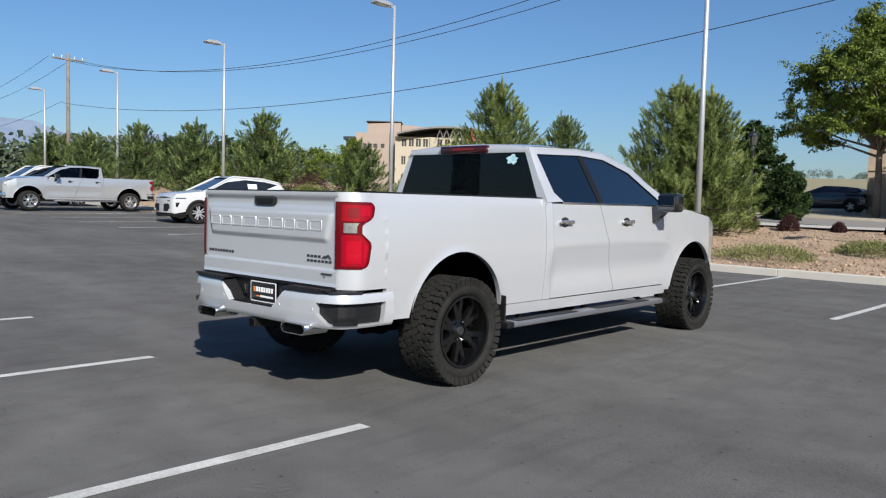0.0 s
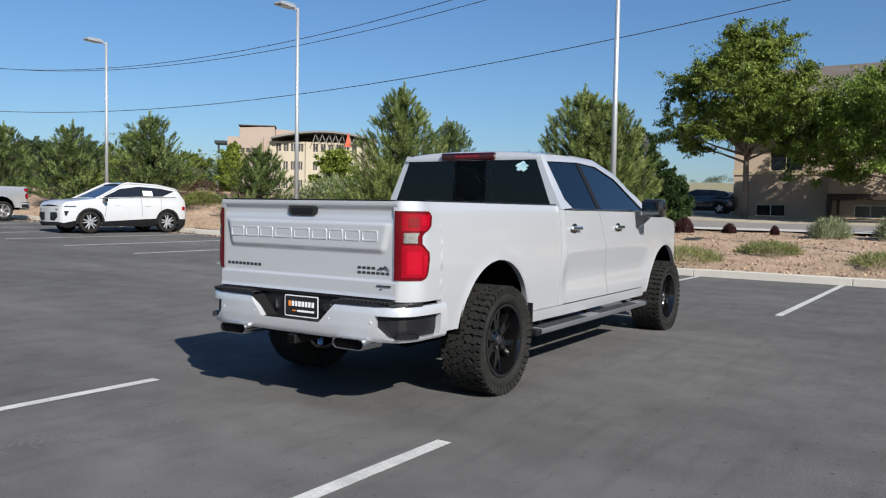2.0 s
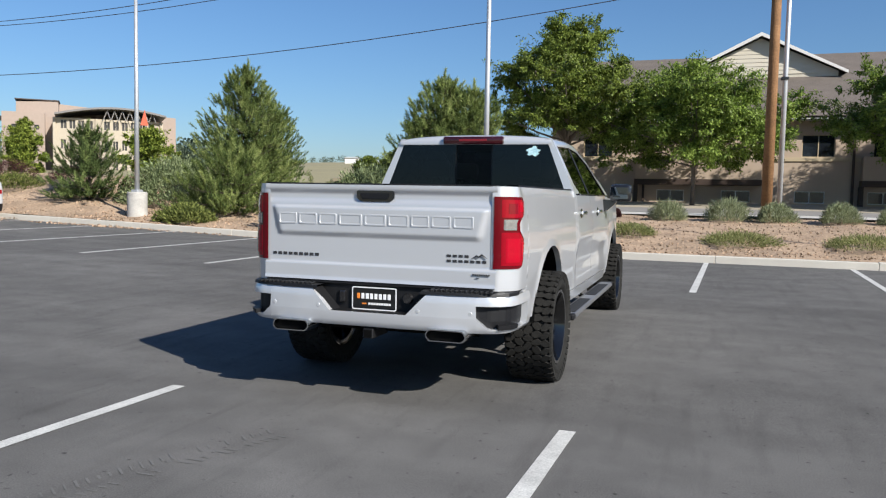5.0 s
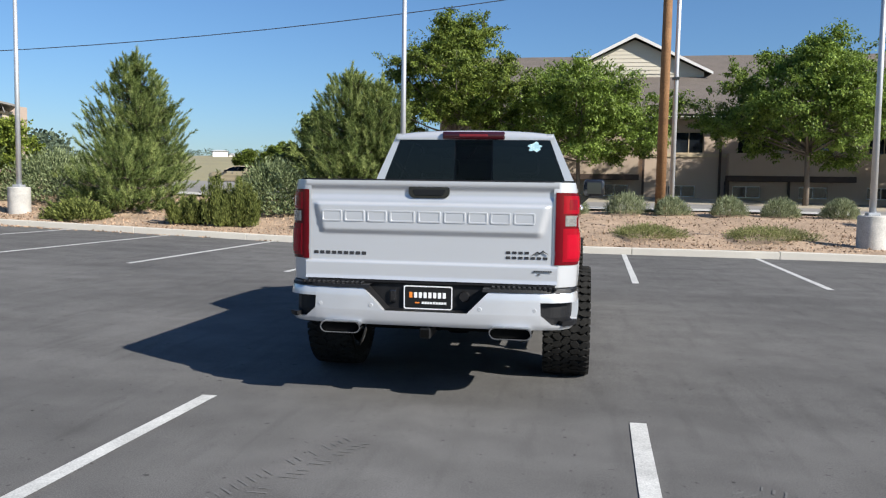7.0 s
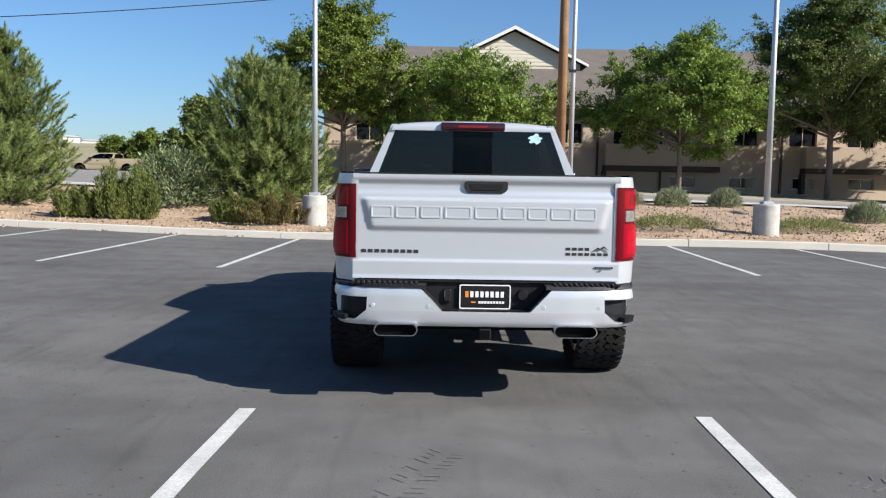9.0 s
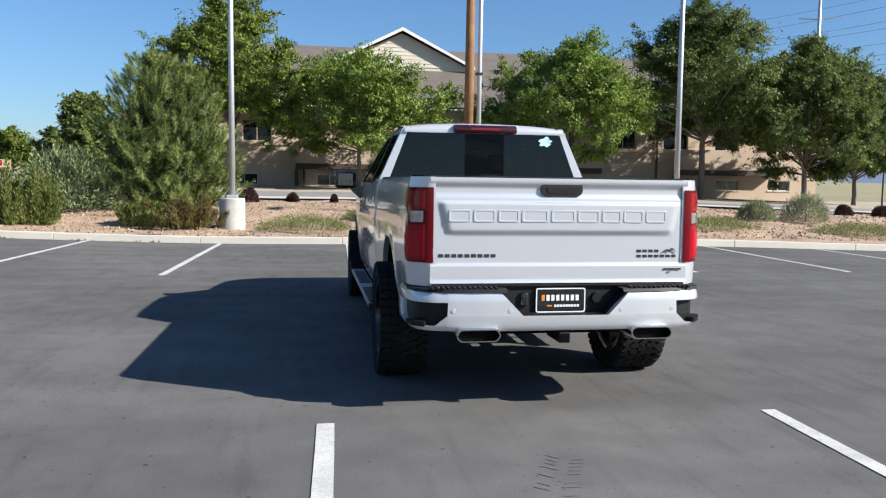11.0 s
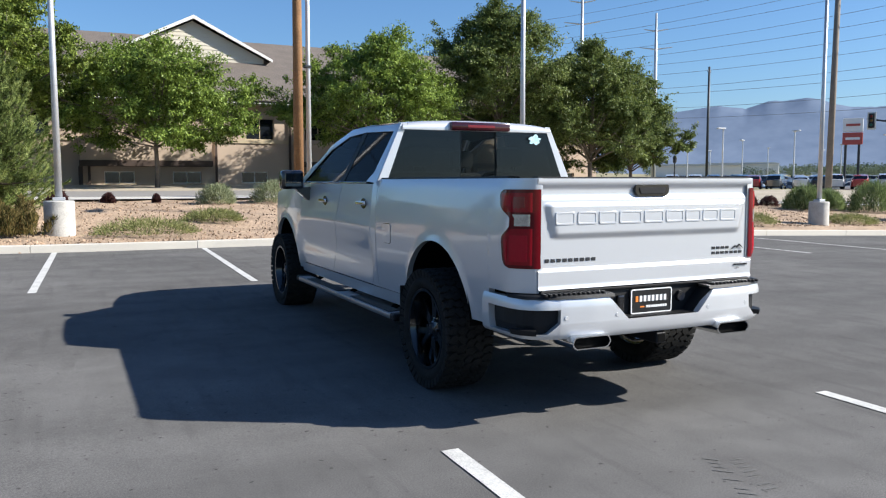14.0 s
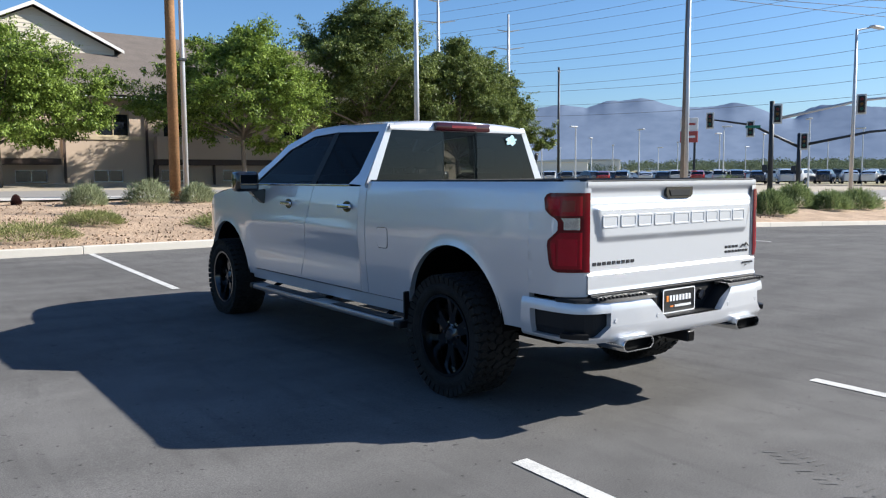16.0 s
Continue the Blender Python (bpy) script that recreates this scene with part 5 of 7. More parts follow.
def bush(m, r, h, n, mat, seed, label, name="shrub", style="dome", length=0.16, width=0.02, group=""):
    """A shrub: stems from the ground and a dome of small leaves, uneven outside."""
    rng = np.random.default_rng(seed)
    t = thing(name, label, "shrub", m, group)
    bm = bmesh.new()
    add_tube(bm, [(0, 0, -0.10), (0.01, 0.0, h * 0.2), (0.0, 0.01, h * 0.5)], [0.03, 0.02, 0.008], 6)
    part("stem", bm, bark, t)
    a = rng.uniform(0, 6.28, n)
    wob = 1 + 0.16 * np.sin(3 * a + seed) + 0.12 * np.sin(7 * a + 2 * seed)
    if style == "spires":
        k = 24
        sa, sr = rng.uniform(0, 6.28, k), r * np.sqrt(rng.uniform(0, 1, k))
        sh = h * rng.uniform(0.45, 1.10, k) * (1 - 0.30 * sr / r)
        pick = rng.integers(0, k, n)
        u = rng.uniform(0, 1, n) ** 0.85
        rad = (0.125 * (1 - u) ** 0.6 + 0.025) * rng.uniform(0.3, 1, n)
        base = np.stack([sr[pick] * np.cos(sa[pick]) + rad * np.cos(a) + sr[pick] * 0.35 * u * np.cos(sa[pick]), sr[pick] * np.sin(sa[pick]) + rad * np.sin(a) + sr[pick] * 0.35 * u * np.sin(sa[pick]), sh[pick] * u], 1)
        way = np.stack([np.cos(a) * 0.5, np.sin(a) * 0.5, np.ones(n)], 1) + rng.normal(0, 0.25, (n, 3))
        face = np.stack([np.cos(a), np.sin(a), np.full(n, 0.5)], 1) + rng.normal(0, 0.4, (n, 3))
    else:
        el = np.arcsin(rng.uniform(0.0, 1, n))
        d = rng.uniform(0.45, 1.0, n) ** 0.4
        base = np.stack([r * wob * d * np.cos(el) * np.cos(a), r * wob * d * np.cos(el) * np.sin(a), h * d * np.sin(el) * (1 + 0.10 * np.sin(5 * a))], 1)
        base += 0.05 * rng.normal(size=(n, 3)) * r
        base[:, 2] = np.maximum(base[:, 2], 0.0)
        up = 0.9 if style == "grass" else 0.45
        way = np.stack([np.cos(el) * np.cos(a), np.cos(el) * np.sin(a), np.sin(el) + up], 1) + rng.normal(0, 0.45, (n, 3))
        face = np.stack([np.cos(el) * np.cos(a), np.cos(el) * np.sin(a), np.sin(el) + 0.5], 1) + rng.normal(0, 0.4, (n, 3))
    v, f = blades(base, way, rng.uniform(0.6, 1.2, n) * length, rng.uniform(0.7, 1.3, n) * width, 1.0, rng, face)
    foliage("leaves", v, f, mat, t)
    return t


def on_land(x, y, turn=0.0, lift=0.0):
    return pose(x, y, land(x, y) + lift, 0, 0, turn)


# pines along the bed
for x, y, top, spread, seed, words in (
        (-14.0, 20.4, 6.05, 2.05, 1, "bushy dark green pine tree in the gravel bed"), (-5.8, 18.6, 5.1, 2.0, 2, "full green pine tree beside a lamp post"),
        (-4.95, 18.7, 4.75, 1.5, 3, "green pine tree behind low bushes"), (-12.2, 16.8, 2.75, 1.85, 11, "low spreading green pine in front of a taller one"),
        (-17.9, 16.9, 3.5, 1.3, 4, "small young green pine tree in the gravel"),
        (-25.2, 17.6, 5.2, 1.75, 5, "tall dark green pine tree behind parked cars"), (-31.0, 17.5, 5.1, 1.6, 6, "tall dark green pine tree behind parked cars"),
        (-37.0, 17.6, 5.3, 1.7, 7, "tall dark green pine tree behind parked cars"), (-28.7, 47.0, 8.4, 2.7, 8, "tall green pine tree across the street"),
        (-44.0, 18.0, 5.0, 2.2, 9, "dark green pine tree at the end of the bed"), (-50.5, 18.4, 5.2, 2.2, 10, "dark green pine tree at the end of the bed")):
    pine(on_land(x, y), top - land(x, y), spread, seed, words, 1.0 if x > -20 else 0.5, (bright_needles, sunlit_tips) if -16 < x < 0 else None)

# broad-leaved trees
for x, y, top, spread, seed, words in (
        (-5.9, 41.4, 11.9, 4.3, 21, "tall green street tree with an uneven crown"), (1.2, 41.0, 8.6, 5.4, 22, "spreading green street tree on a thin trunk"),
        (13.2, 39.7, 9.9, 5.1, 23, "spreading bright green street tree on a forked trunk"), (22.4, 41.2, 12.8, 5.3, 24, "tall dense green street tree"),
        (28.9, 40.4, 10.9, 4.9, 25, "dense green street tree with rusty tips"), (33.0, 41.2, 8.8, 3.7, 26, "round green street tree at the row's end")):
    broadleaf(on_land(x, y), top - land(x, y), spread, seed, words, {22: bright_green, 23: bright_green, 21: ash_green}.get(seed, deep_green), 1.0 if seed < 24 else 1.25, 0.27 if seed < 25 else 0.16, 1.1)
broadleaf(on_land(-8.6, 32.0), 4.9, 1.15, 31, "dark green tree behind an old-style lantern", dark_leaf, 0.6, 0.02, group="trees beyond the bed")
broadleaf(on_land(-11.1, 32.0), 4.8, 1.6, 30, "dark green tree behind a pine", deep_green, 0.8, 0.02, group="trees beyond the bed")
broadleaf(on_land(-6.7, 30.5), 2.5, 0.9, 32, "low dark green tree behind an old-style lantern", dark_leaf, 0.6, 0.01, group="trees beyond the bed")
for x, y, h, spread, seed, mat, words in ((-47.4, 42, 4.9, 1.7, 33, yellow_leaf, "light green young tree across the street"), (-35.7, 42, 4.7, 1.8, 34, yellow_leaf, "light green young tree before an office building"),
                                          (-49.5, 30, 2.6, 1.5, 35, yellow_leaf, "light green tree across the street"), (-66, 46, 7.5, 3.6, 36, ash_green, "green tree across the street"), (-80, 44, 7, 3.4, 37, dark_leaf, "dark green tree across the street"),
                                          (-24.1, 60.6, 4.1, 2.0, 38, ash_green, "low green tree in the dry field"), (-27.2, 61, 3.6, 1.35, 39, ash_green, "low green tree in the dry field"), (-95, 60, 9, 4.5, 40, dark_leaf, "dark green tree across the street"),
                                          (-68, 55, 6.0, 2.6, 41, ash_green, "green young tree across the street")):
    broadleaf(on_land(x, y), h, spread, seed, words, mat, 0.5 if seed in (33, 34, 38, 39) else 0.26, 0.08, 1.3, group="trees across the street")

# shrubs
for k, x in enumerate((0.87, 2.6, 3.95, 5.7, 7.2, 9.0, 11.6, 13.2)):
    bush(on_land(x, 20.5 + 0.2 * (k % 2) if x < 10 else 17.0), 0.62 if k in (1, 7) else 0.5, 0.78 if k == 7 else 0.6 if k == 1 else 0.52, 4200, sage_leaf, 50 + k, "pale sage-green rounded shrub in gravel", style="grass", length=0.15, width=0.013, group="sage shrubs")
for k, (x, y, r) in enumerate(((2.75, 15.0, 0.85), (5.55, 15.0, 1.0), (9.1, 15.0, 1.0), (-1.6, 14.6, 1.05), (0.1, 16.3, 0.7), (12.9, 14.3, 1.1), (15.6, 14.2, 1.1), (20.2, 14.0, 0.9))):
    bush(on_land(x, y), r, 0.24, 5000, juniper_leaf, 70 + k, "low spreading dull green juniper on gravel", "ground_juniper", length=0.09, width=0.012, group="ground junipers")
for k, (x, y, r, h) in enumerate(((-7.95, 17.9, 1.25, 1.5), (-15.4, 18.2, 1.5, 1.5), (-12.3, 14.6, 0.75, 0.45))):
    bush(on_land(x, y), r, h, 16000 if k < 2 else 6000, grey_bush_leaf if k != 2 else spire_leaf, 90 + k, "large rounded grey-green bush between pines" if k != 2 else "low rounded yellow-green shrub near the kerb", length=0.12, width=0.035, group="large bushes")
for k, (x, y, r, h) in enumerate(((-8.35, 14.7, 0.62, 1.5), (-7.75, 14.5, 0.45, 1.35), (-4.35, 14.7, 0.80, 0.8), (-5.25, 14.8, 0.55, 0.55), (-9.15, 14.7, 0.45, 0.8))):
    bush(on_land(x, y), r, h, 9000, rusty_leaf if k == 2 else spire_leaf, 100 + k, "spiky green juniper with rusty tips near the kerb" if k == 2 else "spiky olive-green upright juniper near the kerb", "upright_juniper", "spires", 0.12, 0.018, "upright junipers")
for k, (x, y, r, h) in enumerate(((-4.7, 21.3, 0.34, 0.5), (-3.45, 21.4, 0.29, 0.46), (-2.08, 21.5, 0.18, 0.28), (-0.75, 21.5, 0.10, 0.24), (-22.8, 18.3, 0.95, 0.8), (-17.6, 19.0, 0.6, 0.6), (-20.6, 18.8, 0.6, 0.5), (16.8, 20.2, 0.26, 0.34), (18.3, 20.2, 0.30, 0.36), (22.1, 20.2, 0.42, 0.5), (23.4, 20.2, 0.36, 0.4))):
    bush(on_land(x, y), r, h, 5000, red_leaf, 110 + k, "dark red clipped barberry shrub in gravel", "barberry", length=0.045, width=0.022, group="barberries")
bush(on_land(-21.6, 17.3), 0.85, 0.5, 4500, spire_leaf, 125, "low green spreading bush in gravel", length=0.12, width=0.02, group="large bushes")
for k, (x, y) in enumerate(((24.3, 14.2), (26.2, 17.5), (23.0, 18.1), (24.5, 18.3), (30.2, 16.6), (31.2, 15.5), (33.8, 15.6))):
    bush(on_land(x, y), (0.72, 0.92, 0.72, 0.66, 0.9, 0.85, 0.95)[k], (0.85, 1.15, 0.85, 0.7, 1.0, 0.75, 0.85)[k], 7500, bush_leaf, 130 + k, "feathery green bush beside the driveway", style="grass", length=0.20, width=0.018, group="driveway bushes")


def gravel_stones():
    """Loose stones on the bed, as one mesh."""
    rng = np.random.default_rng(5)
    shape = np.array([(1, 0, 0), (-1, 0, 0), (0, 1, 0), (0, -1, 0), (0, 0, 0.8), (0, 0, -0.8)])
    tri = np.array([(0, 2, 4), (2, 1, 4), (1, 3, 4), (3, 0, 4), (2, 0, 5), (1, 2, 5), (3, 1, 5), (0, 3, 5)])
    n = 14000
    v, f = [], []
    xs = np.concatenate([rng.uniform(-16, 24, n * 3 // 4), rng.uniform(-32, -12, n // 4)])
    ys = 13.1 + 9.0 * rng.uniform(0, 1, len(xs)) ** 1.3
    for i, (x, y) in enumerate(zip(xs, ys)):
        s = rng.uniform(0.014, 0.042)
        p = shape * rng.uniform(0.6, 1.2, (6, 1)) * s * np.array([1, 1, 0.7]) @ np.array(Euler(rng.uniform(0, 3, 3)).to_matrix())
        v.append(p + (x, y, land(x, y) + 0.06 * noise.noise((x * 0.9, y * 0.9, 3)) + s * 0.3))
        f.append(tri + 6 * i)
    ob = raw("loose_gravel", np.concatenate(v).tolist(), np.concatenate(f).tolist(), gravel_stone)
    return tagged(ob, "loose tan and pink stones on the bed", "gravel", kind="stuff")


gravel_stone = material("gravel_stone", (0.20, 0.132, 0.082), 0.95, var=0.3, fine=40, other=(0.36, 0.258, 0.178), island=0.9, spec=0.2)
gravel_stones()


# ---- lamp posts, poles and cables ----
galvanised = material("galvanised_steel", (0.50, 0.51, 0.52), 0.45, 0.55, var=0.12, scale=3, fine=40)
dark_steel = material("dark_painted_steel", (0.020, 0.024, 0.028), 0.5, 0.2, var=0.2, fine=30)
raw_wood = material("pole_wood", (0.198, 0.099, 0.039), 0.85, var=0.3, scale=2, fine=24, bump=0.5, other=(0.258, 0.138, 0.060))
grey_wood = material("weathered_wood", (0.20, 0.165, 0.13), 0.9, var=0.3, scale=2, fine=24, bump=0.5)
footing_concrete = material("footing_concrete", (0.344, 0.331, 0.305), 0.9, var=0.2, scale=4, fine=40, bump=0.4, other=(0.447, 0.430, 0.396))
line_grey = plain("line_grey", (0.16, 0.17, 0.19), 0.5)
cable_black = plain("cable_black", (0.03, 0.03, 0.035), 0.6)
lamp_glass = plain("lamp_glass", (0.6, 0.6, 0.58), 0.3)


def lamp_post(x, y, top, label):
    z = land(x, y)
    t = thing("lamp_post", label, "lamp post", pose(x, y, z), "car park lamp posts")
    h = top - z
    base = part("footing", lathe([(0.0, 0.72), (0.28, 0.72), (0.30, 0.70), (0.305, -0.2), (0.0, -0.2)], 28), footing_concrete, t, "round concrete footing", angle=40)
    part("base_cover", box((-0.125, -0.125, 0.715), (0.125, 0.125, 0.79), 0.012), galvanised, t)
    bm = bmesh.new()
    add_tube(bm, [(0, 0, 0.75), (0, 0, h * 0.5), (0, 0, h)], [0.075, 0.062, 0.05], 14)
    bmesh.ops.recalc_face_normals(bm, faces=bm.faces)
    part("shaft", bm, galvanised, t, smooth=True)
    part("arm", box((-0.03, -0.30, h - 0.10), (0.03, 0.0, h - 0.03), 0.01), galvanised, t)
    head = part("lamp_head", prism(rounded([(-0.25, h - 0.09), (-0.92, h - 0.08), (-0.95, h - 0.045), (-0.88, h + 0.035), (-0.40, h + 0.05), (-0.22, h - 0.01)], 0.03, 2), (-0.17, 0.17), 0.012, "yz"), galvanised, t, "flat grey lamp head", angle=40)
    part("lens", box((-0.13, -0.85, h - 0.10), (0.13, -0.42, h - 0.082), 0.004), lamp_glass, head)
    return t


for x, y in ((-59.4, 17.6), (-48.3, 17.0), (-37.2, 16.5), (-26.0, 16.0), (-14.68, 15.4), (-3.35, 14.7), (7.5, 13.9), (18.35, 13.7)):
    lamp_post(x, y, land(x, y) + 7.75 - (min(1.2, -0.028 * x) if x < -5 else 0.0), "galvanised car park lamp post on a concrete footing")


def timber_pole(x, y, h, mat, label, r=0.15, arms=(), lean=0.0):
    z = land(x, min(y, 60)) - 0.3
    t = thing("utility_pole", label, "utility pole", pose(x, y, z, 0, lean, 0), "utility poles")
    bm = bmesh.new()
    add_tube(bm, [(0, 0, 0), (0, 0, h * 0.5), (0, 0, h)], [r, r * 0.88, r * 0.75], 14)
    bmesh.ops.recalc_face_normals(bm, faces=bm.faces)
    part("shaft", bm, mat, t, smooth=True)
    for az, at, w in arms:
        arm = part("crossarm", box((-w / 2, -0.05, at - 0.06), (w / 2, 0.05, at + 0.06), 0.01, pose(0, 0, 0, 0, 0, az)), mat, t)
        for k in (-0.45, -0.2, 0.2, 0.45):
            part("insulator", lathe([(0.0, 0.22), (0.03, 0.21), (0.05, 0.14), (0.03, 0.10), (0.05, 0.06), (0.02, 0.0)], 10), lamp_glass, arm).matrix_basis = pose(0, 0, 0, 0, 0, az) @ pose(k * w, 0, at + 0.06)
    return t


timber_pole(3.78, 22.0, 12.4, raw_wood, "reddish-brown timber utility pole by the footpath", 0.17, ((90, 11.6, 1.8),), 0.3)
street = thing("street_pole", "slim grey steel pole beside a timber pole", "pole", on_land(4.15, 22.05))
part("shaft", tube([(0, 0, -0.1), (0.02, 0, 5), (0.06, 0, 11.5)], [0.085, 0.075, 0.06], 14), galvanised, street, smooth=True)
part("clamp", box((-0.11, -0.11, 4.32), (0.11, 0.11, 4.40), 0.01), dark_steel, street)
timber_pole(-57.6, 22.3, 9.8, grey_wood, "weathered timber utility pole with a crossarm", 0.16, ((90, 9.4, 2.4),))
timber_pole(28.83, 21.75, 10.6, grey_wood, "weathered timber utility pole with a crossarm", 0.16, ((90, 10.3, 1.4),), 1.0)


def cable(a, b, sag, r=0.016, label="thin black overhead cable hung between poles", mat=None):
    t = thing("overhead_cable", label, "cable", None, "overhead cables")
    pts = [tuple(np.array(a) + (np.array(b) - np.array(a)) * u - np.array([0, 0, sag * 4 * u * (1 - u)])) for u in np.linspace(0, 1, 28)]
    part("wire", tube(pts, r, 5), mat or cable_black, t, smooth=True)
    return t


cable((-58, 22, 8.2), (3.78, 22, 8.5), 2.1)
cable((-58, 21.3, 11.6), (3.78, 21.3, 12.1), 3.5)
cable((-58, 22.7, 11.6), (3.78, 22.7, 12.1), 3.3)
cable((-58, 21.0, 11.6), (-130, 30, 14.0), 2.0)
cable((-58, 22.7, 11.6), (-130, 32, 14.0), 2.0)
cable((-58, 22, 8.3), (-130, 31, 10.0), 1.5)


# transmission masts and their lines over the crossing
def mast(x, y, h, label):
    z = -0.5
    t = thing("transmission_mast", label, "mast", pose(x, y, z), "transmission masts")
    part("shaft", tube([(0, 0, 0), (0, 0, h * 0.6), (0, 0, h)], [0.45, 0.32, 0.16], 12), galvanised, t, smooth=True)
    for at, w in ((h * 0.80, 5.5), (h * 0.90, 4.0)):
        for s in (-1, 1):
            part("bracket", tube([(0, 0, at), (s * w / 2 * 0.86, -s * w / 2 * 0.5, at + 0.35)], [0.12, 0.06], 8), galvanised, t)
    return t


mast(69.75, 99.2, 32.5, "tall grey steel transmission mast")
mast(87.6, 103.1, 30.0, "tall grey steel transmission mast")
timber_pole(88, 91, 19, dark_steel, "slim dark transmission pole", 0.22, ((30, 18.2, 1.6),))
rng = np.random.default_rng(8)
for k in range(12):
    low, high = math.tan(radians(4.6 + 0.55 * k + 0.15 * (k % 3))), math.tan(radians(6.0 + 1.05 * k + 0.3 * (k % 2)))
    a, b = radians(30.0 + 0.4 * (k % 3)), radians(80.0)
    cable((-4 + 170 * math.sin(a), -3 + 170 * math.cos(a), 1.4 + 170 * low), (-4 + 120 * math.sin(b), -3 + 120 * math.cos(b), 1.4 + 120 * high), 3.0 + 0.6 * (k % 2), 0.03, "thin grey high-voltage line hung between masts", line_grey)
for k in range(4):
    cable((29, 21.6 - 0.4 * k, 10.2), (120, 6 - 4 * k, 14.0 + 1.5 * k), 0.8, 0.018)

# ---- crossing with signals ----
signal_black = plain("signal_black", (0.012, 0.012, 0.012), 0.5)
signal_red = plain("signal_red", (0.25, 0.01, 0.01), 0.3)
signal_amber = plain("signal_amber", (0.28, 0.13, 0.01), 0.3)
signal_green = plain("signal_green", (0.01, 0.18, 0.12), 0.3)
sign_green = plain("sign_green", (0.01, 0.14, 0.09), 0.5)


def signal_head(parent, m):
    o = part("signal_head", box((-0.21, -0.12, -0.56), (0.21, 0.12, 0.56), 0.02, m), signal_black, parent)
    part("back_plate", box((-0.31, 0.04, -0.68), (0.31, 0.06, 0.68), 0.01, m), lamp_glass, o)
    for k, mat in enumerate((signal_red, signal_amber, signal_green)):
        lens = part("signal_lens", lathe([(0.0, 0.03), (0.1, 0.02), (0.11, 0.0)], 14), mat, o)
        lens.matrix_basis = m @ pose(0, -0.121, 0.32 - 0.32 * k, 90, 0, 0)
        part("visor", lathe([(0.115, 0.0), (0.12, 0.16), (0.112, 0.16), (0.107, 0.0)], 14, "z", True), signal_black, o).matrix_basis = m @ pose(0, -0.12, 0.32 - 0.32 * k, 90, 0, 0)


def signal_mast(x, y, h, arms, label):
    z = 0.05
    face = -math.degrees(math.atan2(x + 4, y + 3))
    t = thing("traffic_signal", label, "traffic light", pose(x, y, z, 0, 0, face), "traffic signals")
    part("post", tube([(0, 0, -0.4), (0, 0, h)], [0.19, 0.16], 14), dark_steel, t, smooth=True)
    for (dx, dz, ln, rise_, mat, heads) in arms:
        part("arm", tube([(0, 0, dz), (ln * 0.5, 0, dz + rise_ * 0.75), (ln, 0, dz + rise_)], [0.12, 0.10, 0.06], 10), mat, t, smooth=True)
        for u in heads:
            signal_head(t, pose(ln * u, -0.15, dz + rise_ * (1 - (1 - u) ** 1.6) - 0.15))
    part("control_box", box((-0.55, -0.2, 1.6), (-0.2, 0.15, 2.1), 0.03), dark_steel, t)
    signal_head(t, pose(0.35, -0.2, h * 0.86))
    return t


signal_mast(47.1, 28.2, 6.5, ((0, 5.2, 11.0, 1.5, galvanised, (0.5, 0.95)),), "dark signal post with a galvanised mast arm")
signal_mast(56.5, 31.5, 4.7, ((0, 3.7, 10.0, 1.3, dark_steel, (0.98,)), (0, 3.6, -7.2, 2.5, dark_steel, (0.51, 0.95))), "dark signal post with two mast arms")
plate_g = thing("street_sign", "small green street sign on a signal arm", "sign", pose(52.2, 32.9, 5.2, 0, 0, -58))
part("panel", box((-0.55, -0.02, -0.11), (0.55, 0.02, 0.11), 0.01), sign_green, plate_g)
hi = thing("street_lamp", "tall grey street lamp over the driveway", "street lamp", pose(36.2, 17.1, land(36.2, 17.1)))
part("shaft", tube([(0, 0, -0.2), (0, 0, 5), (0.0, 0, 8.8)], [0.10, 0.085, 0.06], 12), galvanised, hi, smooth=True)
part("arm", tube([(0, 0, 8.75), (0.9, -0.4, 8.95)], [0.045, 0.035], 8), galvanised, hi)
part("lamp_head", box((0.6, -0.6, 8.88), (1.6, -0.28, 9.0), 0.04, pose(0, 0, 0)), galvanised, hi, angle=40)

# shop sign on a tall post
pole_sign = thing("pole_sign", "red and white shop sign on a tall post", "sign", pose(86.5, 64.4, -0.5, 0, 0, -54))
for x in (-0.75, 0.75):
    part("post", tube([(x, 0, 0), (x, 0, 6.5)], 0.16, 10), dark_steel, pole_sign)
sign_red, sign_white = plain("sign_red", (0.35, 0.06, 0.05), 0.5), plain("sign_white", (0.65, 0.65, 0.66), 0.5)
part("upper_panel", box((-1.15, -0.25, 8.0), (1.15, 0.25, 9.7), 0.05), sign_white, pole_sign)
part("lower_panel", box((-1.15, -0.25, 6.4), (1.15, 0.25, 7.9), 0.05), sign_red, pole_sign)
part("sign_bar", box((-0.8, -0.28, 8.7), (0.8, -0.24, 9.0)), sign_red, pole_sign)
part("sign_bar", box((-0.8, -0.28, 7.0), (0.8, -0.24, 7.3)), sign_white, pole_sign)

lantern_glass = plain("lantern_glass", (0.06, 0.06, 0.055), 0.15)
# old-style lantern on the footpath
lantern = thing("lantern_post", "black old-style lantern on a fluted post", "street lamp", on_land(-6.05, 25.0))
part("post", lathe([(0.0, -0.1), (0.13, -0.1), (0.13, 0.25), (0.08, 0.4), (0.055, 0.6), (0.045, 2.6), (0.07, 2.65), (0.05, 2.72), (0.0, 2.75)], 14), dark_steel, lantern, angle=40)
part("lantern_glass", lathe([(0.0, 2.74), (0.10, 2.76), (0.17, 3.1), (0.0, 3.12)], 8), lantern_glass, lantern)
part("cap", lathe([(0.20, 3.10), (0.14, 3.20), (0.05, 3.27), (0.02, 3.40), (0.0, 3.42)], 10), dark_steel, lantern)
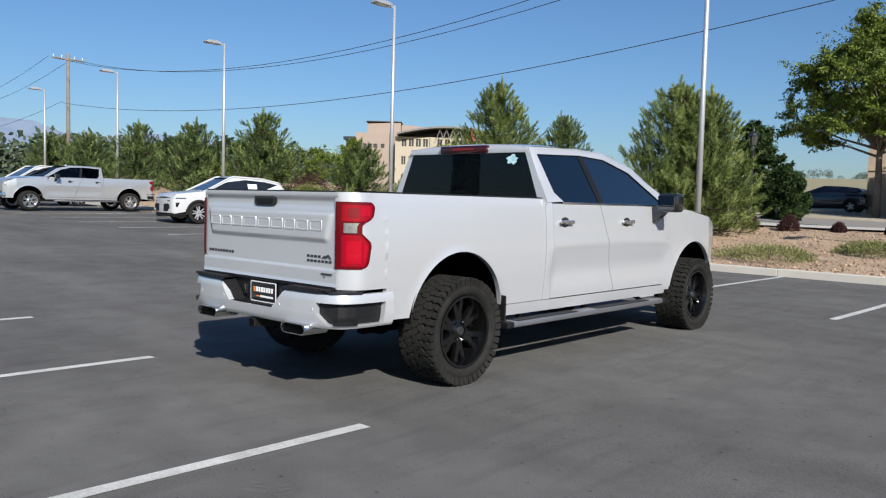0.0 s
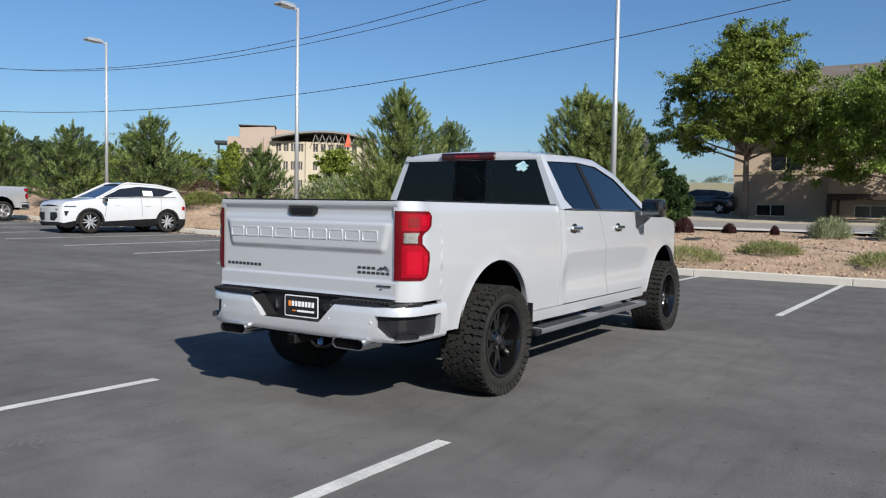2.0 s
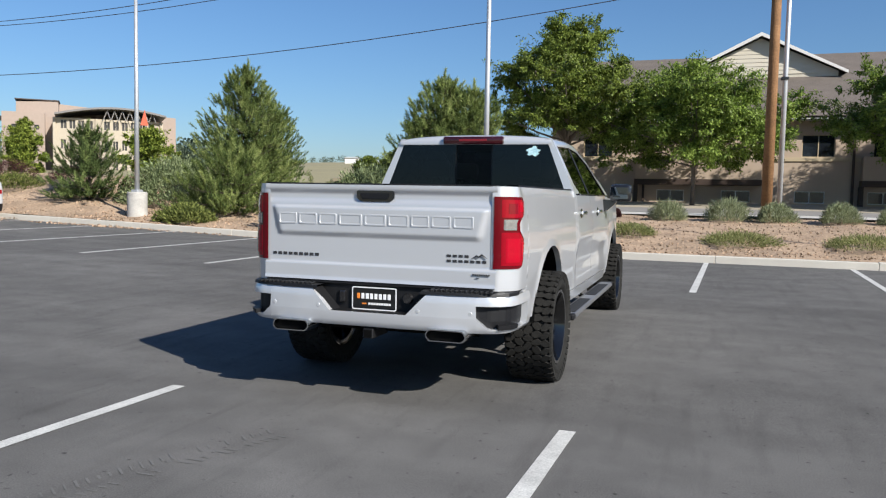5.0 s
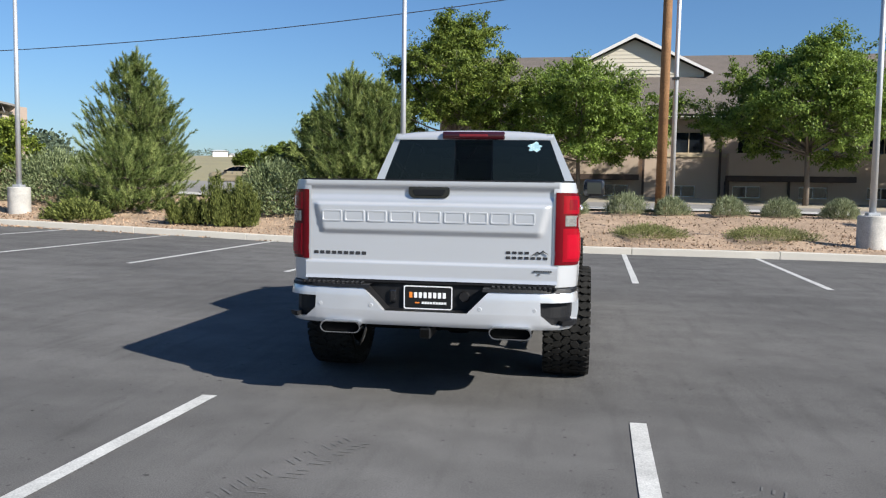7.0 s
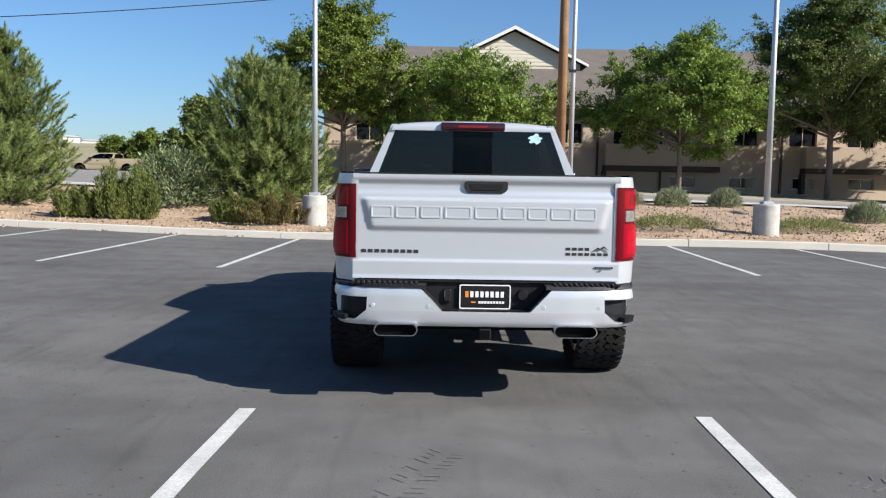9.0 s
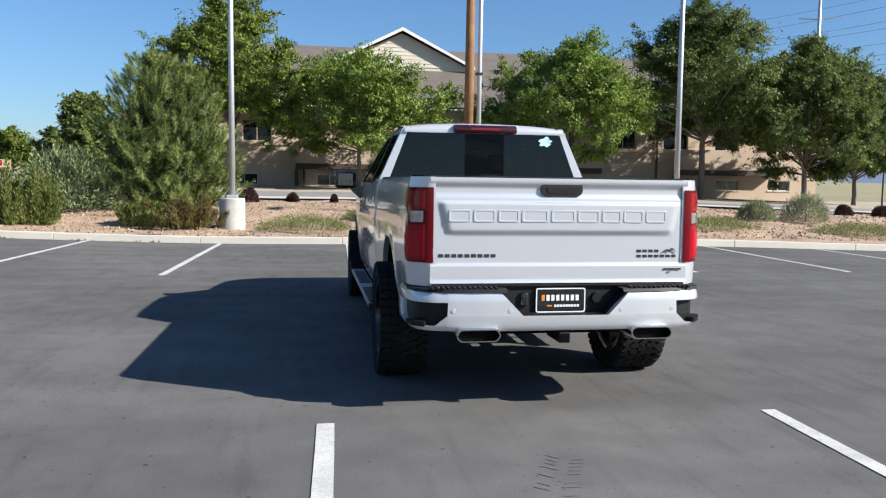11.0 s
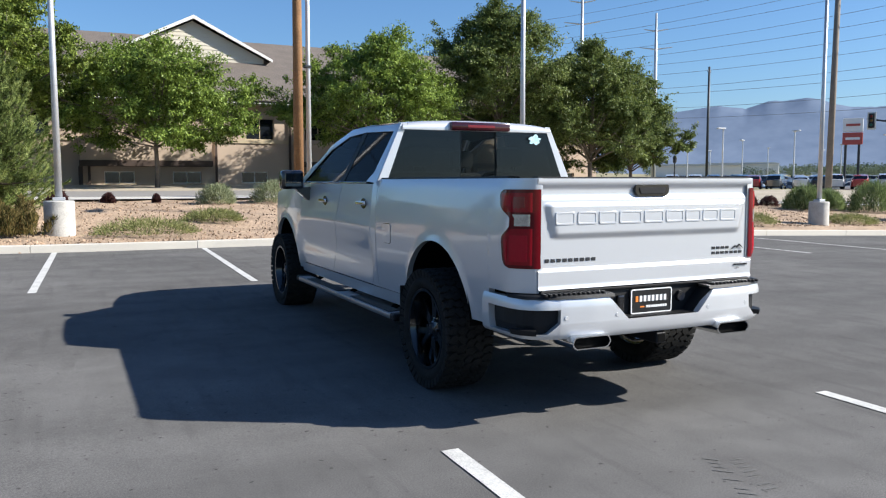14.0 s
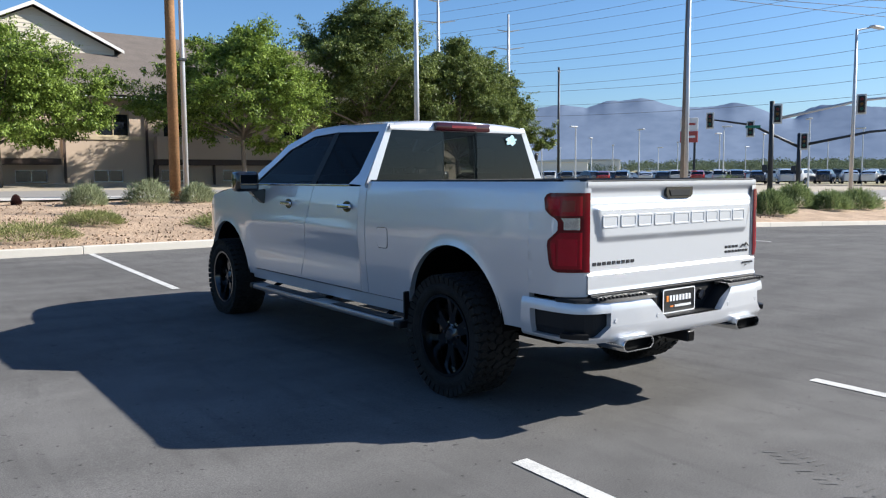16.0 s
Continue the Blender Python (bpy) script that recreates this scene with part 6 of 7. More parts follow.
for x in (35.7, 37.7):
    o = thing("lantern_post", "black slim lantern post near the crossing", "street lamp", pose(x, 42.0, 0.35))
    part("post", tube([(0, 0, -0.1), (0, 0, 2.4)], [0.06, 0.045], 10), dark_steel, o)
    part("cap", lathe([(0.0, 2.35), (0.12, 2.38), (0.16, 2.75), (0.08, 2.9), (0.0, 2.95)], 10), dark_steel, o)

# far lamp posts over the dealer's yard
far_post = thing("yard_lamp", "thin grey lamp post over a far car yard", "lamp post", pose(90, 62, -0.4), "yard lamps")
part("shaft", tube([(0, 0, 0), (0, 0, 7.5)], [0.10, 0.07], 8), galvanised, far_post)
part("lamp_head", box((-0.9, -0.18, 7.4), (0.25, 0.18, 7.55), 0.04), galvanised, far_post)
for k, (az, d) in enumerate(((45.6, 92), (46.7, 120), (48.2, 150), (50.0, 100), (51.3, 165), (52.6, 140), (55.6, 98), (57.0, 170), (58.1, 118), (60.9, 88), (62.0, 150), (64.0, 110), (66.0, 130), (43.2, 110), (44.5, 160))):
    copy_thing(far_post, pose(-4 + d * math.sin(radians(az)), -3 + d * math.cos(radians(az)), -0.4, 0, 0, 25 * k))

# ---- buildings ----
tan_render = material("tan_render", (0.44, 0.345, 0.262), 0.9, var=0.10, scale=0.5, fine=60, bump=0.3)
cream_render = material("cream_render", (0.473, 0.387, 0.258), 0.9, var=0.08, scale=0.5, fine=60, bump=0.2)
brown_trim = material("brown_trim", (0.055, 0.035, 0.026), 0.7, var=0.2, fine=40)
shingle = material("roof_shingle", (0.129, 0.107, 0.090), 0.9, var=0.25, scale=1.2, fine=18, bump=0.6)
gable_siding = material("gable_siding", (0.56, 0.51, 0.41), 0.8, var=0.06, scale=0.8, fine=50, bump=0.15)
white_trim = plain("white_trim", (0.68, 0.66, 0.62), 0.6)
window_dark = plain("window_dark", (0.012, 0.015, 0.02), 0.12, coat=0.25)
office_beige = material("office_beige", (0.327, 0.258, 0.211), 0.9, var=0.07, scale=0.1, fine=2.0)
office_pale = material("office_pale", (0.413, 0.357, 0.275), 0.9, var=0.07, scale=0.1, fine=2.0)


def wall_with_openings(name, x0, x1, z0, z1, y, depth, holes, mat, parent):
    """A wall facing -y with real openings (x0, x1, z0, z1) cut through it."""
    xs = sorted({x0, x1} | {v for h in holes for v in h[:2]})
    zs = sorted({z0, z1} | {v for h in holes for v in h[2:]})
    bm = bmesh.new()
    for a, b in zip(xs, xs[1:]):
        run = None
        for c, d in zip(zs, zs[1:]):
            mx, mz = (a + b) / 2, (c + d) / 2
            solid = not any(h[0] < mx < h[1] and h[2] < mz < h[3] for h in holes)
            if solid:
                add_box(bm, (a, y, c), (b, y + depth, d))
    bmesh.ops.remove_doubles(bm, verts=bm.verts, dist=1e-4)
    return part(name, bm, mat, parent)


def window_in(parent, x0, x1, z0, z1, y, panes=2, frame_mat=None, inset=0.12, sill=True):
    w = new("window")
    w.parent = parent
    fm = frame_mat or brown_trim
    bm = bmesh.new()
    t_ = 0.05
    add_box(bm, (x0, y + inset, z0), (x1, y + inset + 0.06, z0 + t_))
    add_box(bm, (x0, y + inset, z1 - t_), (x1, y + inset + 0.06, z1))
    for k in range(panes + 1):
        x = x0 + (x1 - x0 - t_) * k / panes
        add_box(bm, (x, y + inset + 0.002, z0 + t_), (x + t_, y + inset + 0.058, z1 - t_))
    part("frame", bm, fm, w)
    for k in range(panes):
        a, b = x0 + (x1 - x0) * k / panes + 0.03, x0 + (x1 - x0) * (k + 1) / panes - 0.03
        part("pane", box((a, y + inset + 0.03, z0 + 0.03), (b, y + inset + 0.04, z1 - 0.03)), window_dark, w)
    if sill:
        part("sill", box((x0 - 0.08, y - 0.05, z0 - 0.09), (x1 + 0.08, y + 0.1, z0), 0.01), cream_render, w)


def tan_building():
    z0 = 0.6
    b = thing("tan_building", "tan rendered building with brown shingle roof", "building", pose(0.05, 2.6, -0.07) @ Matrix.Diagonal((1.05, 1, 1.05, 1)))
    holes, upper = [], []
    xs = [-6.3, -1.12, 2.6, 6.6, 10.4, 14.2, 18.0, 21.8, 25.6, 29.4]
    for x in xs:
        holes.append((x, x + 1.62, 1.30, 2.0))
    ups = [-5.6, 6.9, 10.6, 14.3, 18.0, 21.7, 25.4]
    for x in ups:
        upper.append((x, x + 1.75, 3.95, 5.25))
    wall_with_openings("wall", -7.6, 33.0, z0, 6.2, 45.0, 0.35, holes + upper, tan_render, b)
    for h in holes:
        window_in(b, *h, 45.0, 2, white_trim)
    for h in upper:
        window_in(b, *h, 45.0, 2, cream_render)
    part("side_wall", box((-7.6, 45.352, z0), (-7.25, 66, 6.2)), tan_render, b)
    part("side_wall", box((32.65, 45.352, z0), (33.0, 66, 6.2)), tan_render, b)
    part("back_wall", box((-7.24, 65.6, z0), (32.64, 66, 6.2)), tan_render, b)
    # projecting upper bays on dark brackets
    for x in (-2.35, 10.0, 22.5):
        bay = part("bay", box((x, 44.25, 2.62), (x + 7.1, 44.997, 3.95), 0.01), tan_render, b)
        part("bay_underside", box((x - 0.05, 44.2, 2.28), (x + 7.15, 44.996, 2.615), 0.01), brown_trim, bay)
        part("bay_post", box((x - 0.1, 44.5, 1.0), (x + 0.12, 44.99, 2.275)), brown_trim, bay)
    part("wall_band", box((-7.63, 44.93, 3.72), (32.95, 44.998, 3.94)), cream_render, b)
    for x in (-1.9, 5.1, 9.6, 13.6, 21.2):
        part("downspout", box((x - 0.07, 44.86, 1.0), (x + 0.07, 44.92, 6.1)), brown_trim, b)
    part("eave", box((-8.2, 44.1, 6.05), (33.6, 45.5, 6.25), 0.02), white_trim, b)
    roof = raw("roof", [(-8.2, 44.1, 6.26), (33.6, 44.1, 6.26), (33.6, 55.5, 11.5), (-8.2, 55.5, 11.5), (-8.2, 66.9, 6.26), (33.6, 66.9, 6.26), (-8.2, 44.1, 6.12), (33.6, 44.1, 6.12), (33.6, 66.9, 6.12), (-8.2, 66.9, 6.12)],
               [(0, 1, 2, 3), (3, 2, 5, 4), (0, 6, 7, 1), (4, 5, 8, 9), (6, 9, 8, 7)], shingle, b)
    for x in (-7.6, 32.9):
        raw("gable_end", [(x, 45, 6.2), (x, 66, 6.2), (x, 55.5, 11.3)], [(0, 1, 2)], cream_render, b)
    # cross gable in the roof
    gx, gy, apex, low, half_w = 4.75, 50.5, 12.1, 9.55, 5.1
    gable = part("gable_wall", prism([(gx - half_w + 0.5, low - 0.8), (gx + half_w - 0.5, low - 0.8), (gx + half_w - 0.5, low + 0.1), (gx, apex - 0.25), (gx - half_w + 0.5, low + 0.1)], (gy + 0.3, gy + 0.6)), gable_siding, b)
    raw("gable_roof", [(gx - half_w, gy - 0.2, low), (gx, gy - 0.2, apex), (gx + half_w, gy - 0.2, low), (gx - half_w, 57.0, low), (gx, 57.0, apex), (gx + half_w, 57.0, low)], [(0, 1, 4, 3), (1, 2, 5, 4)], shingle, gable)
    for s in (-1, 1):
        part("barge_board", prism([(gx + s * half_w, low - 0.12), (gx + s * half_w, low + 0.06), (gx, apex + 0.06), (gx, apex - 0.17)], (gy - 0.26, gy - 0.14)), white_trim, gable)
    # lapped boards up to the apex, each tilted out over the one below
    slope = (apex - 0.35 - low) / (half_w - 0.6)
    for k in range(9):
        za, zb = low + 0.26 * k, low + 0.26 * k + 0.27
        wa, wb = half_w - 0.6 - (za - low) / slope, half_w - 0.6 - (zb - low) / slope
        if wb < 0.1:
            break
        raw("siding_board", [(gx - wa, gy + 0.255, za), (gx + wa, gy + 0.255, za), (gx + wb, gy + 0.285, zb), (gx - wb, gy + 0.285, zb), (gx - wa, gy + 0.299, za), (gx + wa, gy + 0.299, za), (gx + wb, gy + 0.299, zb), (gx - wb, gy + 0.299, zb)],
            [(0, 1, 2, 3), (5, 4, 7, 6), (4, 5, 1, 0), (3, 2, 6, 7), (1, 5, 6, 2), (4, 0, 3, 7)], gable_siding, gable)
    return b


tan_building()


def office():
    """A pale three-storey office far across the street, turned to the car park."""
    az, d = -43.0, 168.0
    b = thing("office_building", "beige three-storey office with an arched dark roof", "building", pose(d * math.sin(radians(az)), d * math.cos(radians(az)), 1.2, 0, 0, -az))
    part("main_block", prism([(-13.4, 0), (-6.1, 0), (-6.1, 17.1), (-13.4, 16.7)], (-1, 12), 0.05), office_beige, b)
    part("long_wall", prism([(-6.08, 0), (16.0, 0), (16.0, 15.4), (-6.08, 17.0)], (3.0, 14), 0.05), office_beige, b)
    part("parapet", box((-13.6, -1.2, 17.11), (-5.9, 12.2, 17.3)), brown_trim, b)
    holes = [(x, x + 0.8, 11.3, 12.2) for x in (-14.0, -12.9, -11.8, -10.2)] + [(-13.0, -11.7, 7.2, 8.8)]
    low = wall_with_openings("low_block", -15.6, -8.4, 0, 14.5, -4.0, 0.4, holes, office_beige, b)
    part("low_block_side", box((-8.8, -3.55, 0), (-8.41, 2.9, 14.5)), office_beige, b)
    part("low_block_core", box((-15.55, -3.5, 0), (-8.85, -1.05, 14.45)), office_beige, b)
    for h in holes:
        part("pane", box((h[0], -3.75, h[2]), (h[1], -3.70, h[3])), office_glass, low)
    canopy = part("canopy", box((-18.2, -4.0, 13.0), (-15.65, 1.0, 13.6)), dark_steel, b)
    part("canopy_post", box((-17.6, -3.6, 11.0), (-17.2, -3.2, 12.99)), dark_steel, canopy)
    holes = []
    for x in (-5.6, -4.1, -2.6, -1.1, 1.9, 3.5, 5.1, 6.7, 8.3, 9.9):
        holes += [(x, x + 0.85, 3.9, 5.7), (x, x + 0.85, 7.8, 9.5), (x, x + 1.0, 11.6, 13.2)]
    wing = wall_with_openings("wing_wall", -6.8, 12.6, 0, 13.6, -7.0, 0.5, holes, office_pale, b)
    for h in holes:
        part("pane", box((h[0], -6.7, h[2]), (h[1], -6.65, h[3])), office_glass, wing)
        part("mullion", box(((h[0] + h[1]) / 2 - 0.05, -6.78, h[2]), ((h[0] + h[1]) / 2 + 0.05, -6.71, h[3])), office_pale, wing)
    part("wing_core", box((-6.75, -6.45, 0), (12.55, 2.9, 13.4)), office_pale, b)
    for x in (0.6, -6.7, 12.3):
        part("pier", box((x - 0.25, -7.4, 0), (x + 0.25, -7.003, 13.6), 0.02), office_pale, b)
    n = 18
    pts = [(-6.6 + 19.6 * k / n, 13.9 + 1.9 * math.sin(math.pi * (0.06 + 0.80 * k / n))) for k in range(n + 1)]
    roof = part("arched_roof", prism([(x, z) for x, z in pts] + [(x, z - 0.35) for x, z in pts[::-1]], (-9.5, 3)), roof_metal, b)
    for k in range(7):
        x = 2.4 + 1.35 * k
        for dx in (-0.62, 0.62):
            part("truss_bar", tube([(x + dx, -8.6, 13.4), (x, -8.6, 15.2)], 0.08, 5), truss_grey, roof)
    part("red_feature", prism([(8.2, 12.6), (9.6, 12.6), (9.0, 15.6)], (-10.6, -10.0)), plain("red_feature", (0.5, 0.08, 0.03), 0.5), b)
    return b


truss_grey = plain("truss_grey", (0.24, 0.23, 0.22), 0.6)
roof_metal = material("roof_metal", (0.17, 0.16, 0.155), 0.6, 0.2, var=0.12, scale=0.3, fine=3.0)
office_glass = plain("office_glass", (0.07, 0.065, 0.06), 0.25)
office()
for k, (az, d, w, h) in enumerate(((-25.2, 330, 6, 1.9), (-23.6, 345, 12, 1.3), (-20.6, 340, 9, 1.6), (46.2, 260, 22, 5.0), (43.4, 235, 24, 4.2))):
    s = thing("far_shed", "small pale shed far off in the fields", "building", pose(d * math.sin(radians(az)), d * math.cos(radians(az)), 14.6 if az < 0 else 1.5, 0, 0, -az), "far sheds")
    part("wall", box((-w / 2, 0, -4), (w / 2, 12, h), 0.1), white_trim, s)
    part("roof", prism([(-w / 2 - 0.5, h + 0.01), (w / 2 + 0.5, h + 0.01), (w / 2 - 1, h + 0.5), (-w / 2 + 1, h + 0.5)], (-0.5, 12.5)), galvanised, s)

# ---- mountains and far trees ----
# the haze of distance is mixed into the mountains' base colour
haze_blue = material("hazed_mountain", (0.165, 0.215, 0.300), 1.0, var=0.10, scale=0.004, fine=0.02, other=(0.195, 0.240, 0.315), spec=0.0)


def range_of_hills(name, keys, r, label):
    azs = np.linspace(keys[0][0], keys[-1][0], 260)
    els = np.interp(azs, [k[0] for k in keys], [k[1] for k in keys])
    soft = np.array([np.mean(els[max(0, i - 14):i + 15]) for i in range(len(els))])
    verts, rows = [], 20
    for j in range(rows):
        u = j / (rows - 1)
        for a, e, e_low in zip(azs, els, soft):
            rr = r * (0.80 + 0.20 * u)
            top = math.tan(radians(e)) * r + 1.4 + r * 0.0007 * noise.noise((a * 3.1, 0, 1))
            low = math.tan(radians(e_low)) * r + 1.4
            z = -20 + (low + 20) * (u ** 1.2) + (top - low) * u ** 9 + (1 - abs(2 * u - 1)) * r * 0.0010 * noise.noise((a * 0.5, u * 1.5, 2))
            verts.append((rr * math.sin(radians(a)), rr * math.cos(radians(a)), z))
    w = len(azs)
    faces = [(j * w + i, j * w + i + 1, (j + 1) * w + i + 1, (j + 1) * w + i) for j in range(rows - 1) for i in range(w - 1)]
    return tagged(raw(name, verts, faces, haze_blue, angle=60), label, "mountain", kind="structure")


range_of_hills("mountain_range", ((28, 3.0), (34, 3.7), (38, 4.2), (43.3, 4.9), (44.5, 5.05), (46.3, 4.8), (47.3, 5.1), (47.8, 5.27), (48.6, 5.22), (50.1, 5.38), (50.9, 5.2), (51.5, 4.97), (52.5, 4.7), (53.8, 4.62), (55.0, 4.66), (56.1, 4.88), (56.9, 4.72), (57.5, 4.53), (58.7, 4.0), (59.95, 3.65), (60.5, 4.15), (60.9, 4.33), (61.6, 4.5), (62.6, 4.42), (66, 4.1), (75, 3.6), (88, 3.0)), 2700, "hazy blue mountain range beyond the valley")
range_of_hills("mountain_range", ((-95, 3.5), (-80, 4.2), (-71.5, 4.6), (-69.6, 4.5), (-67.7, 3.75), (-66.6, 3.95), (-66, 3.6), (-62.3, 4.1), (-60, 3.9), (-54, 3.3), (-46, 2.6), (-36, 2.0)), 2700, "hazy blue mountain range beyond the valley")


# greyed, lighter green: air haze over the far belts is painted into it
haze_leaf = leaf_material("hazed_leaves", (0.062, 0.088, 0.058), (0.125, 0.155, 0.100), 0.7)


def far_woods():
    """Distant tree belts, as one mesh of leaf clumps."""
    r_ = np.random.default_rng(12)
    v, f, count = [], [], 0
    for az0, az1, d, h, n in ((40, 70, 330, 4.6, 300), (40, 72, 270, 3.2, 200), (-90, -52, 150, 9.0, 260), (-60, -36, 220, 9.5, 150), (-36, 0, 420, 4.0, 160)):
        for k in range(n):
            a = radians(r_.uniform(az0, az1))
            dd = d * r_.uniform(0.92, 1.08)
            hh = h * r_.uniform(0.45, 1.05)
            s = float(np.interp(math.degrees(a), [-110, -80, -47, -25, 0, 40, 90], [0, 0.022, 0.03, 0.048, 0.04, 0.013, 0.01]))
            c = np.array([dd * math.sin(a), dd * math.cos(a), s * (min(dd, 400) - 60) + (0.2 if az0 > 0 else 2.0 if az0 == -36 else 0.6)])
            m = 135
            off = r_.normal(0, 1, (m, 3))
            off *= (r_.uniform(0.2, 1, (m, 1)) ** 0.5) / np.linalg.norm(off, axis=1, keepdims=True)
            off = off * np.array([hh * 0.7, hh * 0.7, hh * 0.5]) + np.array([0, 0, hh * 0.5])
            b0, w0 = c + off, r_.normal(0, 1, (m, 3))
            vv, ff = blades(b0, w0, r_.uniform(0.8, 1.6, m) * hh * 0.12, hh * 0.10, 1.0, r_)
            v.append(vv)
            f.append(ff + count)
            count += len(vv)
    me = mesh_of("far_woods", np.concatenate(v).tolist(), np.concatenate(f).tolist(), haze_leaf)
    tagged(new("far_woods", me), "belt of distant green trees", "trees", kind="stuff")


far_woods()


# ---- parked cars ----
navy_paint = plain("navy_paint", (0.012, 0.018, 0.035), 0.25, 0.2, coat=1.0)
grey_paint = plain("grey_paint", (0.10, 0.105, 0.11), 0.25, 0.5, coat=1.0)
red_paint = plain("red_paint", (0.28, 0.015, 0.015), 0.25, 0.1, coat=1.0)
car_white = plain("car_white", (0.50, 0.505, 0.51), 0.25, coat=1.0)
paper = plain("paper", (0.75, 0.78, 0.74), 0.7)


def small_car(m, paint, label, length=4.3, width=1.78, height=1.60, group="", fine=True, nose=0.92):
    """A hatchback or estate facing +y, its middle at the origin."""
    t = thing("car", label, "car", m, group)
    hl, hw, R = length / 2, width / 2, 0.345
    axles = (-hl + 0.80, hl - 0.86)
    belt = lambda y: float(np.interp(y, [-hl, -hl + 0.25, 0, hl * 0.55, hl - 0.15, hl], [1.04, 1.17, 1.12, 1.06, 0.96, 0.82]))
    def sx(y, z):
        x = hw * float(np.interp(abs(y) / hl, [0, 0.6, 0.85, 0.96, 1.0], [1, 0.99, 0.95, 0.88, 0.74]))
        x += float(np.interp(z, [0.2, 0.35, 0.6, 0.9, 1.05], [-0.07, -0.02, 0.0, -0.012, -0.06]))
        return x
    step = 0.08 if fine else 0.25
    for sign in (1, -1):
        cols = []
        ys = set(np.round(np.arange(-hl, hl, step), 3)) | {round(hl, 3) - 0.001}
        for ya in axles:
            ys |= {round(ya - (R + 0.05) * math.cos(a), 3) for a in np.linspace(0, math.pi, 19 if fine else 9)}
        for y in sorted(v for v in ys if -hl <= v <= hl):
            b = 0.24 + 0.10 * max(0.0, (abs(y) - hl + 0.35) / 0.35)
            for ya in axles:
                if abs(y - ya) < R + 0.05:
                    b = max(b, R - 0.01 + math.sqrt((R + 0.05) ** 2 - (y - ya) ** 2))
            cols.append((y, b, max(b + 0.02, belt(y))))
        grid = [[(sx(y, b + (c - b) * v), y, b + (c - b) * v) for y, b, c in cols] for v in np.linspace(0, 1, 10 if fine else 5)]
        body = raw("body_side", *skin(grid, sign, 0.05), paint, t, angle=40)
        if fine:
            spans = ((-hl + 0.02, axles[0] - R - 0.05, 0.44, 0.44), (axles[0] + R + 0.05, axles[1] - R - 0.05, 0.46, 0.36), (axles[1] + R + 0.05, hl - 0.02, 0.40, 0.30))
            for y0, y1, ca, cb in spans:
                ys_ = np.linspace(y0, y1, 10)
                raw("sill_cladding", *skin([[(sx(y, 0.2 + v * (ca + (cb - ca) * (y - y0) / (y1 - y0) - 0.2)) + 0.008, y, 0.2 + v * (ca + (cb - ca) * (y - y0) / (y1 - y0) - 0.2)) for y in ys_] for v in np.linspace(0, 1, 4)], sign, 0.02), black_plastic, t, angle=40)
            for ya in axles:
                arcs = np.linspace(-0.12, math.pi + 0.12, 19)
                raw("arch_cladding", *skin([[(sx(ya - rr * math.cos(a), 0.6) + 0.010, ya - rr * math.cos(a), R - 0.01 + rr * math.sin(a)) for a in arcs] for rr in (R + 0.03, R + 0.065, R + 0.105)], sign, 0.03), black_plastic, t, angle=40)
            for y in (-1.12, -0.42, 0.78):
                zs = np.linspace(0.50, belt(y) - 0.03, 8)
                raw("door_gap", [(sign * (sx(y + 0.12 * (0.9 - z) * (y > 0), z) + 0.002), y + e + 0.12 * (0.9 - z) * (y > 0), z) for z in zs for e in (-0.006, 0.006)], [(2 * i, 2 * i + 1, 2 * i + 3, 2 * i + 2) for i in range(7)], grey_paint, t)
            for y in (-0.62, 0.38):
                part("door_handle", box((sign * (hw - 0.008) - 0.012, y - 0.09, 0.86), (sign * (hw - 0.008) + 0.012, y + 0.09, 0.89), 0.008), paint, t)
            part("door_mirror", box((sign * (hw + 0.09) - 0.10, 0.82, 0.98), (sign * (hw + 0.09) + 0.10, 0.92, 1.12), 0.03, seg=2), gloss_black, t)
        for ya in axles:
            verts = [(sign * x, ya - (R + 0.06) * math.cos(a), R - 0.01 + (R + 0.06) * math.sin(a)) for a in np.linspace(-0.3, math.pi + 0.3, 13) for x in (hw - 0.05, hw - 0.35)]
            raw("wheel_housing", verts, [(2 * k, 2 * k + 1, 2 * k + 3, 2 * k + 2) for k in range(12)], under_black, t)
            w = new("wheel")
            w.parent = t
            w.matrix_basis = pose(sign * (hw - 0.13), ya, R, 10, 0, 0 if sign > 0 else 180)
            part("tyre", lathe([(0.235, -0.10), (0.26, -0.115), (R - 0.02, -0.10), (R, -0.07), (R, 0.07), (R - 0.02, 0.10), (0.26, 0.115), (0.235, 0.10)], 32 if fine else 16, "x", True), rubber, w, angle=40)
            part("rim", lathe([(0.0, 0.05), (0.05, 0.055), (0.08, 0.0), (0.20, 0.0), (0.232, 0.095), (0.242, 0.10), (0.242, -0.1), (0.0, -0.1)], 24 if fine else 12, "x"), gloss_black if fine else bare_alloy, w, angle=40)
            if fine:
                for k in range(5):
                    part("spoke", prism([(-0.034, 0.02), (0.034, 0.02), (0.064, 0.220), (0.036, 0.232), (0.0, 0.075), (-0.036, 0.232), (-0.064, 0.220)], (0.06, 0.10), 0.006, "yz"), cut_alloy, w).matrix_basis = Matrix.Rotation(2 * math.pi * k / 5, 4, "X")
    # hood, tail and roof
    wtop = lambda y: sx(y, belt(y)) - 0.0
    fb, ft, rt, rb = hl * 0.50, hl * 0.06, -hl * 0.84, -hl + 0.10
    for nm, y0, y1 in (("hood", fb - 0.12, hl), ("tail", -hl, rb + 0.12)):
        ys = np.linspace(y0, y1, 10)
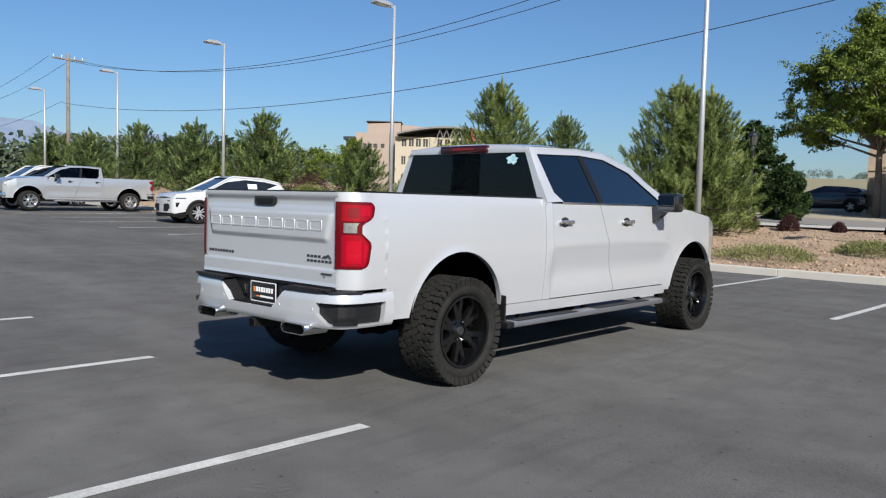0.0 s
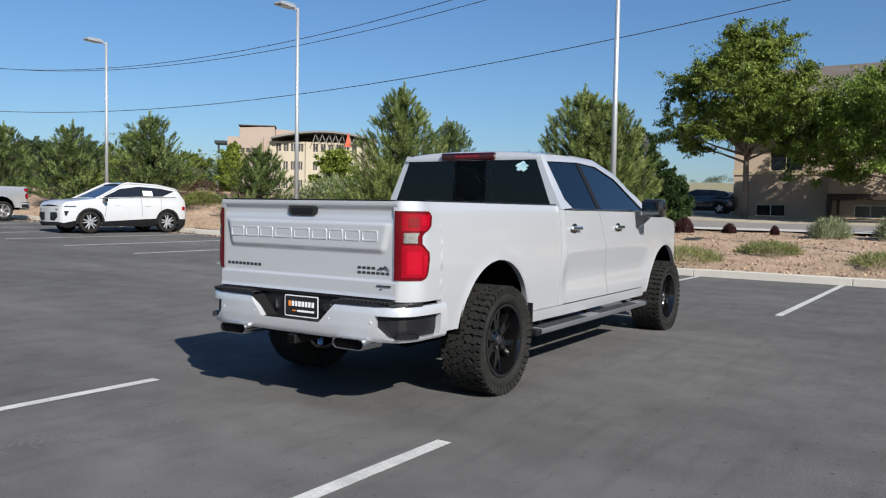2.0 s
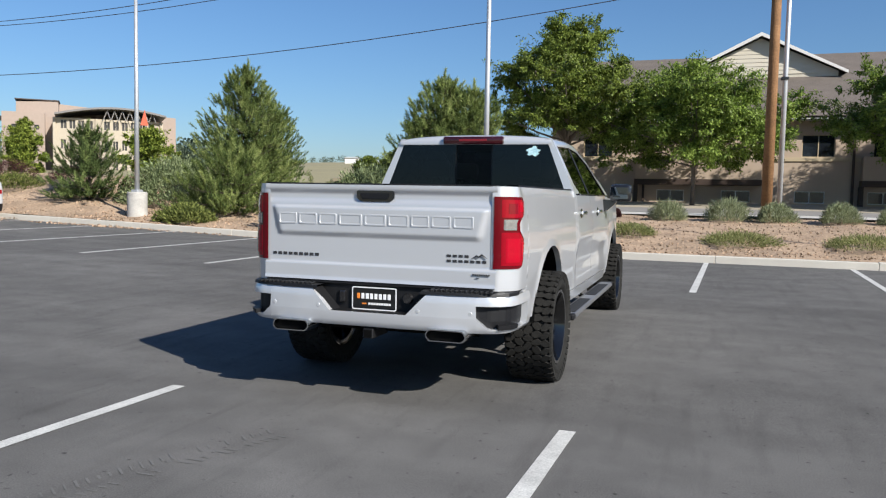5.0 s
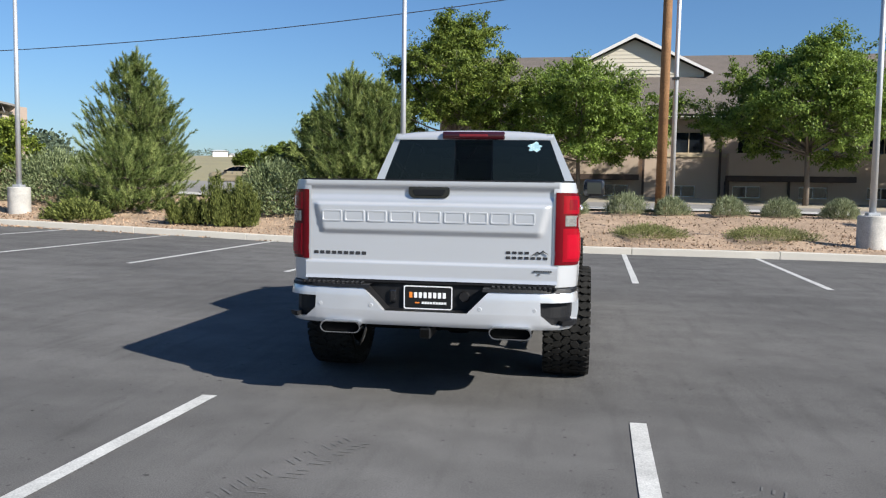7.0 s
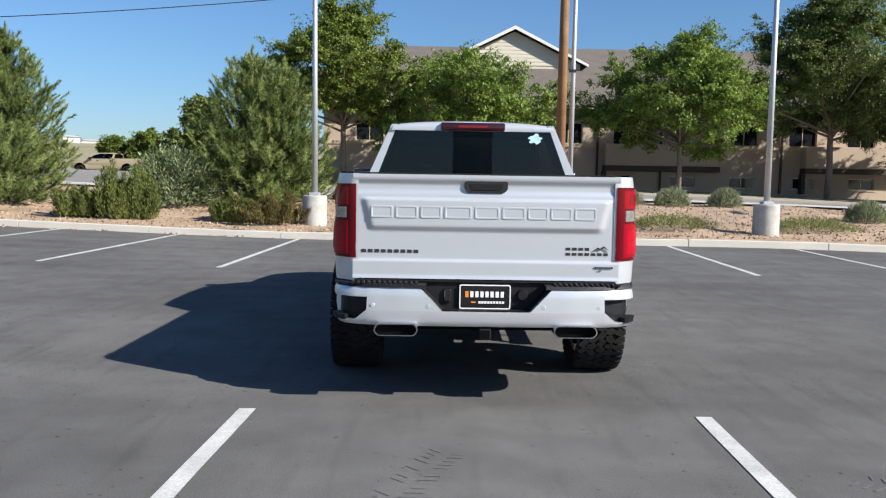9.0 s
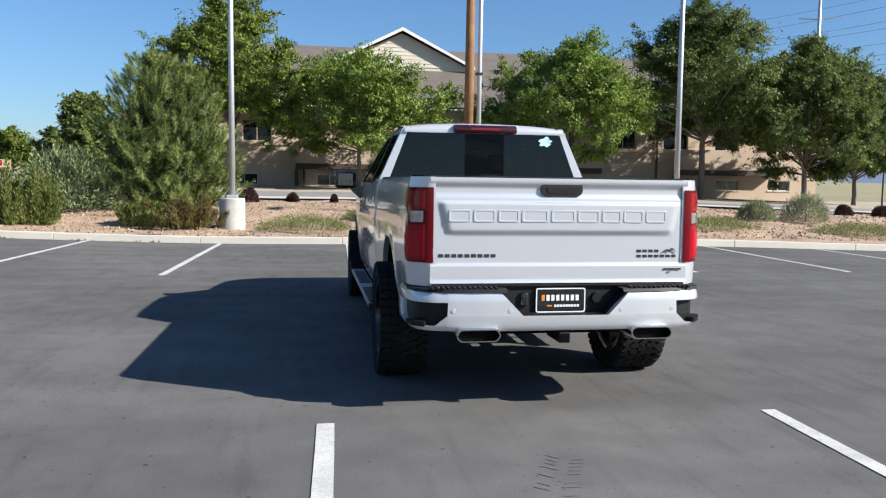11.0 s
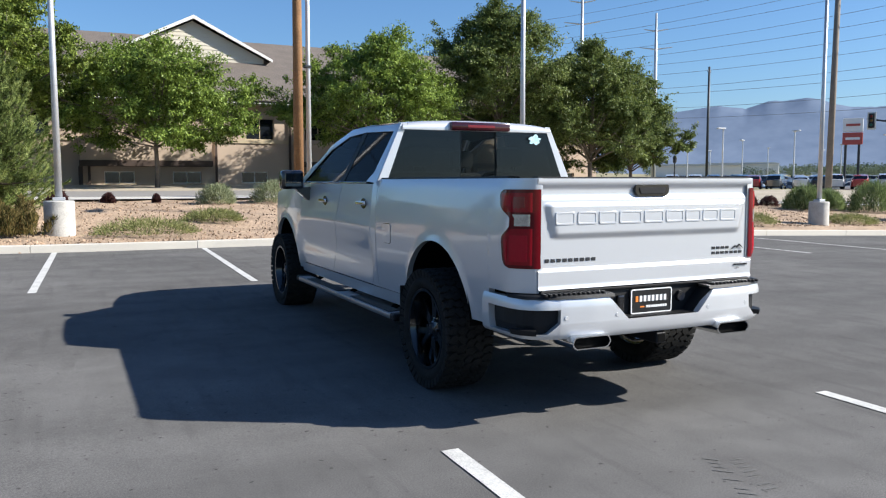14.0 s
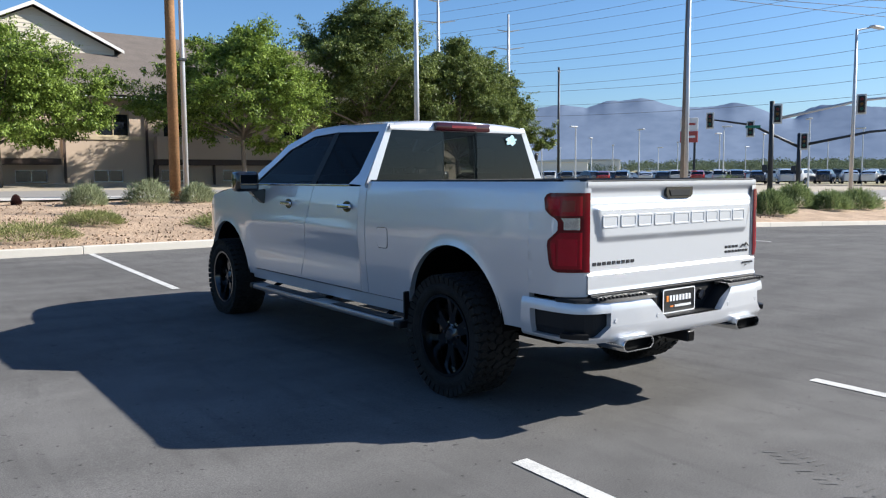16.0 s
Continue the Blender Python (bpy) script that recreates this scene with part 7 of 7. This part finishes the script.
        raw(nm, *skin([[(u * wtop(y), y, belt(y) + 0.05 * (1 - u * u)) for u in np.linspace(-1, 1, 11)] for y in ys], 1, 0), paint, t, smooth=True)
    for nm, y in (("front_face", hl), ("tail_face", -hl)):
        raw(nm, [(s * sx(y, z), y + (0.07 if y > 0 else -0.05) * (1 - s * s) + (0.006 if y > 0 else -0.006), z) for z in np.linspace(0.34, belt(y), 5) for s in np.linspace(-1, 1, 9)], [(9 * j + i, 9 * j + i + 1, 9 * j + i + 10, 9 * j + i + 9) for j in range(4) for i in range(8)], paint, t, smooth=True)
    hr = height
    rw = hw - 0.24
    edge = [(rb, belt(rb)), (rt, hr - 0.17), (rt + 0.75, hr - 0.04), (0.0, hr), (ft, hr - 0.05), (fb, belt(fb))]
    ye = [p[0] for p in edge]
    top = lambda y: float(np.interp(y, ye, [p[1] for p in edge]))
    half = lambda y: float(np.interp(y, ye, [wtop(rb) - 0.03, rw, rw + 0.01, rw + 0.01, rw, wtop(fb) - 0.04]))
    ys = np.linspace(rt, ft, 12)
    raw("roof", *skin([[(u * half(y), y, top(y) + 0.02 * (1 - u * u)) for u in np.linspace(-1, 1, 9)] for y in ys], 1, 0), paint, t, smooth=True)
    for sign in (1, -1):
        ys = np.linspace(rb, fb, 24)
        grid = [[((wtop(y) - 0.01) + (half(y) - wtop(y) + 0.01) * v, y, belt(y) - 0.01 + (top(y) - belt(y) + 0.01) * v) for y in ys] for v in (0, 1)]
        raw("window_surround", *skin(grid, sign, 0.0), paint, t, smooth=True)
        def at(y, v, off=0.008):
            return (sign * ((wtop(y) - 0.01) + (half(y) - wtop(y) + 0.01) * v + off), y, belt(y) - 0.01 + (top(y) - belt(y) + 0.01) * v)
        def pane(y0, y1, v0, v1):
            return [at(y, v) for v in (v0, v1) for y in np.linspace(y0, y1, 6)], [(i, i + 1, i + 7, i + 6) for i in range(5)]
        if fine:
            rail = [(sign * (half(y) - 0.005), y, top(y) - 0.004) for y in np.linspace(fb + 0.02, rt - 0.02, 22)]
            part("roof_rail", tube(rail, 0.036, 8), paint, t, smooth=True)
            part("beltline_strip", tube([(sign * (wtop(y) - 0.004), y, belt(y) + 0.004) for y in np.linspace(rb + 0.35, fb - 0.1, 18)], 0.012, 6), gloss_black, t, smooth=True)
            raw("lamp_strip", [(sign * (sx(y, z) + 0.006), y, z) for z in (0.80, 0.84) for y in (hl - 0.42, hl - 0.28, hl - 0.14, hl - 0.04)], [(i, i + 1, i + 5, i + 4) for i in range(3)], grey_paint, t)
            raw("fog_lamp", [(sign * (sx(y, z) + 0.006), y, z) for z, ys2 in ((0.54, (hl - 0.16, hl - 0.11)), (0.68, (hl - 0.22, hl - 0.09))) for y in ys2], [(0, 1, 3, 2)], gloss_black, t)
        if fine:
            def curved_pane(low_pts, high_pts, off, n=12):
                """A pane that follows the side between two lines of (y, z)."""
                a, b = resample(low_pts, n), resample(high_pts, n)
                verts = []
                for v in (0.0, 0.33, 0.67, 1.0):
                    for p, q in zip(a, b):
                        y, z = p + (q - p) * v
                        verts.append(at(y, (z - belt(y) + 0.01) / (top(y) - belt(y) + 0.01), off))
                return verts, [(j * n + i, j * n + i + 1, (j + 1) * n + i + 1, (j + 1) * n + i) for j in range(3) for i in range(n - 1)]
            low = lambda y, d=0.035: (y, belt(y) + d)
            high = lambda y, d=0.085: (y, top(y) - d)
            f0, f1, m0, m1, r0, r1 = fb - 0.26, ft + 0.12, -0.42, -0.48, rt + 0.62, rt + 0.14
            raw("window_seal", *curved_pane([low(f0), low(m0), low(r0)], [high(f0 - 0.02, 0.06), high(f1), high(m0), high(r0)], 0.006, 20), gloss_black, t)
            raw("quarter_window", *curved_pane([low(r0 + 0.01), low(r1, 0.20)], [high(r0 + 0.01), high(r1)], 0.006), gloss_black, t)
            raw("front_window", *curved_pane([low(f0 - 0.08, 0.055), low(m0 + 0.03, 0.055)], [high(f0 - 0.10, 0.09), high(f1, 0.11), high(m0 + 0.03, 0.11)], 0.012), window_dark, t)
            raw("rear_window", *curved_pane([low(m1 - 0.03, 0.055), low(r0 + 0.05, 0.06)], [high(m1 - 0.03, 0.11), high(r0 + 0.05, 0.11)], 0.012), window_dark, t)
        else:
            raw("rear_window", *pane(rt + 0.30, -0.12, 0.14, 0.82), window_dark, t)
            raw("front_window", *pane(-0.06, ft + 0.50, 0.14, 0.80), window_dark, t)
        if fine:
            raw("tail_lamp", [(sign * (sx(-hl + y_, z) + 0.006), -hl + y_, z) for z in (0.74, 0.86) for y_ in (0.0, 0.12, 0.24)], [(0, 1, 4, 3), (1, 2, 5, 4)], red_lens, t)
            part("head_lamp", box((sign * (hw - 0.42) - 0.12, hl - 0.12, 0.715), (sign * (hw - 0.42) + 0.12, hl + 0.045, 0.745), 0.01, pose(0, 0, 0)), gloss_black, t)
    for nm, (ya, za), (yb, zb) in (("windscreen", (fb, belt(fb)), (ft, top(ft))), ("rear_screen", (rb, belt(rb)), (rt, top(rt)))):
        s = 0.012 if nm == "windscreen" else -0.012
        raw(nm, [(-half(ya) + 0.05, ya + s, za), (half(ya) - 0.05, ya + s, za), (half(yb) - 0.06, yb + s, zb - 0.02), (-half(yb) + 0.06, yb + s, zb - 0.02)], [(0, 1, 2, 3)], window_dark, t)
    if fine:
        part("grille", prism(rounded([(-hw * 0.48, 0.38), (hw * 0.48, 0.38), (hw * 0.66, 0.50), (hw * 0.62, 0.64), (-hw * 0.62, 0.64), (-hw * 0.66, 0.50)], 0.03, 2), (hl - 0.02, hl + 0.07), 0.01), black_plastic, t)
        part("lower_trim", box((-hw * 0.72, hl - 0.10, 0.24), (hw * 0.72, hl + 0.03, 0.34), 0.03), black_plastic, t)
    part("underbody", box((-hw + 0.12, -hl + 0.2, 0.22), (hw - 0.12, hl - 0.2, 0.5)), under_black, t)
    return t


cut_alloy = plain("cut_alloy", (0.55, 0.56, 0.58), 0.3, 0.6)
ev = small_car(on_land(-19.4, 11.9, 180 - 7), car_white, "white electric hatchback parked in a bay")
card = thing("price_sheet", "pale paper sheet in a car window", "paper", on_land(-19.4, 11.9, 180 - 7) @ pose(-0.79, -0.66, 1.275, 0, 0, -90))
part("sheet", box((-0.17, -0.012, -0.09), (0.17, 0.0, 0.09), 0.0, pose(0, 0, 0, -24, 0, 0)), paper, card)
pickup(on_land(-22.75, 55.8, 87) @ Matrix.Diagonal((0.93, 0.91, 0.85, 1)), tan_paint, "tan crew cab pickup truck standing across the street", "parked_pickup", black_alloy, False)
pickup(on_land(-28.35, 13.5, 180) @ Matrix.Diagonal((1, 1, 0.94, 1)), silver_paint, "silver crew cab pickup truck parked in a bay", "parked_pickup", bare_alloy, False)
small_car(on_land(-34.0, 11.0, 180), car_white, "large white sport utility car parked in a bay", 5.0, 1.95, 1.82)
small_car(on_land(-9.9, 47.0, 90), navy_paint, "dark blue car parked beside a tan building", 4.6, 1.8, 1.5)

# far yard full of cars
models = [small_car(pose(80, 60 + 5 * k, -0.4, 0, 0, 60), p, f"{c} car in a far sales yard", 4.6, 1.85, h, "cars in the far yard", False)
          for k, (p, c, h) in enumerate(((car_white, "white", 1.75), (navy_paint, "dark blue", 1.6), (grey_paint, "dark grey", 1.72), (silver_paint, "silver", 1.5), (red_paint, "dark red", 1.65)))]
car_rng = np.random.default_rng(3)
for row, (d, count) in enumerate(((100, 21), (118, 26), (142, 28), (170, 30))):
    for k in range(count):
        az = 42.5 + 27.0 * (k + car_rng.uniform(-0.25, 0.25)) / count
        x, y = -4 + d * math.sin(radians(az)), -3 + d * math.cos(radians(az))
        copy_thing(models[int(car_rng.choice([0, 0, 1, 2, 2, 3, 3, 4], 1)[0])], pose(x, y, 0.1 + 0.003 * d, 0, 0, -az + 90 * (row % 2) + car_rng.normal(0, 8)))
